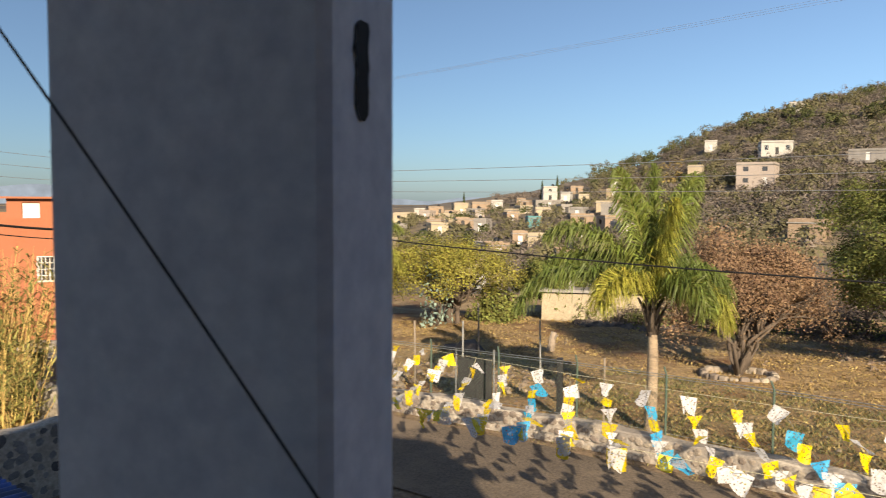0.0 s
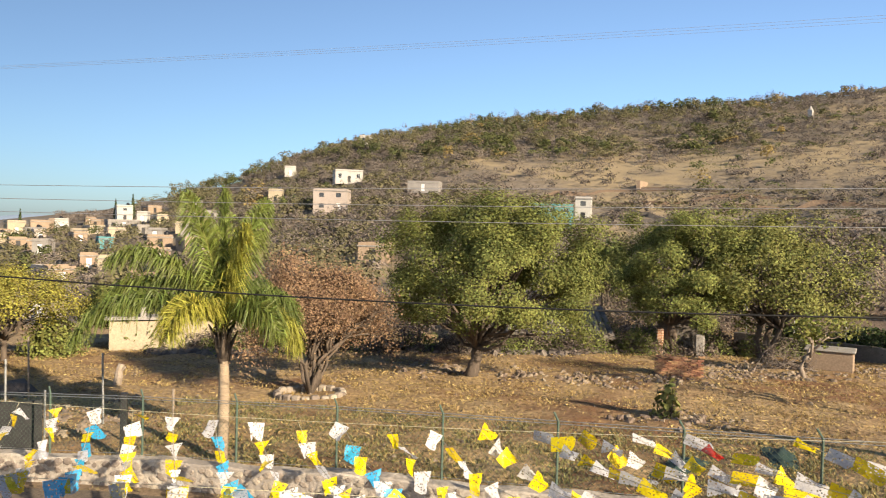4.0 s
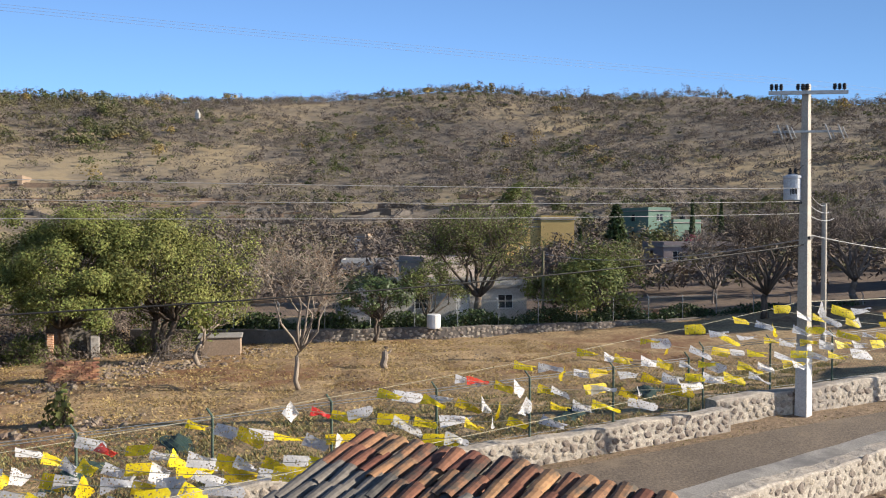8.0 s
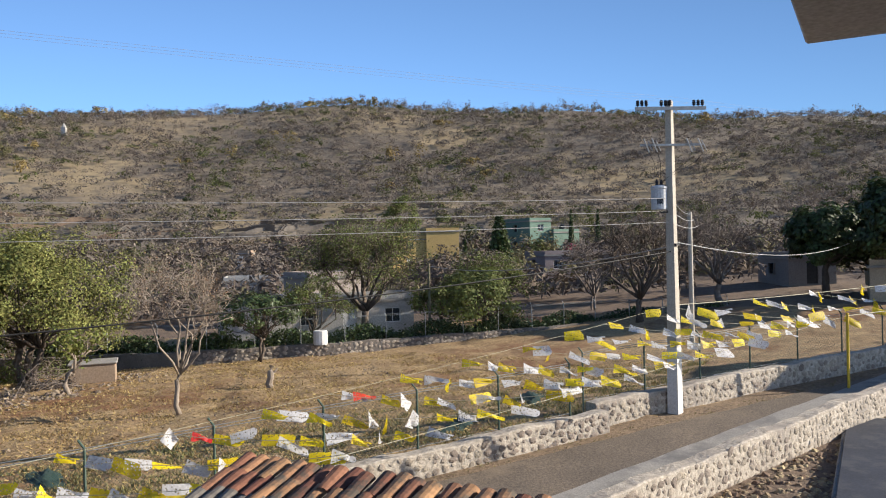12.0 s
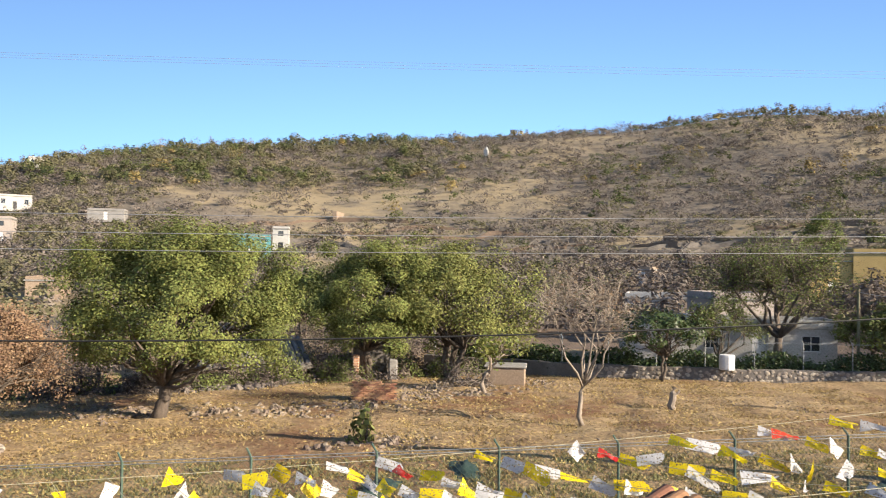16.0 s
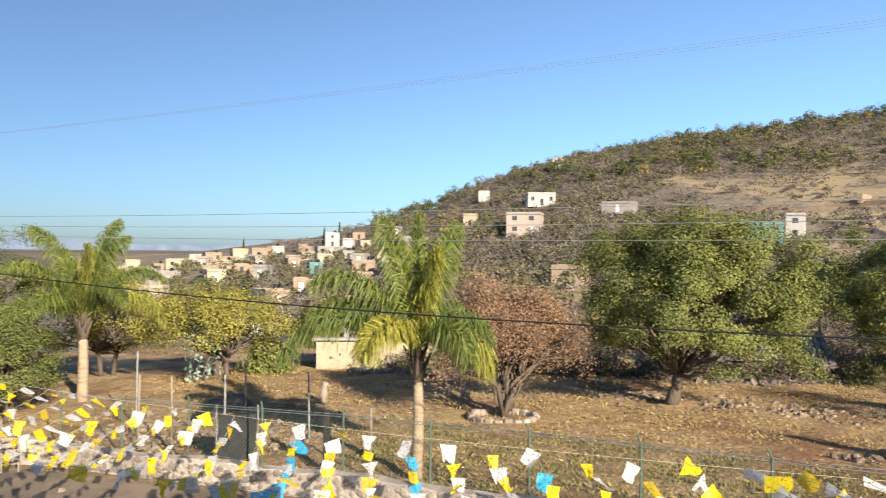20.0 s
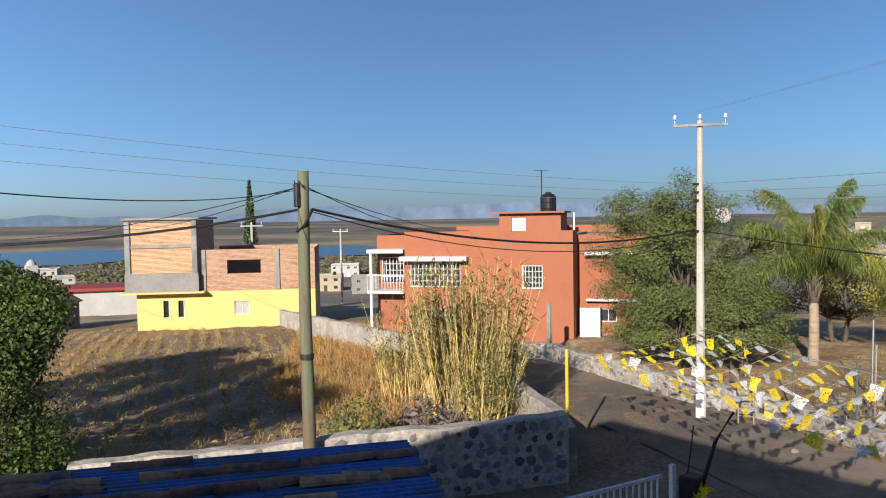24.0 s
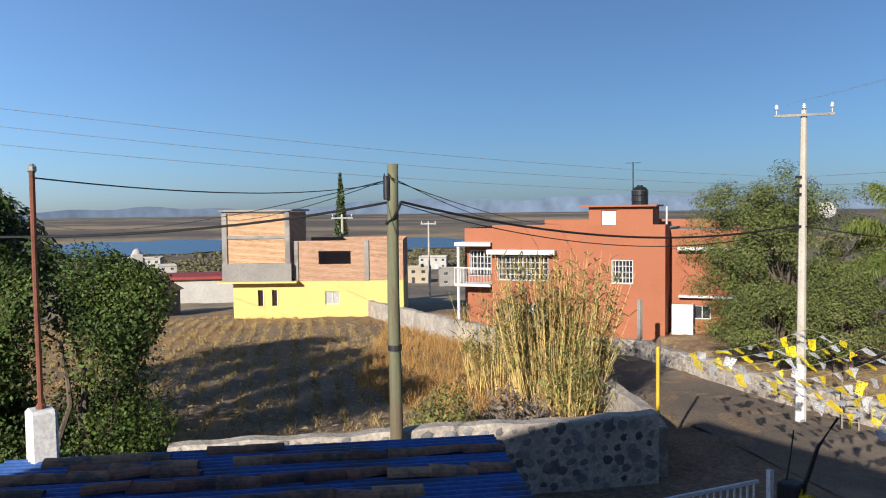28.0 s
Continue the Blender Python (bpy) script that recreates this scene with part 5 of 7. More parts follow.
Geo().add([(-2, 0, 0), (2, 0, 0), (2, 0, 2.2), (0, 0, 3.4), (-2, 0, 2.2), (-2, 6, 0), (2, 6, 0), (2, 6, 2.2), (0, 6, 3.4), (-2, 6, 2.2)], [(0, 1, 2, 3, 4), (5, 9, 8, 7, 6), (1, 6, 7, 2), (0, 4, 9, 5)]).make("wall", m_adobe, gh)
Geo().add([(-2.3, -0.3, 2.05), (0, -0.3, 3.5), (2.3, -0.3, 2.05), (-2.3, 6.2, 2.05), (0, 6.2, 3.5), (2.3, 6.2, 2.05), (-2.3, -0.3, 1.93), (0, -0.3, 3.38), (2.3, -0.3, 1.93)], [(0, 1, 4, 3), (1, 2, 5, 4), (0, 6, 7, 1), (1, 7, 8, 2)]).make("roof", m_roofclay, gh)
rr = thing("house", (-88.0, 18.0, -4.0), 70, "long house with dark red roof", "house")
Geo().box((0, 3, 1.6), (12, 6, 3.2)).make("wall", m_white, rr)
Geo().box((0, 3, 3.3), (12.8, 7, 0.35), bevel=0.05).make("roof", m_redroof, rr)
ch = thing("chapel_dome", (-322.0, 47.0, -11.5), 0, "white chapel lantern with orange cupola", "dome")
Geo().box((0, 0, 0), (4, 4, 4), bevel=0.1).lathe((0, 0, 2), [(1.9, 0), (1.6, 1.0), (0.9, 1.8), (0.2, 2.2)], 12).make("lantern", m_white, ch)
# near houses behind the field
nh = thing("house", (-7.7, 38.6, -0.75), 8, "low house with white and beige blank wall", "house")
Geo().box((0, 3, 0.9), (2.2, 5.5, 3.3)).make("white_wall", m_cream, nh)
Geo().box((3.4, 3, 0.95), (4.6, 5.5, 3.4)).make("beige_wall", m_cream, nh)
Geo().box((2.3, 3, 2.7), (7.2, 5.9, 0.14)).make("roof", m_concrete, nh)
for k in range(4):
    Geo().box((0.4 + 1.5 * k, 0.32, 2.95), (0.25, 0.25, 0.5)).make("roof_post", m_concrete, nh)
sh = thing("shed", (13.4, 38.6, 0.2), -12, "old shed with sagging grey clay tile roof", "shed")
Geo().box((0, 1.6, 0.45), (5.0, 3.0, 1.3)).make("wall", m_mortar_dark, sh)
for k in range(17):
    g = Geo()
    x = -2.7 + 0.33 * k
    g.tube([(x, -0.5, 1.0 + 0.03 * math.sin(k * 2.1)), (x, 1.4, 1.6 + 0.05 * math.sin(k)), (x, 3.3, 2.1)], 0.17, 8)
    g.make("tile_column", m_sheet, sh)
ru = thing("ruin", (18.6, 37.4, 0.2), -25, "ruined brick and plaster pillars with dark doorway", "ruin")
Geo().box((1.75, -0.3, 0.65), (0.45, 0.45, 1.3), bevel=0.05).make("pillar", m_greywall, ru, "pale plastered pillar")
Geo().box((-0.2, 0, 0.75), (0.35, 0.4, 1.5), bevel=0.05).make("pillar", m_brick_wall, ru)
Geo().box((0.65, 0.35, 0.95), (2.0, 0.3, 1.9)).make("back_wall", m_mortar_dark, ru)
tr = thing("water_trough", (24.1, 31.9, 0.3), -40, "tan concrete box with grey lid", "trough")
Geo().box((0, 0.7, 0.5), (2.0, 1.5, 1.1), bevel=0.04).make("box", m_adobe, tr)
Geo().box((0, 0.7, 1.08), (2.15, 1.65, 0.1), bevel=0.03).make("lid", m_concrete, tr)
tub = thing("water_drum", (35.6, 27.4, 1.1), 0, "white plastic drum beside the house", "drum")
Geo().lathe((0, 0, 0), [(0.38, 0), (0.4, 0.1), (0.4, 0.75), (0.37, 0.8)], 14).make("drum", m_whitepaint, tub)

# ---- scrub of the hillside and the valley, too many to count ----


def scatter(name, label, places, height, width, per, size, leaf, seed, long=1.5):
    """Many bushes in one mesh, each a few rounded lobes of leaves or twigs."""
    r = np.random.default_rng(seed)
    n, lobes = len(places), 5
    h, w = height * r.uniform(0.5, 1.4, n), width * r.uniform(0.55, 1.35, n)
    lc = np.stack([r.normal(size=(n, lobes)) * 0.42, r.normal(size=(n, lobes)) * 0.42, r.uniform(0.3, 0.72, (n, lobes))], -1)
    lr = r.uniform(0.34, 0.6, (n, lobes))
    i = np.repeat(np.arange(n), per)
    j = r.integers(0, lobes, n * per)
    o = rand_dirs(n * per, r)
    o[:, 2] = np.where(o[:, 2] < -0.35, -o[:, 2], o[:, 2])
    p = lc[i, j] + o * (lr[i, j] * r.uniform(0.55, 1.05, n * per) ** 0.6)[:, None] * [1, 1, 0.75]
    p = np.maximum(p, [-9, -9, 0.02]) * np.stack([w[i], w[i], h[i]], 1)
    p += np.column_stack([places, gz(places[:, 0], places[:, 1]) - 0.1])[i]
    s = size * (0.7 + 0.6 * r.uniform(size=n))[i]
    return tagged(quads(name, leaf_quads(p, o + [0, 0, 0.3], s, r, long, loose=0.5), leaf), label, "scrub", kind="stuff")


def polar(n, az0, az1, r0, r1, seed, clump=0.0, keep=None):
    r = np.random.default_rng(seed)
    rr = np.sqrt(r.uniform(r0**2, r1**2, n))
    a = np.radians(r.uniform(az0, az1, n))
    p = np.stack([rr * np.sin(a), rr * np.cos(a)], 1)
    if clump:
        f = np.sin(p[:, 0] * 0.045 + 2 * np.sin(p[:, 1] * 0.02)) * np.sin(p[:, 1] * 0.05 + 1.5 * np.sin(p[:, 0] * 0.026)) + r.normal(size=n) * 0.35
        p = p[f > clump]
    if keep is not None:
        p = p[keep(p[:, 0], p[:, 1])]
    return p


def clear_of_houses(x, y):
    ok = np.ones(len(x), bool)
    for row in TOWN:
        ok &= np.hypot(x - row[0], y - row[1]) > 3.5 + 0.55 * row[3]
        d = math.hypot(row[0], row[1])
        t = (x * row[0] + y * row[1]) / d
        ok &= ~((t < d) & (t > d * 0.94) & (np.abs(x * row[1] - y * row[0]) / d < row[3] * 0.6))
    return ok


def brush(x, y):
    """Where scrub grows on the hill: thin on the bare grassy slopes."""
    r, az = np.hypot(x, y), np.degrees(np.arctan2(x, y))
    bare = np.exp(-(((az - 15) / 6) ** 2 + ((r - 249) / 16) ** 2)) + np.exp(-(((az - 29) / 7) ** 2 + ((r - 238) / 34) ** 2)) + 0.6 * np.clip((az - 10) / 10, 0, 1) * np.clip((80 - az) / 10, 0, 1) * np.exp(-((r - 172) / 42) ** 4) + np.exp(-(((az - 72) / 12) ** 2 + ((r - 362) / 22) ** 2)) + 0.6 * np.exp(-(((az - 48) / 8) ** 2 + ((r - 345) / 25) ** 2))
    return clear_of_houses(x, y) & (np.random.default_rng(len(x)).uniform(size=len(x)) > 0.93 * bare)


scatter("scrub", "leafless grey brown scrub covering the hillside", polar(12500, -4, 97, 165, 430, 1, -1.2, brush), 2.7, 2.3, 58, 0.23, m_scrub, 2, 2.6)
scatter("scrub", "leafless grey scrub on the town side of the hill", polar(1500, -16, 8, 105, 330, 31, -0.6, brush), 2.7, 2.8, 90, 0.17, m_scrub, 32, 3.4)
scatter("scrub", "olive scrub on the hillside", polar(3600, -12, 97, 165, 430, 3, -0.2, brush), 2.5, 2.5, 46, 0.3, m_scrub_olive, 4, 2.0)
scatter("scrub", "dark green trees on the upper slope", polar(400, -9, 30, 268, 356, 5, 0.1, clear_of_houses), 5.0, 3.6, 230, 0.42, m_scrub_green, 6)
scatter("scrub", "olive trees on the upper slope", polar(300, -9, 32, 262, 366, 25, 0.0, clear_of_houses), 4.6, 3.4, 210, 0.42, m_scrub_olive, 26)
scatter("scrub", "golden leaved trees on the hillside", polar(70, -6, 80, 200, 360, 27, 0.1, clear_of_houses), 5.0, 3.4, 170, 0.48, m_scrub_gold, 28)
scatter("scrub", "green bushes on the hillside", polar(1500, 28, 97, 165, 400, 7, 0.15, clear_of_houses), 2.9, 2.6, 80, 0.36, m_scrub_green, 8)
scatter("scrub", "leafless trees along the crest", polar(240, -2, 97, 352, 370, 19), 4.4, 2.4, 80, 0.24, m_scrub, 20, 3.2)
scatter("scrub", "dry trees and bushes of the valley", polar(900, -26, 12, 85, 260, 9, 0.0, clear_of_houses), 3.0, 2.6, 110, 0.36, m_scrub_olive, 10)
scatter("scrub", "leafless bushes of the valley", polar(1100, -18, 50, 66, 170, 11, -0.1, clear_of_houses), 3.0, 2.8, 100, 0.24, m_scrub, 12, 2.8)
scatter("scrub", "green trees between the houses", polar(330, -60, 8, 70, 260, 13, 0.1, clear_of_houses), 3.4, 2.4, 150, 0.34, m_scrub_green, 14)
scatter("scrub", "olive and green trees below the hill", polar(300, 20, 96, 66, 135, 15, 0.0, clear_of_houses), 3.2, 2.6, 150, 0.3, m_scrub_olive, 16)
scatter("scrub", "grey leafless trees below the hill", polar(420, 28, 97, 66, 140, 21, 0.0, clear_of_houses), 3.6, 2.8, 140, 0.2, m_thorn, 22, 3.5)
scatter("scrub", "dark tangled scrub beyond the old field wall", polar(520, -10, 33, 46, 66, 35, -0.6), 1.5, 1.7, 90, 0.085, m_thorn, 36, 3.0)
scatter("scrub", "dull olive bushes beyond the old field wall", polar(160, -10, 33, 47, 66, 37, -0.2), 1.9, 1.6, 160, 0.08, m_scrub_olive, 38)
scatter("scrub", "dark bushes along the terraces", polar(420, 12, 80, 130, 212, 33, 0.0, clear_of_houses), 1.8, 2.4, 60, 0.3, m_scrub_olive, 34)
scatter("scrub", "dark green trees below the hill", polar(110, 28, 97, 70, 170, 23, 0.1, clear_of_houses), 3.8, 2.2, 180, 0.3, m_scrub_green, 24)
scatter("scrub", "dark scrub on the plain", polar(2600, -110, -28, 300, 470, 17, -0.2), 1.6, 4.0, 18, 1.2, m_scrub_olive, 18)


# terraces at the foot of the hill; dark colour stands for growth and shade
for az0, az1, rad, high in ((12, 30, 212, 1.2), (22, 36, 196, 1.3), (26, 41, 181, 1.3), (32, 49, 166, 1.2), (38, 55, 156, 1.1), (43, 59, 147, 1.0), (48, 63, 171, 1.2), (54, 69, 185, 1.2)):
    aa = np.radians(np.linspace(az0, az1, 40))
    rr = rad + 2.5 * np.sin(aa * 23 + rad)
    x, y = rr * np.sin(aa), rr * np.cos(aa)
    g = Geo()
    up = high * (0.75 + 0.25 * np.sin(aa * 61))
    v = np.concatenate([np.stack([x * k, y * k, gz(x, y) + z], 1) for k, z in ((1, -0.8), (1, up), (1 + 0.7 / rad, up), (1 + 0.7 / rad, -0.8))])
    g.add(v, [(b * 40 + i, b * 40 + i + 1, (b + 1) * 40 + i + 1, (b + 1) * 40 + i) for b in range(3) for i in range(39)])
    tagged(g.make("terrace_wall", m_rubble), "long terrace wall on the slope, dark for growth and shade", "wall", "terraces on the slope")
# taller trees between the field and the hill
for k, (x, y, h, w, m) in enumerate(((23.1, 57.7, 6.0, 2.6, m_leaf_olive), (41, 63, 7.0, 2.2, m_leaf_olive), (27.5, 66, 5.0, 2.8, m_leaf_light), (48.7, 75.4, 8.0, 2.2, m_leaf), (101, 62.8, 9.5, 3.0, m_leaf_olive), (35, 58, 5.0, 3.0, m_scrub), (16, 62, 4.5, 3.0, m_leaf_olive))):
    broadleaf("tree", (x, y), "slim olive green tree in the valley" if w < 2.5 else "broad dull green tree in the valley", h * 0.3, (0, 0, h * 0.62), (w, w, h * 0.4), 50, 90, 0.16, m, m_bark, 400 + k, 0.14, stems=2, clump_r=0.26, fill=0.35)
# ---- power poles and lines ----
SP, TP, GP = np.array([-15.0, 21.13, 0.0]), np.array([24.0, 4.93, 1.33]), np.array([-15.1, 7.75, 0.0])


def insulator(parent, c, dark=False):
    Geo().tube([(c[0], c[1], c[2] - 0.12), (c[0], c[1], c[2])], 0.015, 5).lathe(c, [(0.025, 0), (0.07, 0.03), (0.04, 0.06), (0.06, 0.09), (0.035, 0.13), (0.04, 0.16)], 10).make("insulator", m_dark_metal if dark else m_porcelain, parent, "dark insulator stack" if dark else "white porcelain insulator")


sp = thing("power_pole", SP, -20, "tall concrete power pole, white-painted foot, on the road verge", "power pole")
Geo().tube([(0, 0, -0.3), (0, 0, 9.25)], [0.155, 0.085], 8).make("shaft", m_pole, sp)
Geo().tube([(0, 0, -0.2), (0, 0, 1.75)], [0.162, 0.147], 8).make("painted_foot", m_whitepaint, sp)
Geo().box((0.1, -0.06, 9.1), (1.6, 0.07, 0.07), 60).make("crossarm", m_concrete, sp)
for k in range(3):
    insulator(sp, (0.1 + (-0.37, 0, 0.37)[k], -0.06 + (-0.64, 0, 0.64)[k], 9.27))
for z in (5.85, 6.8, 7.05, 7.3):
    Geo().box((0, -0.15, z), (0.16, 0.12, 0.07)).make("bracket", m_dark_metal, sp)
tp = thing("power_pole", TP, -12, "square white concrete power pole with transformer beside the stone wall", "power pole")
v = [(sx * w, sy * w, z) for z, w in ((-0.3, 0.17), (9.45, 0.085)) for sx, sy in ((-1, -1), (1, -1), (1, 1), (-1, 1))]
Geo().add(v, [(0, 1, 5, 4), (1, 2, 6, 5), (2, 3, 7, 6), (3, 0, 4, 7), (4, 5, 6, 7)]).make("shaft", m_pole, tp)
v = [(sx * w, sy * w, z) for z, w in ((-0.2, 0.175), (2.0, 0.157)) for sx, sy in ((-1, -1), (1, -1), (1, 1), (-1, 1))]
Geo().add(v, [(0, 1, 5, 4), (1, 2, 6, 5), (2, 3, 7, 6), (3, 0, 4, 7), (4, 5, 6, 7)]).make("painted_foot", m_whitepaint, tp)
ARM = np.array([math.cos(radians(-46)), math.sin(radians(-46))])
OUT = np.array([ARM[1], -ARM[0]])
c = OUT * 0.13
Geo().box((c[0], c[1], 9.2), (2.15, 0.08, 0.1), -46).make("crossarm", m_steel, tp)
for u in (-1.0, -0.28, 0.72):
    for j in range(3):
        q = c + ARM * (u + 0.13 * j)
        Geo().tube([(q[0], q[1], 9.24), (q[0], q[1], 9.3)], 0.015, 5).lathe((q[0], q[1], 9.28), [(0.03, 0), (0.06, 0.03), (0.04, 0.06), (0.06, 0.09), (0.04, 0.12), (0.05, 0.15), (0.02, 0.17)], 9).make("insulator", m_dark_metal, tp)
Geo().box((c[0], c[1], 8.1), (1.9, 0.06, 0.06), -46).make("lower_crossarm", m_steel, tp)
for u in (-0.85, -0.6, 0.45, 0.8):
    q = c * 1.4 + ARM * u
    f = q + OUT * 0.16 + ARM * 0.1
    Geo().tube([(q[0], q[1], 8.28), (f[0], f[1], 7.86)], [0.025, 0.02], 6).tube([(q[0] + 0.1, q[1] - 0.08, 8.22), (f[0] + 0.1, f[1] - 0.06, 7.9)], 0.014, 5).make("fuse_cutout", m_steel, tp)
    Geo().tube([(f[0], f[1], 7.86), (f[0] * 0.8, f[1] * 0.8, 7.6), (-0.2 + 0.05 * u, 0.2, 7.0)], 0.006, 4).make("lead_wire", m_cable, tp)
tr = Geo().lathe((-0.235, 0.27, 6.15), [(0.2, 0), (0.235, 0.02), (0.235, 0.62), (0.25, 0.64), (0.25, 0.7), (0.1, 0.76)], 18).make("transformer", m_trafo, tp, "grey cylindrical transformer")
for k in range(2):
    Geo().lathe((-0.31 + 0.15 * k, 0.3 - 0.08 * k, 6.88), [(0.04, 0), (0.06, 0.04), (0.035, 0.08), (0.055, 0.12), (0.02, 0.2)], 8).make("bushing", m_dark_metal, tr)
for k in range(5):
    a = radians(196 + 9 * k)
    Geo().box((-0.235 + 0.237 * math.cos(a), 0.27 + 0.237 * math.sin(a), 6.4 + 0.02 * (k % 2)), (0.008, 0.028, 0.16), math.degrees(a)).make("mark", m_dark_metal, tr)
Geo().box((-0.12, 0.13, 6.1), (0.32, 0.1, 0.08), 130).box((0, -0.16, 5.1), (0.22, 0.06, 0.07)).make("bracket", m_dark_metal, tp)
op = thing("power_pole", (40.0, 7.6, 1.6), 0, "distant short grey concrete pole", "power pole")
Geo().tube([(0, 0, -0.3), (0, 0, 6.4)], [0.13, 0.11], 8).make("shaft", m_pole, op)
wp = thing("power_pole", (44.0, 25.0, 0.3), 0, "slim grey wooden service pole behind the fence", "power pole")
Geo().tube([(0, 0, -0.3), (0, 0, 5.2)], [0.1, 0.08], 8).make("shaft", m_wood_green, wp)
gp = thing("power_pole", GP, 0, "greenish wooden pole with cable hooks beside the garden wall", "power pole")
z = np.linspace(-0.3, 7.45, 9)
Geo().tube(np.stack([0.03 * np.sin(z), 0 * z, z], 1), np.linspace(0.15, 0.115, 9), 12).make("shaft", m_wood_green, gp, smooth=True)
Geo().box((0.04, -0.16, 6.95), (0.14, 0.1, 0.5), bevel=0.02).make("service_box", m_dark_metal, gp)
Geo().box((-0.16, -0.05, 7.0), (0.1, 0.12, 0.26), bevel=0.02).make("meter_box", m_porcelain, gp)
Geo().tube([(0, 0, 3.5), (0, 0, 3.62)], 0.15, 12).make("band", m_dark_metal, gp)
for a in (0, 180):
    c = math.cos(radians(a))
    Geo().tube([(c * 0.3, 0.05, 6.65), (c * 0.22, 0.02, 6.5), (c * 0.12, -0.05, 6.3), (0, -0.15, 6.2)], 0.03, 6).make("drip_loop", m_cable, gp)
    Geo().tube([(0.02, -0.12, 6.9), (c * 0.1, -0.14, 7.25), (c * 0.2, -0.1, 7.1)], 0.012, 5).make("wire_loop", m_cable, gp)


def line(name, a, b, drop, radius, material, label, category="cable", n=22):
    return tagged(Geo().tube(sag(a, b, drop, n), radius, 5).make(name, material), label, category)


for k in range(3):
    line("power_line", SP + [0.15, -0.1, (7.3, 7.05, 6.8)[k]], TP + [-0.15, 0.05, (6.5, 6.12, 5.78)[k]], 0.25, 0.006, m_wire, "bare bright power line between the poles", "power line")
    line("power_line", SP + [-0.15, -0.1, (7.3, 7.05, 6.8)[k]], (-17.0, -6.0, (9.1, 8.75, 8.4)[k]), 0.35, 0.005, m_wire, "bare power line to the next pole", "power line")
    line("power_line", TP + [0.15, 0.0, (6.5, 6.12, 5.78)[k]], (40.0, 7.6 - 0.2 * k, (7.8, 7.5, 7.2)[k] + 0.1), 0.15, 0.014, m_wire, "bare bright power line to the far pole", "power line")
    line("power_line", SP + [(-0.68, 0, 0.68)[k], 0.15 - 0.25 * k, 9.5], TP + [(-1.0, -0.1, 0.9)[k], 0.1 - 0.25 * k, 9.45], 0.2, 0.002, m_wire, "thin high voltage line between pole tops", "power line")
    line("power_line", TP + [(-1.0, -0.1, 0.9)[k], -0.2, 9.4], (62.0, -14.0 - 0.8 * k, 12.0), 0.2, 0.002, m_wire, "thin high voltage line going uphill", "power line")
line("service_cable", SP + [0.1, 0, 5.85], TP + [-0.1, 0, 4.9], 0.85, 0.016, m_cable, "black service cable along the road")
line("service_cable", TP + [-0.1, 0, 5.05], (44.0, 25.0, 5.3), 0.5, 0.016, m_wire, "twisted service cable to the wooden pole")
line("service_cable", TP + [0.1, 0, 5.2], (58.0, 1.0, 6.2), 0.6, 0.014, m_wire, "slack pale service cable uphill")
line("service_cable", GP + [0.3, 0.05, 6.65], SP + [-0.1, -0.1, 5.9], 0.55, 0.028, m_cable, "thick black cable between the poles")
line("service_cable", GP + [0.3, 0.05, 6.6], SP + [-0.1, -0.1, 5.8], 0.7, 0.012, m_cable, "thin black cable between the poles")
line("service_cable", GP + [-0.3, 0.05, 6.65], (-20.0, -8.0, 7.3), 0.9, 0.028, m_cable, "thick black cable to the next pole")
line("service_cable", GP + [0.2, -0.1, 7.1], (-34.0, 27.0, 5.6), 0.25, 0.011, m_cable, "thin wire to the orange house")
line("service_cable", GP + [0.2, -0.1, 7.15], (-36.0, 26.0, 5.7), 0.3, 0.011, m_cable, "thin wire to the orange house")
line("service_cable", SP + [-0.1, 0, 5.8], (-29.5, 30.6, 4.4), 0.5, 0.012, m_cable, "thin black wire to the orange house")
line("service_cable", GP + [-0.2, -0.1, 7.1], (-55.0, 12.0, 6.3), 0.6, 0.011, m_cable, "thin wire toward the yellow house")
line("service_cable", GP + [-0.2, -0.1, 7.1], (-60.0, 2.0, 6.2), 0.9, 0.011, m_cable, "thin wire over the stubble field")
for x, y, h, rz in ((-63, 21.5, 8.3, 55), (-61, 25.5, 8.0, 60), (-78, 43, 8.6, 50)):
    dp = thing("power_pole", (x, y, float(gz(x, y))), rz, "distant grey pole with crossarm and insulators", "power pole")
    Geo().tube([(0, 0, -0.3), (0, 0, h)], [0.15, 0.1], 8).make("shaft", m_pole, dp)
    Geo().box((0, -0.1, h - 0.3), (1.8, 0.1, 0.1)).make("crossarm", m_steel, dp)
    for c in (-0.8, 0.0, 0.8):
        insulator(dp, (c, -0.1, h - 0.15))

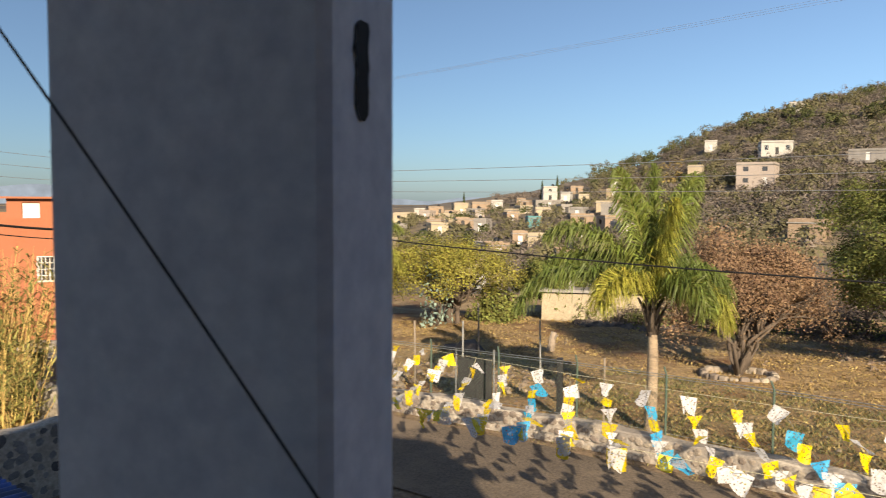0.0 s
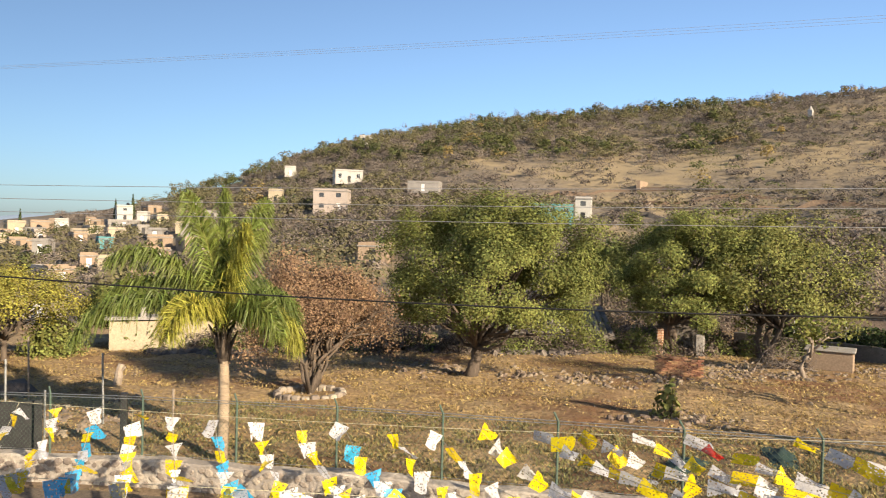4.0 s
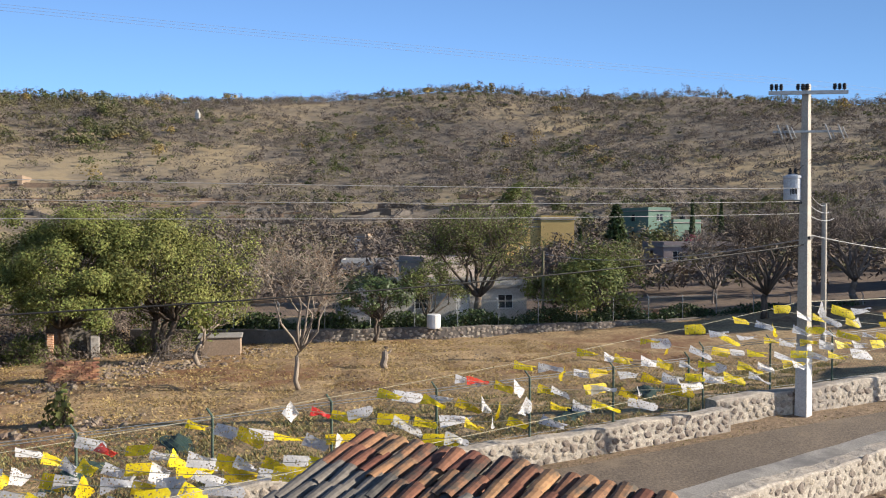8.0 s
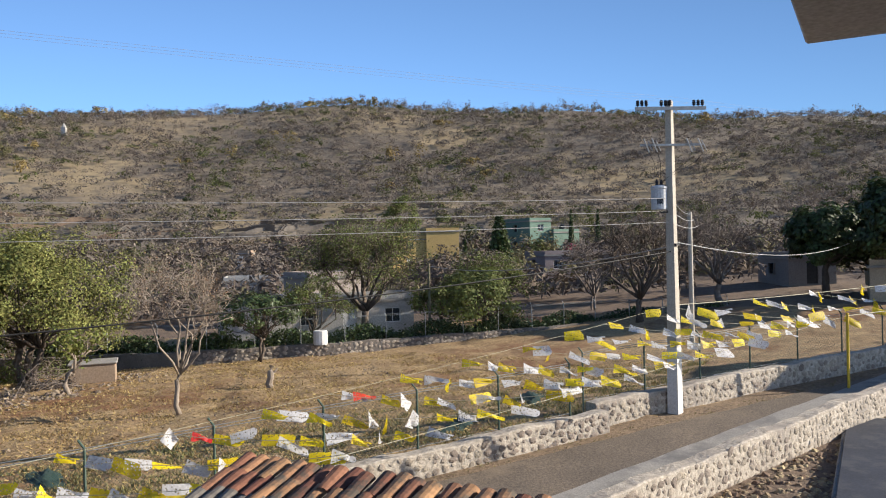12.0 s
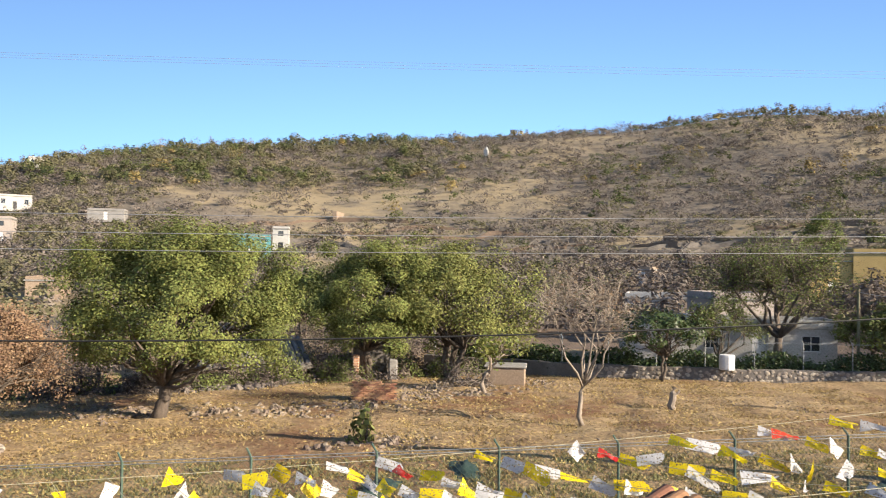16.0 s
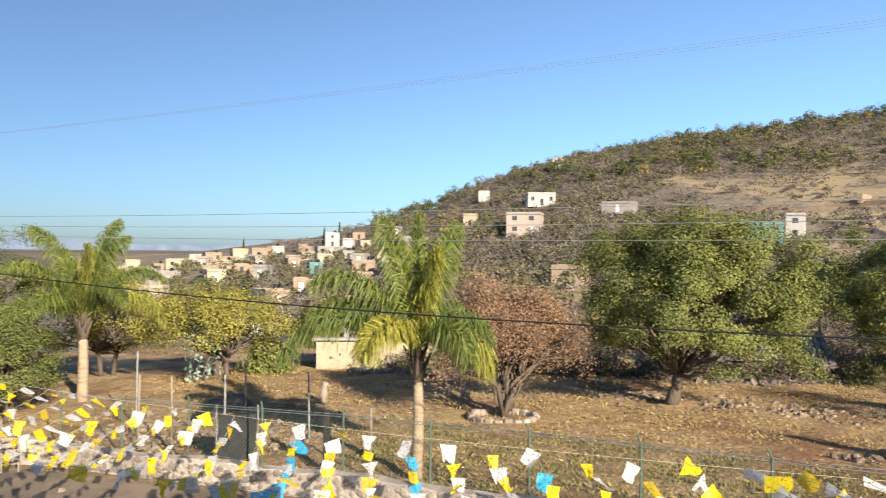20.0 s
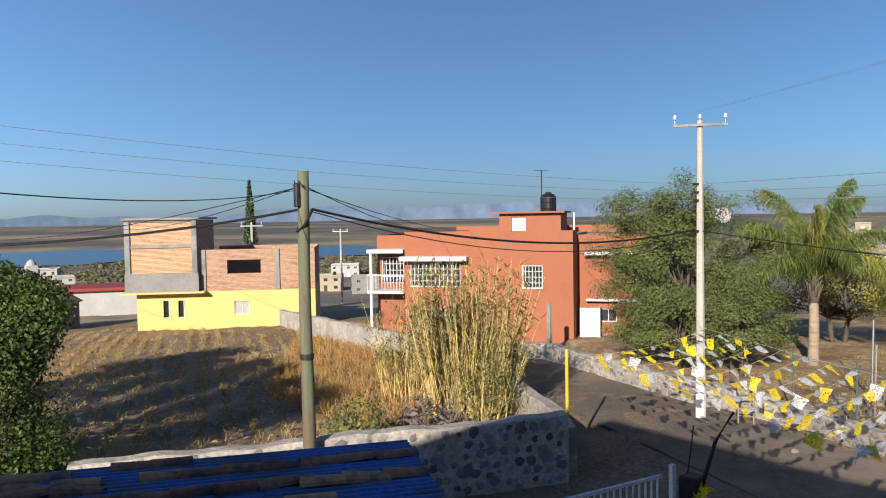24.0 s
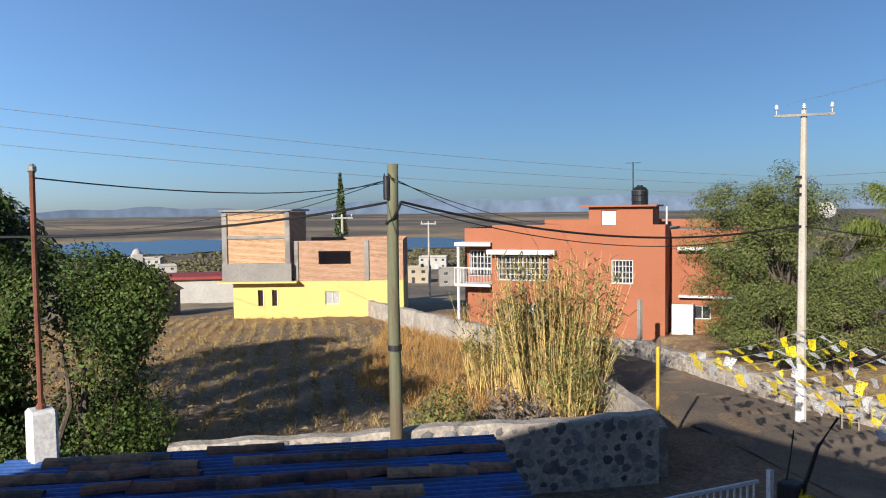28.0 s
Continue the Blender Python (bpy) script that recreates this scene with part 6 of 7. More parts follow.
# ---- fence on the field wall ----


def fence(name, line_pts, spacing, base, high, label, post_mat, net, z_of):
    """Posts, two top wires and a diagonal mesh along a line."""
    line_pts = np.array(line_pts, float)
    seg = np.concatenate([[0], np.cumsum(np.hypot(*np.diff(line_pts, axis=0).T))])
    at = lambda s: np.array([np.interp(s, seg, line_pts[:, 0]), np.interp(s, seg, line_pts[:, 1])])  # noqa: E731
    f = thing(name, (0, 0, 0), 0, label, "fence")
    n = int(seg[-1] / spacing) + 1
    posts = [at(k * spacing) for k in range(n)]
    for p in posts:
        z = float(z_of(p[0], p[1])) + base
        Geo().tube([(p[0], p[1], z - 0.3), (p[0], p[1], z + high)], 0.028, 7).tube([(p[0], p[1], z + high), (p[0] - 0.06, p[1] + 0.1, z + high + 0.16)], 0.022, 6).make("post", post_mat, f)
    for hh in (high, high - 0.06, 0.03):
        q = np.array([(*p, float(z_of(p[0], p[1])) + base + hh) for p in posts])
        Geo().tube(q, 0.009 if hh > 1 else 0.006, 4).make("wire", m_steel, f)
    g = Geo()
    step = net
    for i in np.arange(0, seg[-1] - high, step):
        for s in (-1, 1):
            a, b = at(i if s > 0 else i + high), at(i + high if s > 0 else i)
            za, zb = float(z_of(a[0], a[1])) + base, float(z_of(b[0], b[1])) + base + high
            g.tube([(*a, za), (*b, zb)], 0.0028, 3, False)
    tagged(g.make("mesh", m_green_metal, f), kind="stuff")
    return f


fence("fence", [(-12.8, 22.6), (-3.7, 19.2), (1, 17.1), (8.5, 13.2), (16, 9.3), (21.3, 6.5)], 2.45, 0.62, 1.4, "chain link fence with green posts on the stone wall", m_green_metal, 0.12, lambda x, y: road_z(x))
fence("fence", [(21.6, 7.0), (28.4, 3.05), (33, 0.1), (48, -9.5)], 2.45, 0.72, 1.4, "chain link fence with green posts on the upper wall", m_green_metal, 0.14, lambda x, y: road_z(x))
fence("fence", [(25.0, 40.2), (30.5, 32.8), (36.5, 27.5), (44, 22.1), (52, 16.8), (60, 8.3)], 2.6, 1.05, 1.5, "tall chain link fence on the old wall at the field's end", m_steel, 0.2, lambda x, y: 0 * x + 0.0)
# dark climbing growth along the end fence
r = np.random.default_rng(5)
s = r.uniform(0, 1, 42000)
p = np.stack([np.interp(s, [0, 0.2, 0.4, 0.6, 0.8, 1], [26.3, 31, 37, 44.5, 52.5, 60.5]), np.interp(s, [0, 0.2, 0.4, 0.6, 0.8, 1], [39.8, 33.2, 27.9, 22.5, 17.2, 8.7]), 0 * s], 1)
p += r.normal(size=p.shape) * [0.35, 0.35, 0]
p[:, 2] = 0.5 + r.uniform(0, 1, len(p)) ** 1.1 * (1.15 + 0.35 * np.sin(s * 60))
tagged(quads("hedge", leaf_quads(p, rand_dirs(len(p), r), 0.11, r), m_leaf_dark), "dark straggly hedge behind the end fence", "hedge", kind="stuff")

# ---- festive flag strings over the road ----
flag_rng = np.random.default_rng(17)


def flag_mesh(seed, limp):
    """A small cloth on its upper edge, blown and creased: the wind comes along +x."""
    r = np.random.default_rng(seed)
    nx, nz = 6, 5
    w, h = (0.36, 0.42) if limp > 0.5 else (0.24, 0.54)
    a, b = r.uniform(0, 6, 2)
    kind = seed % 3
    vs = []
    for i in range(nz):
        t = i / (nz - 1)
        for j in range(nx):
            u = j / (nx - 1)
            if kind == 2:
                uu = 0.5 + (u - 0.5) * (1 - 0.85 * t)
            else:
                uu = 0.5 + (u - 0.5) * (1 - 0.25 * t)
            y = (uu - 0.5) * w + 0.07 * t * math.sin(5 * u + a)
            x = h * t * (1 - limp) + 0.06 * t * math.sin(6 * u + 4 * t + b)
            z = -h * t * (0.1 + 0.85 * limp) + (0.03 + 0.05 * limp) * t * math.sin(4 * t + 5 * u + a)
            vs.append((x, y, z))
    fs = [(i * nx + j, i * nx + j + 1, (i + 1) * nx + j + 1, (i + 1) * nx + j) for i in range(nz - 1) for j in range(nx - 1)]
    return Geo().add(vs, fs)


FLAGS = {}
for col, m in (("yellow", m_flag_y), ("white", m_flag_w), ("blue", m_flag_b), ("red", m_flag_r)):
    for s in range(6):
        for limp in (0, 1):
            me = flag_mesh(s + 10 * limp, 0.1 if not limp else 0.75).mesh("flag")
            me.materials.append(m)
            me.polygons.foreach_set("use_smooth", [True] * len(me.polygons))
            FLAGS[col, s, limp] = me

FAR_A, FAR_B = np.array([-15.0, 21.0, 2.9]), np.array([23.9, 5.0, 4.6])
NEAR_A, NEAR_B = np.array([-14.6, 14.9, 2.85]), np.array([29.0, 0.4, 3.95])
FAR_ROW, NEAR_ROW = sag(FAR_A, FAR_B, 0.75, 60), sag(NEAR_A, NEAR_B, 0.14, 60)
tagged(Geo().tube(FAR_ROW, 0.0045, 5).make("flag_rope", m_cord), "pale rope strung between the power poles", "rope")
tagged(Geo().tube(NEAR_ROW, 0.0045, 5).make("flag_rope", m_cord), "pale rope strung between yellow posts", "rope")
tagged(Geo().tube(sag(FAR_B, (47.0, -6.0, 5.0), 0.2, 20), 0.012, 5).make("flag_rope", m_cord), "pale rope running on uphill", "rope")
tagged(Geo().tube(sag(NEAR_B, (47.0, -8.5, 4.6), 0.2, 20), 0.012, 5).make("flag_rope", m_cord), "pale rope running on uphill", "rope")


def flag_string(a, b, droop, count, colours, limp, label, big=1.0, wind=-28, lean=0):
    t = thing("flag_string", a, 0, label, "bunting", "flag strings over the road")
    p = sag(np.zeros(3), b - a, droop, 16)
    Geo().tube(p, 0.005, 4).make("cord", m_cord, t)
    for k in range(count):
        s = np.clip((k + 0.35 + 0.2 * flag_rng.normal()) / count, 0.01, 0.99)
        q = np.array([np.interp(s, np.linspace(0, 1, 16), p[:, i]) for i in range(3)])
        ob = new("flag", FLAGS[colours[k % len(colours)], int(flag_rng.integers(6)), int(limp > flag_rng.uniform())])
        ob.parent = t
        e = Euler((radians(lean + flag_rng.normal() * 14), radians(4 + flag_rng.normal() * 9), radians(wind + flag_rng.normal() * 16)))
        ob.matrix_basis = Matrix.LocRotScale(q, e, (big * flag_rng.uniform(0.65, 1.05), big * flag_rng.uniform(0.65, 1.0), big * flag_rng.uniform(0.7, 1.05)))


for i in range(48):
    s = (i + 0.5) / 48
    a = np.array([np.interp(s, np.linspace(0, 1, 60), FAR_ROW[:, k]) for k in range(3)])
    b = np.array([np.interp(s * (0.92 + 0.07 * s * s), np.linspace(0, 1, 60), NEAR_ROW[:, k]) for k in range(3)])
    x = a[0]
    if x > 7 and i % 2:
        continue
    if -6 < x < 1 and i % 3 == 1:
        cols, lab = ("white", "blue", "yellow", "blue"), "string of blue, white and yellow plastic flags"
    elif 5.5 < x < 14.5 and i % 4 == 2:
        cols, lab = ("white", "red", "yellow", "white", "yellow", "white", "yellow", "white", "yellow", "white", "yellow"), "string of yellow and white flags with a red one"
    elif i % 2:
        cols, lab = ("white", "yellow"), "string of white and yellow plastic flags"
    else:
        cols, lab = ("yellow", "white"), "string of yellow and white plastic flags"
    flag_string(a, b, 0.2 if x < -6 else 0.45 if x < 4 else 0.16, 12 if x < -3 else 9 if x < 3 else 12, cols, 0.12 if x < -8 else 0.3 if x < -4 else 0.65 if x < 4 else 0.12, lab, 0.85 if x < -6 else 0.92 if x < 3 else 1.05, -28 if x < -9 else -72 if x < 3 else -64, 0 if x < 3 else 58)
for i in range(7):
    s = (i + 0.1) / 7
    a = FAR_B + (np.array([47.0, -6.0, 5.0]) - FAR_B) * s - [0, 0, 0.12]
    b = NEAR_B + (np.array([47.0, -8.5, 4.6]) - NEAR_B) * min(1.0, s * 1.02) - [0, 0, 0.1]
    flag_string(a, b, 0.12, 10, ("yellow", "white") if i % 2 else ("white", "yellow"), 0.15, "string of yellow and white plastic flags uphill", 1.25, -62, 58)
for x, y, z, h in ((-14.6, 14.9, 0.0, 2.9), (29.0, 0.4, 1.5, 2.5)):
    yp = thing("yellow_post", (x, y, z), 0, "slim yellow painted steel post at the road edge", "post")
    Geo().tube([(0, 0, -0.2), (0, 0, h)], 0.045, 8).make("shaft", m_yellowpost, yp)
    Geo().lathe((0, 0, h), [(0.047, 0), (0.047, 0.03), (0.02, 0.05)], 8).make("cap", m_yellowpost, yp)

# ---- balcony pillar and its cable ----
pl = thing("pillar", (-0.818, 0.396, 4.9), 0, "grey plastered balcony pillar with black smear", "pillar")
Geo().box((0, 0, 1.48), (0.35, 0.168, 2.96), bevel=0.012).make("shaft", m_pillar, pl)
g = Geo()
r = np.random.default_rng(3)
zz = np.linspace(1.66, 1.762, 14)
wl = 0.016 + 0.0015 * r.normal(size=14)
wr = 0.015 + 0.0015 * r.normal(size=14)
wl[0] = wr[0] = wl[-1] = 0.006
v = [(0.177, -0.01 - a, z) for a, z in zip(wl, zz)] + [(0.177, -0.01 + b, z) for b, z in zip(wr, zz)]
g.add(v, [(i, i + 1, 15 + i, 14 + i) for i in range(13)])
g.make("black_smear", m_black, pl, "black tar smear")
line("thin_cable", (-1.25, 0.24, 6.965), (-0.49, 0.24, 6.06), -0.018, 0.0016, m_cable, "thin dark cable hanging across the pillar")

# ---- blue sheet roof with clay tiles, below the balcony ----
br = thing("sheet_roof", (-7.35, 5.15, 4.0), 0, "blue corrugated sheet roof with loose clay tiles", "roof")


def sheet(x0, y0, x1, y1, x2, y2, n, pitch, drop):
    """A corrugated sheet between two edges; the ridges run along the first edge."""
    a, b, c = np.array((x0, y0)), np.array((x1, y1)), np.array((x2, y2))
    g = Geo()
    rows = []
    m = int(np.linalg.norm(c - a) / pitch * 6)
    for i in range(m + 1):
        s = i / m
        z = 0.022 * math.sin(i * math.pi / 3) - drop * s
        rows.append([(*(a + (c - a) * s), z), (*(b + (c - a) * s), z)])
    g.add(np.array(rows).reshape(-1, 3), [(2 * i, 2 * i + 1, 2 * i + 3, 2 * i + 2) for i in range(m)])
    return g


TOPL, TOPR = np.array([-1.85, -4.65]), np.array([0.0, 0.0])
sheet(TOPL[0], TOPL[1], TOPR[0], TOPR[1], TOPL[0] + 3.4, TOPL[1] - 1.6, 40, 0.13, -0.25).make("sheet", m_blueroof, br, smooth=True)
u = (TOPR - TOPL) / np.linalg.norm(TOPR - TOPL)
w = np.array([3.4, -1.6]) / 3.757
r = np.random.default_rng(12)


def half_tile(length, r0, r1, n=7):
    """A curved clay tile, thick and open below."""
    a = np.linspace(0, np.pi, n)
    vs = []
    for x, rad in ((0, r0), (length, r1)):
        for k in (1.0, 0.84):
            vs += [(x, rad * k * math.cos(t), rad * k * 0.7 * math.sin(t)) for t in a]
    fs = []
    for i in range(n - 1):
        fs += [(i, i + 1, 2 * n + i + 1, 2 * n + i), (n + i + 1, n + i, 3 * n + i, 3 * n + i + 1), (i + 1, i, n + i, n + i + 1), (2 * n + i, 2 * n + i + 1, 3 * n + i + 1, 3 * n + i)]
    return Geo().add(vs, fs)


TILES = []
for k in range(3):
    me = half_tile(0.4 + 0.02 * k, 0.095 + 0.006 * k, 0.08).mesh("clay_tile")
    me.materials.append(m_roofclay)
    TILES.append(me)


def lay_tile(parent, p, rz, ry, k, name="clay_tile", s=1.0):
    ob = new(name, TILES[k % 3])
    ob.parent = parent
    ob.matrix_basis = Matrix.LocRotScale(Vector(p), Euler((radians(r.normal() * 4), radians(ry), radians(rz))), (s, s, s))
    return ob


ang = math.degrees(math.atan2(u[1], u[0]))
for row, (off, s0, s1) in enumerate(((0.2, 0.4, 0.5), (0.34, 0.1, 0.26), (0.7, 0.1, 0.98), (0.92, 0.04, 0.4), (1.4, 0.1, 0.98), (2.0, 0.0, 0.8))):
    k = s0 * 5.0
    while k < s1 * 5.0:
        if r.uniform() < 0.88:
            q = TOPL + u * k + w * off
            lay_tile(br, (q[0], q[1], 0.02 + 0.0665 * off), ang + r.normal() * 5, r.normal() * 2, int(r.integers(3)))
        k += 0.37
Geo().box((-0.93 - 0.07, -2.3 + 0.02, -0.14), (0.12, 5.0, 0.16), -21.7).make("edge_beam", m_wood_green, br)
for sx, sy in ((-1.7, -4.4), (-0.1, -0.3), (1.4, -1.4), (0.0, -5.6)):
    Geo().box((sx, sy, -2.05), (0.14, 0.14, 3.95)).make("prop", m_wood_green, br)

# white post with rusty pipe
wp2 = thing("white_post", (-9.05, 0.82, 2.9), 8, "white painted block post carrying a rusty pipe", "post")
Geo().box((0, 0, 0.8), (0.28, 0.26, 1.66), bevel=0.03).make("shaft", m_whitepaint, wp2)
Geo().tube([(0.0, 0, 1.6), (-0.03, 0, 3.0), (-0.06, 0.01, 4.02)], 0.028, 8).make("pipe", m_rust, wp2)
Geo().lathe((-0.06, 0.01, 4.0), [(0.03, 0), (0.045, 0.02), (0.045, 0.06), (0.02, 0.09)], 8).make("pipe_cap", m_steel, wp2)
Geo().lathe((0, 0, 1.62), [(0.05, 0), (0.05, 0.04), (0.03, 0.07)], 8).make("pipe_foot", m_rust, wp2)
line("service_cable", (-9.1, 0.83, 6.85), (-15.2, 7.6, 7.05), 0.18, 0.008, m_cable, "thin black wire from the rusty pipe to the pole")

# clay tile porch roof on the other side: columns of tiles run back from its far edge
tr_roof = thing("tile_roof", (5.43, 4.63, 4.58), 0, "porch roof of curved clay and grey tiles", "roof")
GREY = []
for k in range(3):
    me = half_tile(0.42, 0.095 + 0.005 * k, 0.082).mesh("clay_tile")
    me.materials.append(m_sheet)
    GREY.append(me)
for i in range(20):
    for j in range(13):
        y, x = 0.02 - 0.152 * i, -0.27 * j
        clay = j < (1 if i < 3 else 2) + int(r.integers(0, 2)) or (i == 0 and j < 6 and r.uniform() < 0.5)
        ob = lay_tile(tr_roof, (x + 0.02 * r.normal(), y + 0.012 * r.normal(), 0.02 - 0.075 * j + 0.008 * r.normal()), 180 + r.normal() * 2.0, 15 + r.normal() * 1.5, int(r.integers(3)), s=0.79)
        if not clay:
            ob.data = GREY[int(r.integers(3))]
g = Geo()
for i in range(20):
    g.add([(0.0, 0.1 - 0.152 * i, -0.03), (0.0, 0.02 - 0.152 * i, -0.06), (-3.4, 0.02 - 0.152 * i, -1.0), (-3.4, 0.1 - 0.152 * i, -0.97)], [(0, 1, 2, 3)])
    g.add([(0.0, 0.02 - 0.152 * i, -0.06), (0.0, -0.052 - 0.152 * i, -0.03), (-3.4, -0.052 - 0.152 * i, -0.97), (-3.4, 0.02 - 0.152 * i, -1.0)], [(0, 1, 2, 3)])
g.make("under_tiles", m_sheet, tr_roof)
Geo().box((-0.1, -1.5, -0.16), (0.12, 3.3, 0.16)).make("edge_beam", m_wood_green, tr_roof)
for sx, sy in ((-0.15, 0.0), (-3.2, 0.0), (-0.15, -2.9), (-3.2, -2.9)):
    Geo().box((sx, sy, -2.45 if sx > -1 else -2.85), (0.16, 0.16, 4.3 if sx > -1 else 3.5)).make("prop", m_wood_green, tr_roof)

# concrete slab and rubble of the yard
cs = thing("cistern", (19.5, -2.0, -0.15), 0, "low cistern with tarred top, shade painted in, beside rubble", "cistern")
Geo().box((0.3, 0, 0.5), (16.0, 5.0, 1.1), bevel=0.03).make("tank_wall", m_concrete, cs)
# this sheet carries the slab's shade in its colour, besides the tar
Geo().box((0.2, 0, 1.07), (15.5, 4.8, 0.06), bevel=0.01).make("shaded_top_sheet", m_tar_shade, cs, "tarred sheet on the cistern, darkened by painted shade")
# added block outside the view, there only to cast shade toward the cistern
nb = tagged(Geo().box((39.0, -9.0, 3.5), (5.0, 5.0, 7.5)).make("wall_neighbour", m_white), "unseen block added to throw shade on the yard", "wall", kind="structure")

# gate, dark post and rods at the street
gt = thing("gate", (-8.3, 8.4, 0.42), 84, "white painted steel bar gate", "gate")
Geo().box((0.75, 0, 1.86), (2.6, 0.05, 0.05)).make("top_rail", m_whitepaint, gt)
Geo().box((0.75, 0, 0.15), (2.6, 0.05, 0.05)).make("bottom_rail", m_whitepaint, gt)
for k in range(20):
    Geo().box((-0.5 + 0.13 * k, 0, 1.0), (0.025, 0.025, 1.7)).make("bar", m_whitepaint, gt)
Geo().box((2.3, 0, 1.0), (0.08, 0.08, 2.0)).make("stile", m_whitepaint, gt)
dp = thing("dark_post", (-7.95, 11.05, 0.1), 10, "dark gate post with leaning rods and rags", "post")
Geo().box((0, 0, 1.05), (0.34, 0.34, 2.1), bevel=0.03).make("shaft", m_dark_metal, dp)
Geo().tube([(0.15, 0, 1.9), (0.35, 0.1, 2.7), (0.62, 0.15, 3.2)], [0.035, 0.03, 0.025], 6).make("rod", m_cable, dp)
Geo().tube([(-0.1, 0, 2.0), (-0.05, 0.05, 2.45), (0.0, 0.05, 2.9)], 0.012, 5).make("thin_rod", m_cable, dp)
quads("rag", leaf_quads(np.array([0.25, -0.1, 1.95]) + 0.1 * rng.normal(size=(7, 3)), rand_dirs(7), 0.16), m_flag_y, dp)

# ---- hedge tree by the blue roof ----


def hedge_block(name, at, size, n, leaf_size, leaf, seed, label, lift=0.0):
    r = np.random.default_rng(seed)
    t = thing(name, (at[0], at[1], 0.0), 0, label, "hedge")
    g = Geo()
    for k in range(7):
        a = r.normal(size=2) * [size[0] * 0.25, size[1] * 0.25]
        limb(g, (a[0], a[1], -0.2), (a[0] * 1.8, a[1] * 1.8, size[2] * r.uniform(0.6, 0.95)), 0.09, 0.03, r, 0.08, 6, 6)
    g.make("stem_work", m_bark, t)
    o = rand_dirs(n, r)
    h = np.array(size) / 2
    p = np.sign(o) * np.abs(o) ** 0.45
    p = p * (0.72 + 0.3 * r.uniform(size=n))[:, None]
    p *= (1 + 0.1 * np.sin(p[:, 1] * 6 + seed) * np.sin(p[:, 2] * 7) + 0.07 * np.sin(p[:, 0] * 11 + p[:, 2] * 9))[:, None]
    p = p * h + [0, 0, h[2] + lift]
    quads("foliage", leaf_quads(p, o, leaf_size, r), leaf, t)
    return t


hedge_block("hedge", (-19.6, 1.4), (5.2, 4.4, 5.5), 110000, 0.055, m_leaf_hedge, 31, "tall clipped dark green leafy hedge")
hedge_block("hedge", (-23.2, -1.6), (5.4, 5.4, 7.2), 36000, 0.1, m_leaf_hedge, 33, "tall dark green leafy tree hedge")
broadleaf("tree", (-30.0, -0.6), "green tree behind the hedge", 2.0, (0, 0, 4.6), (3.0, 3.0, 2.4), 60, 130, 0.16, m_leaf_dark, m_bark, 91, 0.16)

# ---- giant reeds, weeds and stubble ----


def reeds(at, n, radius, height, seed, label):
    r = np.random.default_rng(seed)
    t = thing("reed_clump", (at[0], at[1], float(gz(at[0], at[1]))), 0, label, "reeds")
    g, lv, green = Geo(), [], []
    for k in range(n):
        a, rad = r.uniform(0, 2 * np.pi), radius * r.uniform() ** 0.6
        b = np.array([math.cos(a) * rad, math.sin(a) * rad * 0.75, -0.1])
        h = height * r.uniform(0.5, 1.05)
        top = b + np.array([b[0] * 0.6 + r.normal() * 0.32, b[1] * 0.5 + r.normal() * 0.28, h])
        bow = np.array([r.normal() * 0.15, r.normal() * 0.15, 0])
        pts = [b, (b + top) / 2 + bow * 0.5 + [0, 0, h * 0.05], top]
        g.tube(pts, [0.014, 0.012, 0.004], 4, False)
        m = int(r.integers(4, 12))
        for _ in range(m):
            s = r.uniform(0.35, 1.0)
            q = b + (top - b) * s
            d = rand_dirs(1, r)[0] * [1, 1, 0.2] + [0, 0, 0.45]
            d /= np.linalg.norm(d)
            L = r.uniform(0.3, 0.8)
            side = np.cross(d, (0, 0, 1.0)) * 0.026
            e = q + d * L * 0.5
            f = q + d * L + [0, 0, -0.3 * L]
            (green if s > 0.6 and k % 4 else lv).extend([[q - side, q + side, e + side, e - side], [e - side, e + side, f + side * 0.2, f - side * 0.2]])
    g.make("stalk_mass", m_reed, t)
    quads("dry_leaves", np.array(lv), m_reed_leaf, t)
    quads("green_leaves", np.array(green), m_leaf_light, t)
    return t


reeds((-20.2, 16.0), 430, 1.6, 4.9, 41, "tall clump of dry straw-yellow giant reeds")
reeds((-22.8, 15.4), 90, 1.2, 3.6, 43, "smaller clump of dry giant reeds")
reeds((-17.6, 14.6), 60, 0.8, 2.4, 45, "sparse dry reeds by the wall")
shrub((-18.4, 10.9), "straggly yellowish weed bush", 1.1, 1.6, 1500, 0.07, m_leaf_light, 47)
shrub((-17.4, 12.4), "dry twiggy weeds behind the wall", 1.2, 1.5, 900, 0.06, m_twig, 49, "weeds", long=4)
twiggy("bare_tree", (-26.0, 17.5), "small leafless sapling by the reeds", 3.8, 0.9, m_bark, 51, 0.06, 4, m_leaf_light, 120, 0.08)
twiggy("bare_tree", (-36.0, 22.0), "thin bare shrub by the street wall", 2.6, 1.1, m_bark, 52, 0.05, 4)
r = np.random.default_rng(8)


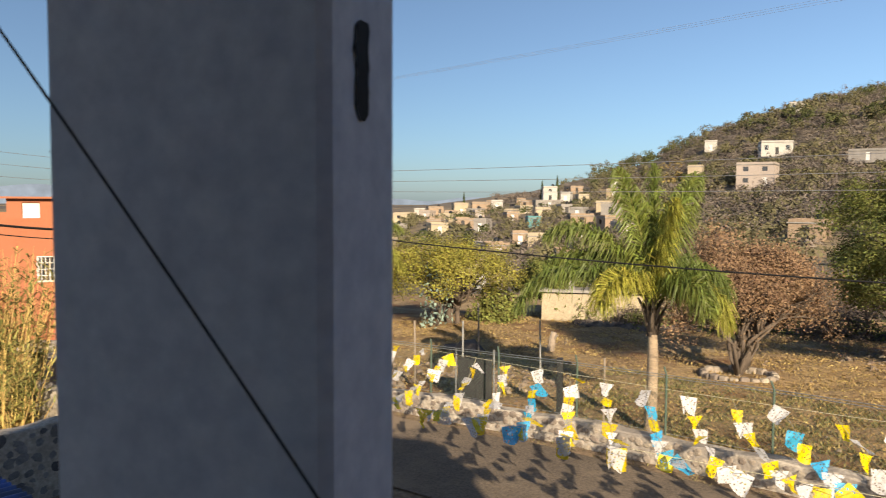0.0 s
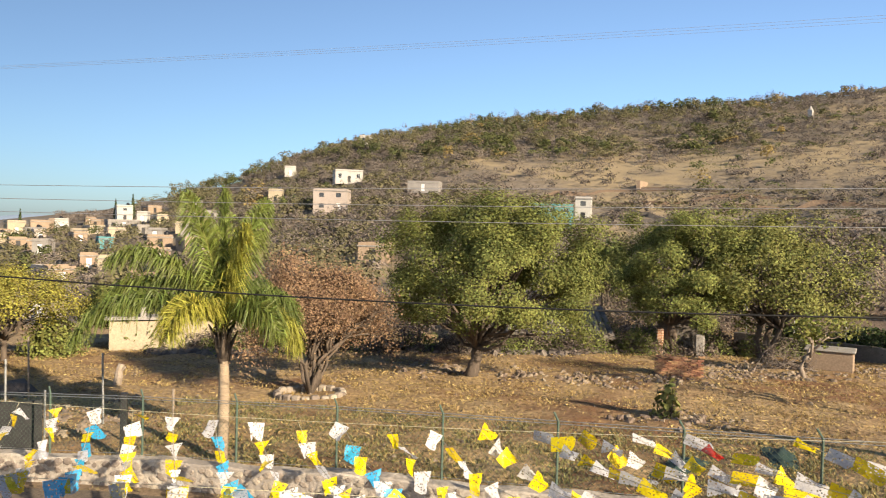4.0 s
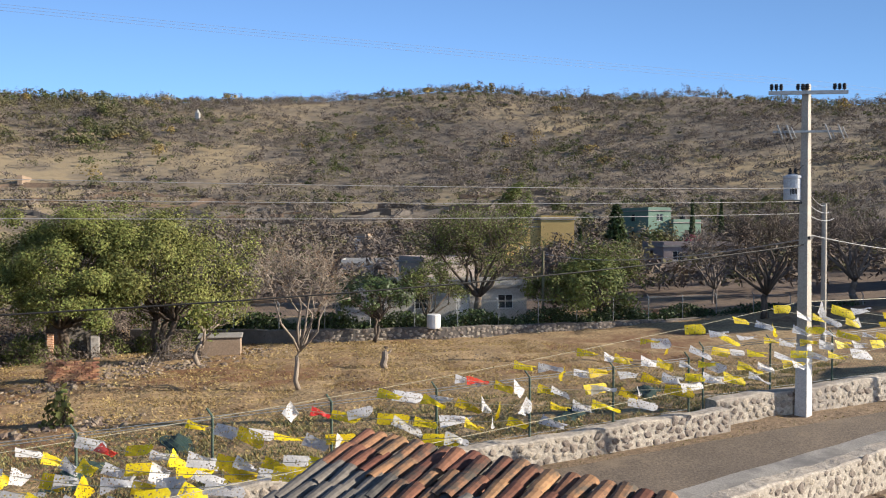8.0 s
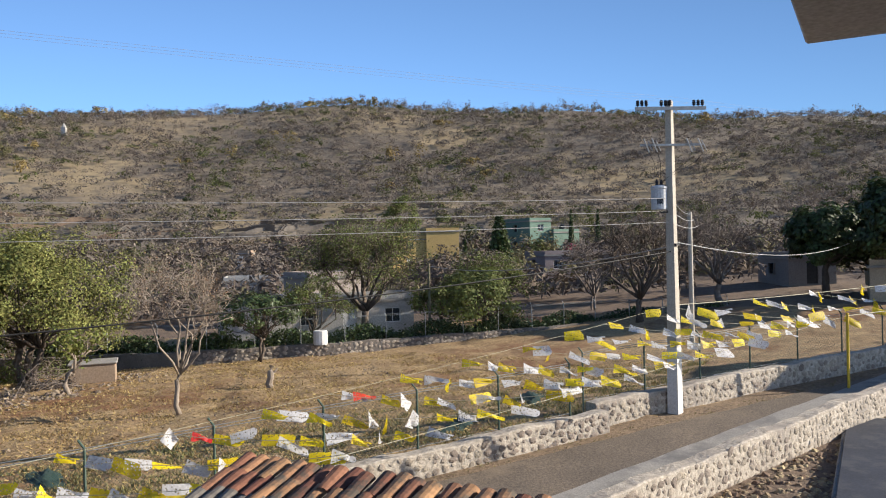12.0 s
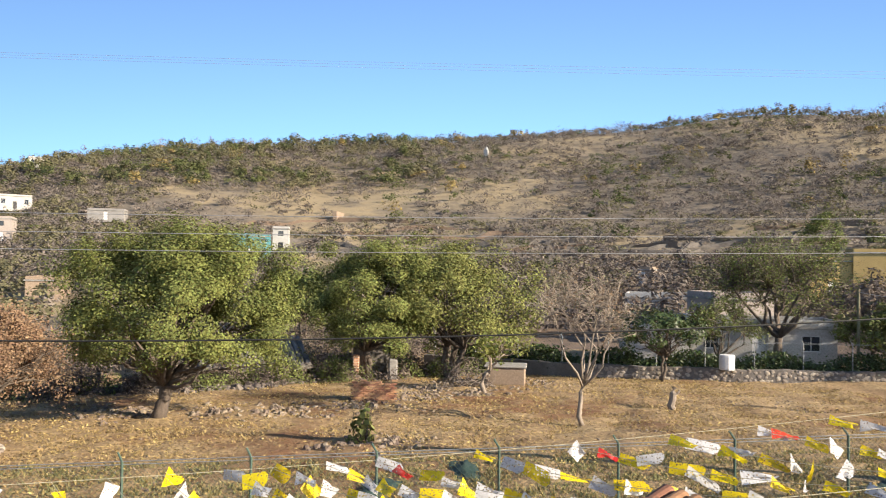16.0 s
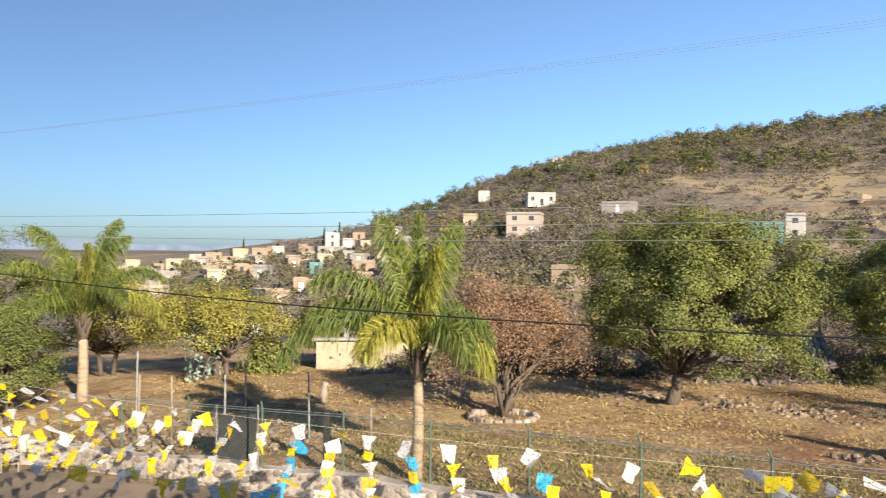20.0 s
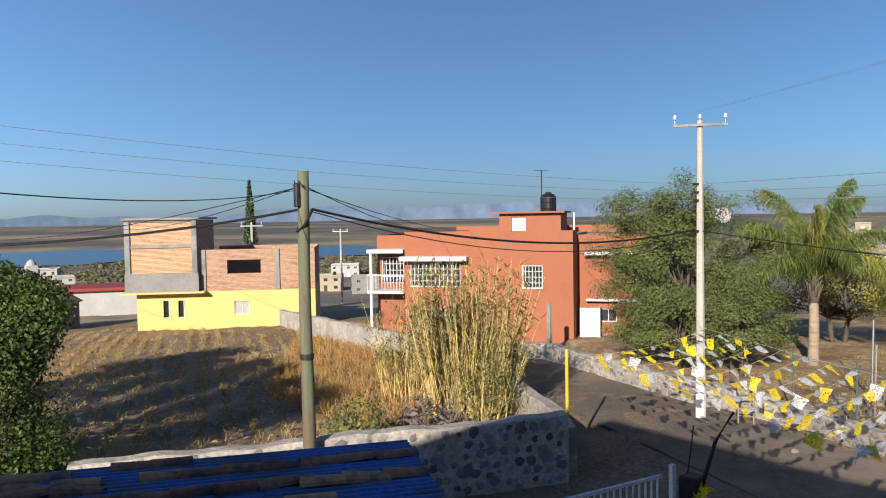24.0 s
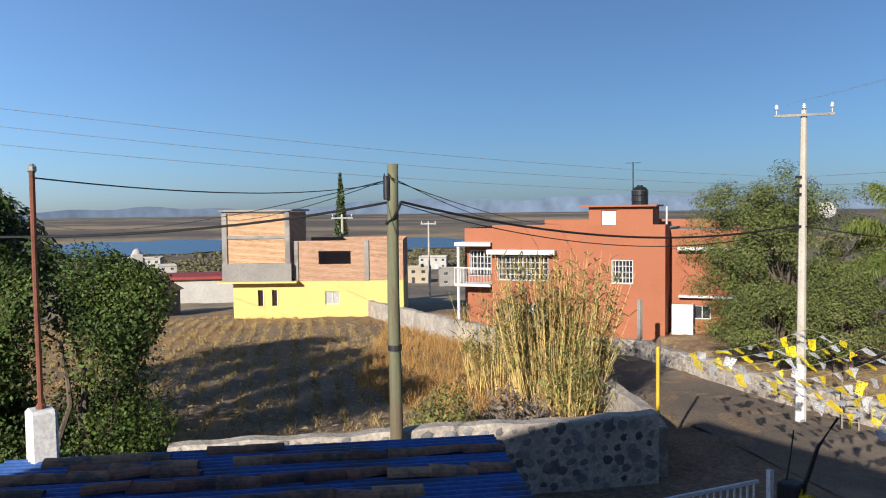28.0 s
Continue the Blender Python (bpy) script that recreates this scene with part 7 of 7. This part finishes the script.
def tufts(name, label, pts, height, leaf, seed, blades=7, wid=0.012):
    """Grass blades standing in tufts, in one mesh."""
    r = np.random.default_rng(seed)
    n = len(pts)
    z = gz(pts[:, 0], pts[:, 1])
    i = np.repeat(np.arange(n), blades)
    b = np.column_stack([pts, z - 0.03])[i] + r.normal(size=(n * blades, 3)) * [0.06, 0.06, 0]
    h = (height * r.uniform(0.5, 1.3, n))[i] * r.uniform(0.6, 1.1, n * blades)
    d = r.normal(size=(n * blades, 3)) * [0.4, 0.4, 0]
    top = b + d * h[:, None] + np.column_stack([0 * h, 0 * h, h])
    s = np.column_stack([r.normal(size=(n * blades, 2)), 0 * h])
    s *= wid / (np.linalg.norm(s, axis=1, keepdims=True) + 1e-6)
    ob = quads(name, np.stack([b - s, b + s, top + s * 0.3, top - s * 0.3], 1), leaf)
    return tagged(ob, label, "grass", kind="stuff")


q = r.uniform([-60, -4], [-18, 27], (16000, 2))
q[:, 1] = np.round((q[:, 0] * 0.35 + q[:, 1]) / 0.9) * 0.9 - q[:, 0] * 0.35 + 0.1 * r.normal(size=len(q))
tufts("stubble", "rows of dry maize stubble on the garden field", q[(q[:, 1] < 23 + 0.12 * (q[:, 0] + 20)) & (q[:, 1] > -4) & (q[:, 1] < 0.9 * -q[:, 0] - 3)], 0.2, m_grass, 9, 5, 0.014)
q = r.uniform([-46, 12], [-20, 28], (5200, 2))
tufts("grass", "tall dry orange grass along the garden wall", q[(behind_wall(q[:, 0], q[:, 1]) < -6) & (behind_wall(q[:, 0], q[:, 1]) > -14)], 0.45, m_grass_orange, 10, 9, 0.012)
q = r.uniform([-16, 6], [38, 44], (52000, 2))
f = behind_wall(q[:, 0], q[:, 1])
patchy = np.sin(q[:, 0] * 0.6 + 1.7 * np.sin(q[:, 1] * 0.5)) + np.sin(q[:, 1] * 0.9 + q[:, 0] * 0.3)
tufts("grass", "short dry grass over the field", q[(f > 0.5) & (patchy > -0.9)][:26000], 0.09, m_grass, 11, 5, 0.012)
tufts("weeds", "low greenish weeds near the wall", q[(f > 0.4) & (f < 7.5) & (q[:, 0] > -4)][:7000], 0.12, m_weed, 12, 6, 0.018)
tufts("weeds", "tufts of dry weeds along the road verge", (lambda p: p[(behind_wall(p[:, 0], p[:, 1]) < -0.25) & (behind_wall(p[:, 0], p[:, 1]) > -0.75)])(r.uniform([-30, 0], [33, 31], (30000, 2))), 0.07, m_weed, 13, 5, 0.012)

q = r.uniform([-15, 4], [38, 43], (110000, 2))
f = behind_wall(q[:, 0], q[:, 1])
q = q[(f > 0.5) & (np.sin(q[:, 0] * 0.9 + 2 * np.sin(q[:, 1] * 0.7)) + 0.8 * r.normal(size=len(q)) > 0.0)][:30000]
p = np.column_stack([q, gz(q[:, 0], q[:, 1]) + 0.02 + 0.03 * r.uniform(size=len(q))])
tagged(quads("leaf_litter", leaf_quads(p, np.array([0, 0, 2.0]) + 0 * p, 0.045, r, 1.8), m_litter), "dry leaves and straw strewn over the field", "litter", kind="stuff")
q = r.uniform([-14, 8], [38, 40], (90000, 2))
q = q[(behind_wall(q[:, 0], q[:, 1]) > 0.5) & (np.sin(q[:, 0] * 0.5 + 1.5 * np.sin(q[:, 1] * 0.4)) + 0.8 * r.normal(size=len(q)) > -0.2)][:34000]
p = np.column_stack([q, gz(q[:, 0], q[:, 1]) + 0.03 + 0.05 * r.uniform(size=len(q))])
tagged(quads("straw_litter", leaf_quads(p, np.array([0, 0, 1.2]) + 0 * p, 0.045, r, 3.2), m_grass), "pale broken straw strewn over the dry field", "litter", kind="stuff")
q = r.uniform([-50, -2], [-17, 26], (30000, 2))
q = q[(q[:, 1] < 0.9 * -q[:, 0] - 3) & (behind_wall(q[:, 0], q[:, 1]) < -5.5)][:11000]
p = np.column_stack([q, gz(q[:, 0], q[:, 1]) + 0.05 + 0.05 * r.uniform(size=len(q))])
tagged(quads("straw_litter", leaf_quads(p, np.array([0, 0, 2.0]) + 0 * p, 0.07, r, 3.0), m_grass), "broken straw strewn over the stubble field", "litter", kind="stuff")

# ---- stones of the walls ----
stone_rng = np.random.default_rng(23)


def stone_mesh(name, seed, flat, material):
    """A rounded uneven stone, about one unit across, flattened front to back."""
    r = np.random.default_rng(seed)
    vs, n = [(0, -0.5 * flat, 0)], 8
    for ring, (rad, dep) in enumerate(((0.3, -0.42), (0.5, -0.1), (0.5, 0.3))):
        for k in range(n):
            a = 2 * np.pi * k / n + 0.15 * r.normal()
            q = rad * (1 + 0.16 * r.normal()) if ring < 2 else rad
            vs.append((q * math.cos(a), dep * flat * (1 + 0.2 * r.normal()), q * math.sin(a)))
    fs = [(0, 1 + (k + 1) % n, 1 + k) for k in range(n)]
    for ring in range(2):
        o = 1 + ring * n
        fs += [(o + k, o + (k + 1) % n, o + n + (k + 1) % n, o + n + k) for k in range(n)]
    me = Geo().add(vs, fs).mesh(name)
    me.materials.append(material)
    return me


PALE = [stone_mesh("stone", 200 + k, 0.4, m_stone) for k in range(7)]
DARK = [stone_mesh("stone", 220 + k, 0.32, m_stone_dark) for k in range(7)]


def face_stones(wall, line, z0, z1, thick, meshes, size, zfun, limit=290, proud=0.0, side=-1):
    """Sets stones into one face of a wall, row over row with uneven gaps: the nearest as parts, the rest joined."""
    line = np.array(line, float)
    seg = np.concatenate([[0], np.cumsum(np.hypot(*np.diff(line, axis=0).T))])
    rows = max(1, round((z1 - z0) / (size * 0.98)))
    pitch = (z1 - z0) / rows
    put = []
    for row in range(rows):
        s = stone_rng.uniform(0, size)
        while s < seg[-1] - 0.1:
            x, y = np.interp(s, seg, line[:, 0]), np.interp(s, seg, line[:, 1])
            x2, y2 = np.interp(s + 0.1, seg, line[:, 0]), np.interp(s + 0.1, seg, line[:, 1])
            a = math.atan2(y2 - y, x2 - x)
            k = size * stone_rng.uniform(0.45, 1.25)
            d = thick / 2 + proud
            zz = float(zfun(x)) + z0 + pitch * (0.5 + row) + stone_rng.normal() * size * 0.2
            at = (x - side * math.sin(a) * d, y + side * math.cos(a) * d, zz)
            m = Matrix.LocRotScale(at, Euler((0, stone_rng.uniform(-0.6, 0.6), a + (0 if side < 0 else math.pi))), (k * stone_rng.uniform(0.85, 1.3), k * 0.5, k * stone_rng.uniform(0.7, 1.0)))
            put.append((math.hypot(x, y), m, meshes[int(stone_rng.integers(len(meshes)))]))
            s += size * stone_rng.uniform(0.85, 1.6)
    put.sort(key=lambda row: row[0])
    for _, m, me in put[:limit]:
        ob = new("stone", me)
        ob.parent, ob.matrix_basis = wall, m
    if len(put) > limit:
        g = Geo()
        for _, m, me in put[limit:]:
            g.add([m @ v.co for v in me.vertices], [tuple(p.vertices) for p in me.polygons])
        tagged(g.make("stonework", meshes[0].materials[0], wall), kind="stuff")


face_stones(corner_wall, [(-16.9, 3.4), (-15.5, 7.9), (-14.45, 11.0), (-13.5, 13.7)], 0.12, 1.62, 0.42, DARK, 0.26, lambda x: 0.0, 300, 0.0)
face_stones(far_wall, [(-13.2, 22.4), (-3.7, 19.0), (1, 16.9), (8.5, 13.0), (16, 9.1), (21.3, 6.3)], -0.02, 0.58, 0.42, PALE, 0.2, road_z, 290, 0.006)
face_stones(far_wall_2, [(21.5, 6.75), (23, 5.95), (28.4, 2.85), (33, -0.1), (45, -7.8)], 0.0, 0.68, 0.42, PALE, 0.2, road_z, 200, 0.006)
face_stones(kerb_wall, [(9, 7.3), (15.0, 4.75), (20.5, 2.65), (29, -0.75), (36, -4)], -0.7, 0.25, 0.45, PALE, 0.2, road_z, 300, 0.004)
face_stones(orange_wall, [(-30, 25.3), (-26.6, 25.8), (-22.4, 24.6), (-17, 22.9), (-13.4, 22.4)], 0.05, 0.72, 0.4, PALE, 0.22, road_z, 150, 0.006)
face_stones(garden_side, [(-13.65, 14.0), (-15.6, 15.3), (-18.6, 16.6), (-24, 19.8)], 0.5, 1.2, 0.4, PALE, 0.22, lambda x: 0.0, 80, 0.004)
face_stones(field_end, [(30.5, 32.5), (36.5, 27.2), (44, 21.8), (52, 16.5), (58, 10.6)], 0.0, 0.72, 0.4, PALE, 0.26, lambda x: 0.35, 200, 0.01)

# ---- loose stones, rubble, bricks ----


def rocks(name, label, pts, lo, hi, material, seed, kind="stuff"):
    """Many loose stones lying on the ground, in one mesh."""
    r = np.random.default_rng(seed)
    g = Geo()
    z = gz(pts[:, 0], pts[:, 1])
    for (x, y), h in zip(pts, z):
        s = r.uniform(lo, hi)
        v = np.array([(1, 0, 0), (0.3, 0.95, 0), (-0.8, 0.6, 0), (-0.8, -0.6, 0), (0.3, -0.95, 0), (0.5, 0.3, 0.7), (-0.3, 0.4, 0.75), (-0.35, -0.4, 0.7), (0.45, -0.4, 0.6)])
        v = v * (1 + 0.2 * r.normal(size=v.shape)) * s * [1, 1, r.uniform(0.6, 1.1)]
        a = r.uniform(0, 6.28)
        v = np.stack([v[:, 0] * math.cos(a) - v[:, 1] * math.sin(a), v[:, 0] * math.sin(a) + v[:, 1] * math.cos(a), v[:, 2]], 1)
        g.add(v + [x, y, h - 0.02], [(0, 1, 5), (1, 6, 5), (1, 2, 6), (2, 3, 7, 6), (3, 4, 7), (4, 8, 7), (4, 0, 8), (0, 5, 8), (5, 6, 7, 8)])
    return tagged(g.make(name, material), label, "stones", kind=kind)


m_rock = surface("loose_stone", (0.30, 0.235, 0.18), (0.19, 0.145, 0.115), 2, 20, 0.95, 0.5, 0.02, island=0.4)
m_rock_yard = surface("tan_rubble", (0.42, 0.32, 0.21), (0.24, 0.17, 0.11), 2, 20, 0.95, 0.5, 0.02, island=0.5)
m_rock_dark = surface("dark_loose_stone", (0.19, 0.16, 0.14), (0.11, 0.09, 0.08), 2, 20, 0.95, 0.5, 0.02, island=0.35)
r = np.random.default_rng(77)
q = r.uniform([5.5, -5], [34, 8], (16000, 2))
q = q[(q[:, 1] < kerb_y(q[:, 0]) - 0.35) & (q[:, 1] > kerb_y(q[:, 0]) - 6) & (q[:, 0] > 10)][:4500]
rocks("rubble", "heap of brown rubble and earth clods in the yard", q, 0.04, 0.13, m_rock_yard, 1)
q = r.uniform([-8, 18], [36, 43], (9000, 2))
q = q[(behind_wall(q[:, 0], q[:, 1]) > 1.0) & (np.sin(q[:, 0] * 0.7 + 2 * np.sin(q[:, 1] * 0.5)) + 0.6 * r.normal(size=len(q)) > 0)]
rocks("field_stones", "small stones scattered over the dry field", q[:3600], 0.02, 0.075, m_rock, 2)
q = np.concatenate([np.stack([r.uniform(4, 27, 900), 31.6 + 0.9 * r.normal(size=900)], 1), np.stack([r.normal(11.6, 0.9, 120), r.normal(22.7, 0.5, 120)], 1), np.stack([r.normal(20.3, 1.6, 260), r.normal(30.4, 0.6, 260)], 1)])
q[:900, 1] += 1.5 * np.sin(q[:900, 0] * 0.35)
rocks("stone_rows", "loose row of stones across the field", q, 0.05, 0.17, m_rock, 3)
q = np.stack([r.uniform(-7, 25, 1400), r.normal(0, 0.35, 1400)], 1)
q[:, 1] += 38.2 - 0.02 * q[:, 0] + 0.8 * np.sin(q[:, 0] * 0.4)
tagged(rocks("dry_stone_wall", "tumbled dark dry stone wall at the field edge", q, 0.12, 0.3, m_rock_dark, 4), category="wall")
q = np.stack([r.uniform(-13, -5, 420), r.normal(24.8, 1.5, 420)], 1)
rocks("rubble", "grey rubble and debris inside the wall", q, 0.06, 0.2, m_rock, 5)
for k, (x, y, s) in enumerate(((16.3, 5.0, 0.32), (16.9, 4.55, 0.26), (17.5, 4.6, 0.2), (-9.6, 28.8, 0.6), (-10.4, 29.2, 0.45))):
    b = rocks("boulder", "dark angular boulder" if k != 1 else "pale slab of stone against the wall", np.array([[x, y - (0.75 if k < 3 else 0)]]), s, s * 1.1, m_rock_dark if k != 1 else m_rock, 60 + k, "")
    tagged(b, "dark angular boulder lying beside rubble" if k != 1 else "pale slab of stone against the wall", "boulder")
# ring of stones round the withered tree
ring = thing("stone_ring", (0.4, 27.4, 0.5), 0, "low round stone planter under the withered tree", "planter")
for k in range(22):
    a = k * 2 * math.pi / 22
    Geo().box((1.15 * math.cos(a), 0.95 * math.sin(a), 0.12 + 0.03 * math.sin(k * 2.3)), (0.3, 0.24, 0.34), math.degrees(a) + 90, 0.05).make("stone", m_stone, ring)
# stack of bricks by the ruin
bk = thing("brick_stack", (16.0, 30.6, 0.45), -28, "weathered stack of red bricks in the field", "bricks")
brick = Geo().box((0, 0, 0), (0.25, 0.13, 0.075), 0, 0.006).mesh("brick")
brick.materials.append(m_brick)
for z in range(12):
    for i in range(7):
        for j in range(2):
            if z > 8 and stone_rng.uniform() < 0.3 * (z - 8):
                continue
            ob = new("brick", brick)
            ob.parent = bk
            ob.matrix_basis = pose(-0.9 + 0.27 * i + 0.12 * (z % 2) + 0.015 * stone_rng.normal(), 0.15 * j + 0.015 * stone_rng.normal(), 0.05 + 0.08 * z, 0, 0, 3 * stone_rng.normal())
# dead branches on the ground
db = thing("branch_pile", (-0.9, 22.3, 0.62), 0, "pile of dry brown fallen palm fronds", "branches")
for k in range(16):
    a = r.uniform(0, 6.28)
    g = Geo()
    limb(g, (0.5 * r.normal(), 0.25 * r.normal(), 0.02), (0.9 * math.cos(a), 0.5 * math.sin(a), r.uniform(0.02, 0.25)), 0.02, 0.008, r, 0.12, 4, 4)
    g.make("branch", m_leaf_brown, db)
bp = thing("brush_pile", (22.2, 32.2, 0.4), 0, "tangled heap of dry brown brushwood", "branches")
for k in range(60):
    a = r.uniform(0, 6.28)
    g = Geo()
    limb(g, (0.9 * r.normal(), 0.5 * r.normal(), 0.05), (1.4 * math.cos(a), 0.9 * math.sin(a), r.uniform(0.3, 1.3)), 0.018, 0.006, r, 0.15, 4, 4)
    g.make("branch", m_twig, bp)
for x, y, h, lab in ((-6.5, 29.8, 0.9, "broken reddish tree stump"), (26.4, 23.0, 1.0, "short leafless trunk stump in grass")):
    stump = thing("tree_stump", (x, y, float(gz(x, y)) - 0.1), 0, lab + " on the field", "stump")
    g = Geo()
    limb(g, (0, 0, 0), (0.12, 0.05, h), 0.17, 0.12, r, 0.05, 5, 8)
    limb(g, (0.05, 0, h * 0.6), (0.3, -0.1, h * 0.9), 0.07, 0.03, r, 0.05, 4, 6)
    g.make("trunk", m_bark_pale, stump)
# slim wooden and iron stakes, dark gate and posts by the lower corner of the field
for k, (x, y, h) in enumerate(((-9.3, 22.4, 2.3), (-7.6, 22.0, 2.4), (-10.9, 23.6, 2.2), (-5.6, 23.9, 2.2), (-3.0, 19.6, 1.9), (-12.1, 26.0, 2.6), (-8.6, 27.0, 2.3))):
    s = thing("stake", (x, y, float(gz(x, y)) - 0.1), 0, "thin leaning weathered fence stake", "stake")
    Geo().tube([(0, 0, 0), (0.04 * (k % 3 - 1), 0, h)], 0.03, 6).make("shaft", m_steel if k % 2 else m_bark_pale, s)
dk = thing("metal_sheet", (-6.9, 21.0, 0.5), 12, "dark sheet metal panel leaning at the field corner", "panel")
Geo().box((0, 0, 0.7), (1.0, 0.06, 1.5), bevel=0.01).make("sheet", m_dark_metal, dk)
for sx in (-0.55, 0.55):
    Geo().tube([(sx, 0, -0.1), (sx, 0, 1.7)], 0.025, 6).make("stake", m_steel, dk)
dpst = thing("dark_post", (-4.3, 20.4, 0.4), 0, "dark square post behind the wall", "post")
Geo().box((0, 0, 0.9), (0.16, 0.16, 1.9), bevel=0.01).make("shaft", m_dark_metal, dpst)
ld = thing("crate", (-13.6, 21.4, 0.05), 20, "old wooden ladder rack leaning beside the pole", "rack")
for k in range(6):
    Geo().box((0, 0, 0.25 + 0.2 * k), (0.45, 0.03, 0.03)).make("slat", m_bark_pale, ld)
for sx in (-0.22, 0.22):
    Geo().box((sx, 0, 0.75), (0.04, 0.04, 1.5)).make("rail", m_bark_pale, ld)
# green netting heaps in the grass by the wall
for k, (x, y) in enumerate(((19.8, 10.2), (24.5, 9.8), (9.0, 17.0), (12.0, 17.5))):
    nt_ = thing("net_heap", (x, y, float(gz(x, y))), 20 * k, "crumpled dark green netting on the grass", "netting")
    v, n = [], 9
    for i in range(n):
        for j in range(n):
            u, w = i / (n - 1) - 0.5, j / (n - 1) - 0.5
            v.append((2.2 * u, 0.8 * w, max(0.01, 0.16 * (1 - 4 * (u * u + w * w)) + 0.05 * r.normal())))
    Geo().add(v, [(i * n + j, (i + 1) * n + j, (i + 1) * n + j + 1, i * n + j + 1) for i in range(n - 1) for j in range(n - 1)]).make("net", m_net, nt_, smooth=True)
# tall slim trees and blossom in the distance
for k, (x, y, h, w) in enumerate(((-66.9, 27.8, 12.4, 1.3), (86.0, 44.0, 5.0, 0.5), (108, 38, 7, 0.6), (108, 34, 7, 0.6), (-58, 262, 7, 0.9), (-86, 262, 7, 0.8), (-52, 258, 8, 0.9))):
    c = thing("cypress", (x, y, float(gz(x, y)) - 0.2), 0, "slender dark green cypress tree", "tree")
    Geo().tube([(0, 0, 0), (0, 0, h * 0.9)], [0.14, 0.03], 6).make("trunk", m_bark, c)
    rr = np.random.default_rng(300 + k)
    n = 2600
    t = rr.uniform(0.03, 1, n)
    a = rr.uniform(0, 6.28, n)
    rad = w * np.minimum(1, t * 7) * (1 - t) ** 0.8 * rr.uniform(0.45, 1.05, n)
    o = np.stack([np.cos(a), np.sin(a), 0.6 + 0 * a], 1)
    quads("crown", leaf_quads(np.stack([rad * np.cos(a), rad * np.sin(a), t * h], 1), o, 0.16, rr, 2.2), m_leaf_dark, c)
cf = thing("conifer", (91.9, 42.0, 2.6), 0, "dark pyramidal conifer in front of the houses", "tree")
Geo().tube([(0, 0, 0), (0, 0, 8)], [0.2, 0.03], 6).make("trunk", m_bark, cf)
rr = np.random.default_rng(310)
lv = []
for k in range(13):
    z, rad = 0.8 + 0.56 * k, 2.5 * (1 - k / 13.5)
    for j in range(11):
        a = j * 0.571 + k
        m = 26
        t = rr.uniform(0.1, 1, m)
        lv.append(np.stack([rad * t * math.cos(a), rad * t * math.sin(a), z - 0.25 * t * rad + 0.0 * t], 1) + 0.1 * rr.normal(size=(m, 3)))
lv = np.concatenate(lv)
quads("crown", leaf_quads(lv, lv * [0.5, 0.5, 0] + [0, 0, 0.5], 0.34, rr, loose=1.2), m_leaf_dark, cf)
shrub((104.0, 36.5), "magenta flowering bougainvillea bush", 1.6, 2.2, 500, 0.3, m_flower, 320)
sn = thing("shrine", (174.0, 245.6, float(gz(174.0, 245.6)) - 0.3), 35, "small white shrine on the hillside", "shrine")
Geo().box((0, 0, 1.6), (1.6, 1.6, 3.4), bevel=0.1).lathe((0, 0, 3.3), [(0.9, 0), (0.5, 0.7), (0.1, 1.4)], 8).make("body", m_white, sn)
hw = tagged(Geo().box((90.5, 198.0, float(gz(90.5, 198.0)) + 0.4), (1.0, 9.0, 2.2), -38).make("wall_hillside", m_adobe), "short pale wall on the hillside", "wall", kind="structure")
for k in range(16):
    x0, y0 = 40 + 8.5 * k + 4 * math.sin(k * 2.2), 172 - 6.4 * k + 6 * math.sin(k * 1.3)
    n = 24
    xs = np.linspace(x0 - 22, x0 + 22, n)
    ys = y0 - (xs - x0) * 0.55 + 1.5 * np.sin(xs * 0.3)
    zt = gz(xs, ys)
    g = Geo()
    v = np.concatenate([np.stack([xs, ys, zt - 0.3], 1), np.stack([xs, ys, zt + 0.8 + 0.2 * np.sin(xs)], 1), np.stack([xs + 0.5, ys + 0.8, zt + 0.8 + 0.2 * np.sin(xs)], 1), np.stack([xs + 0.5, ys + 0.8, zt - 0.3], 1)])
    g.add(v, [(b * n + i, b * n + i + 1, (b + 1) * n + i + 1, (b + 1) * n + i) for b in range(3) for i in range(n - 1)])
    tagged(g.make("terrace_wall", m_mortar_dark), "long dry stone terrace wall on the slope", "wall")
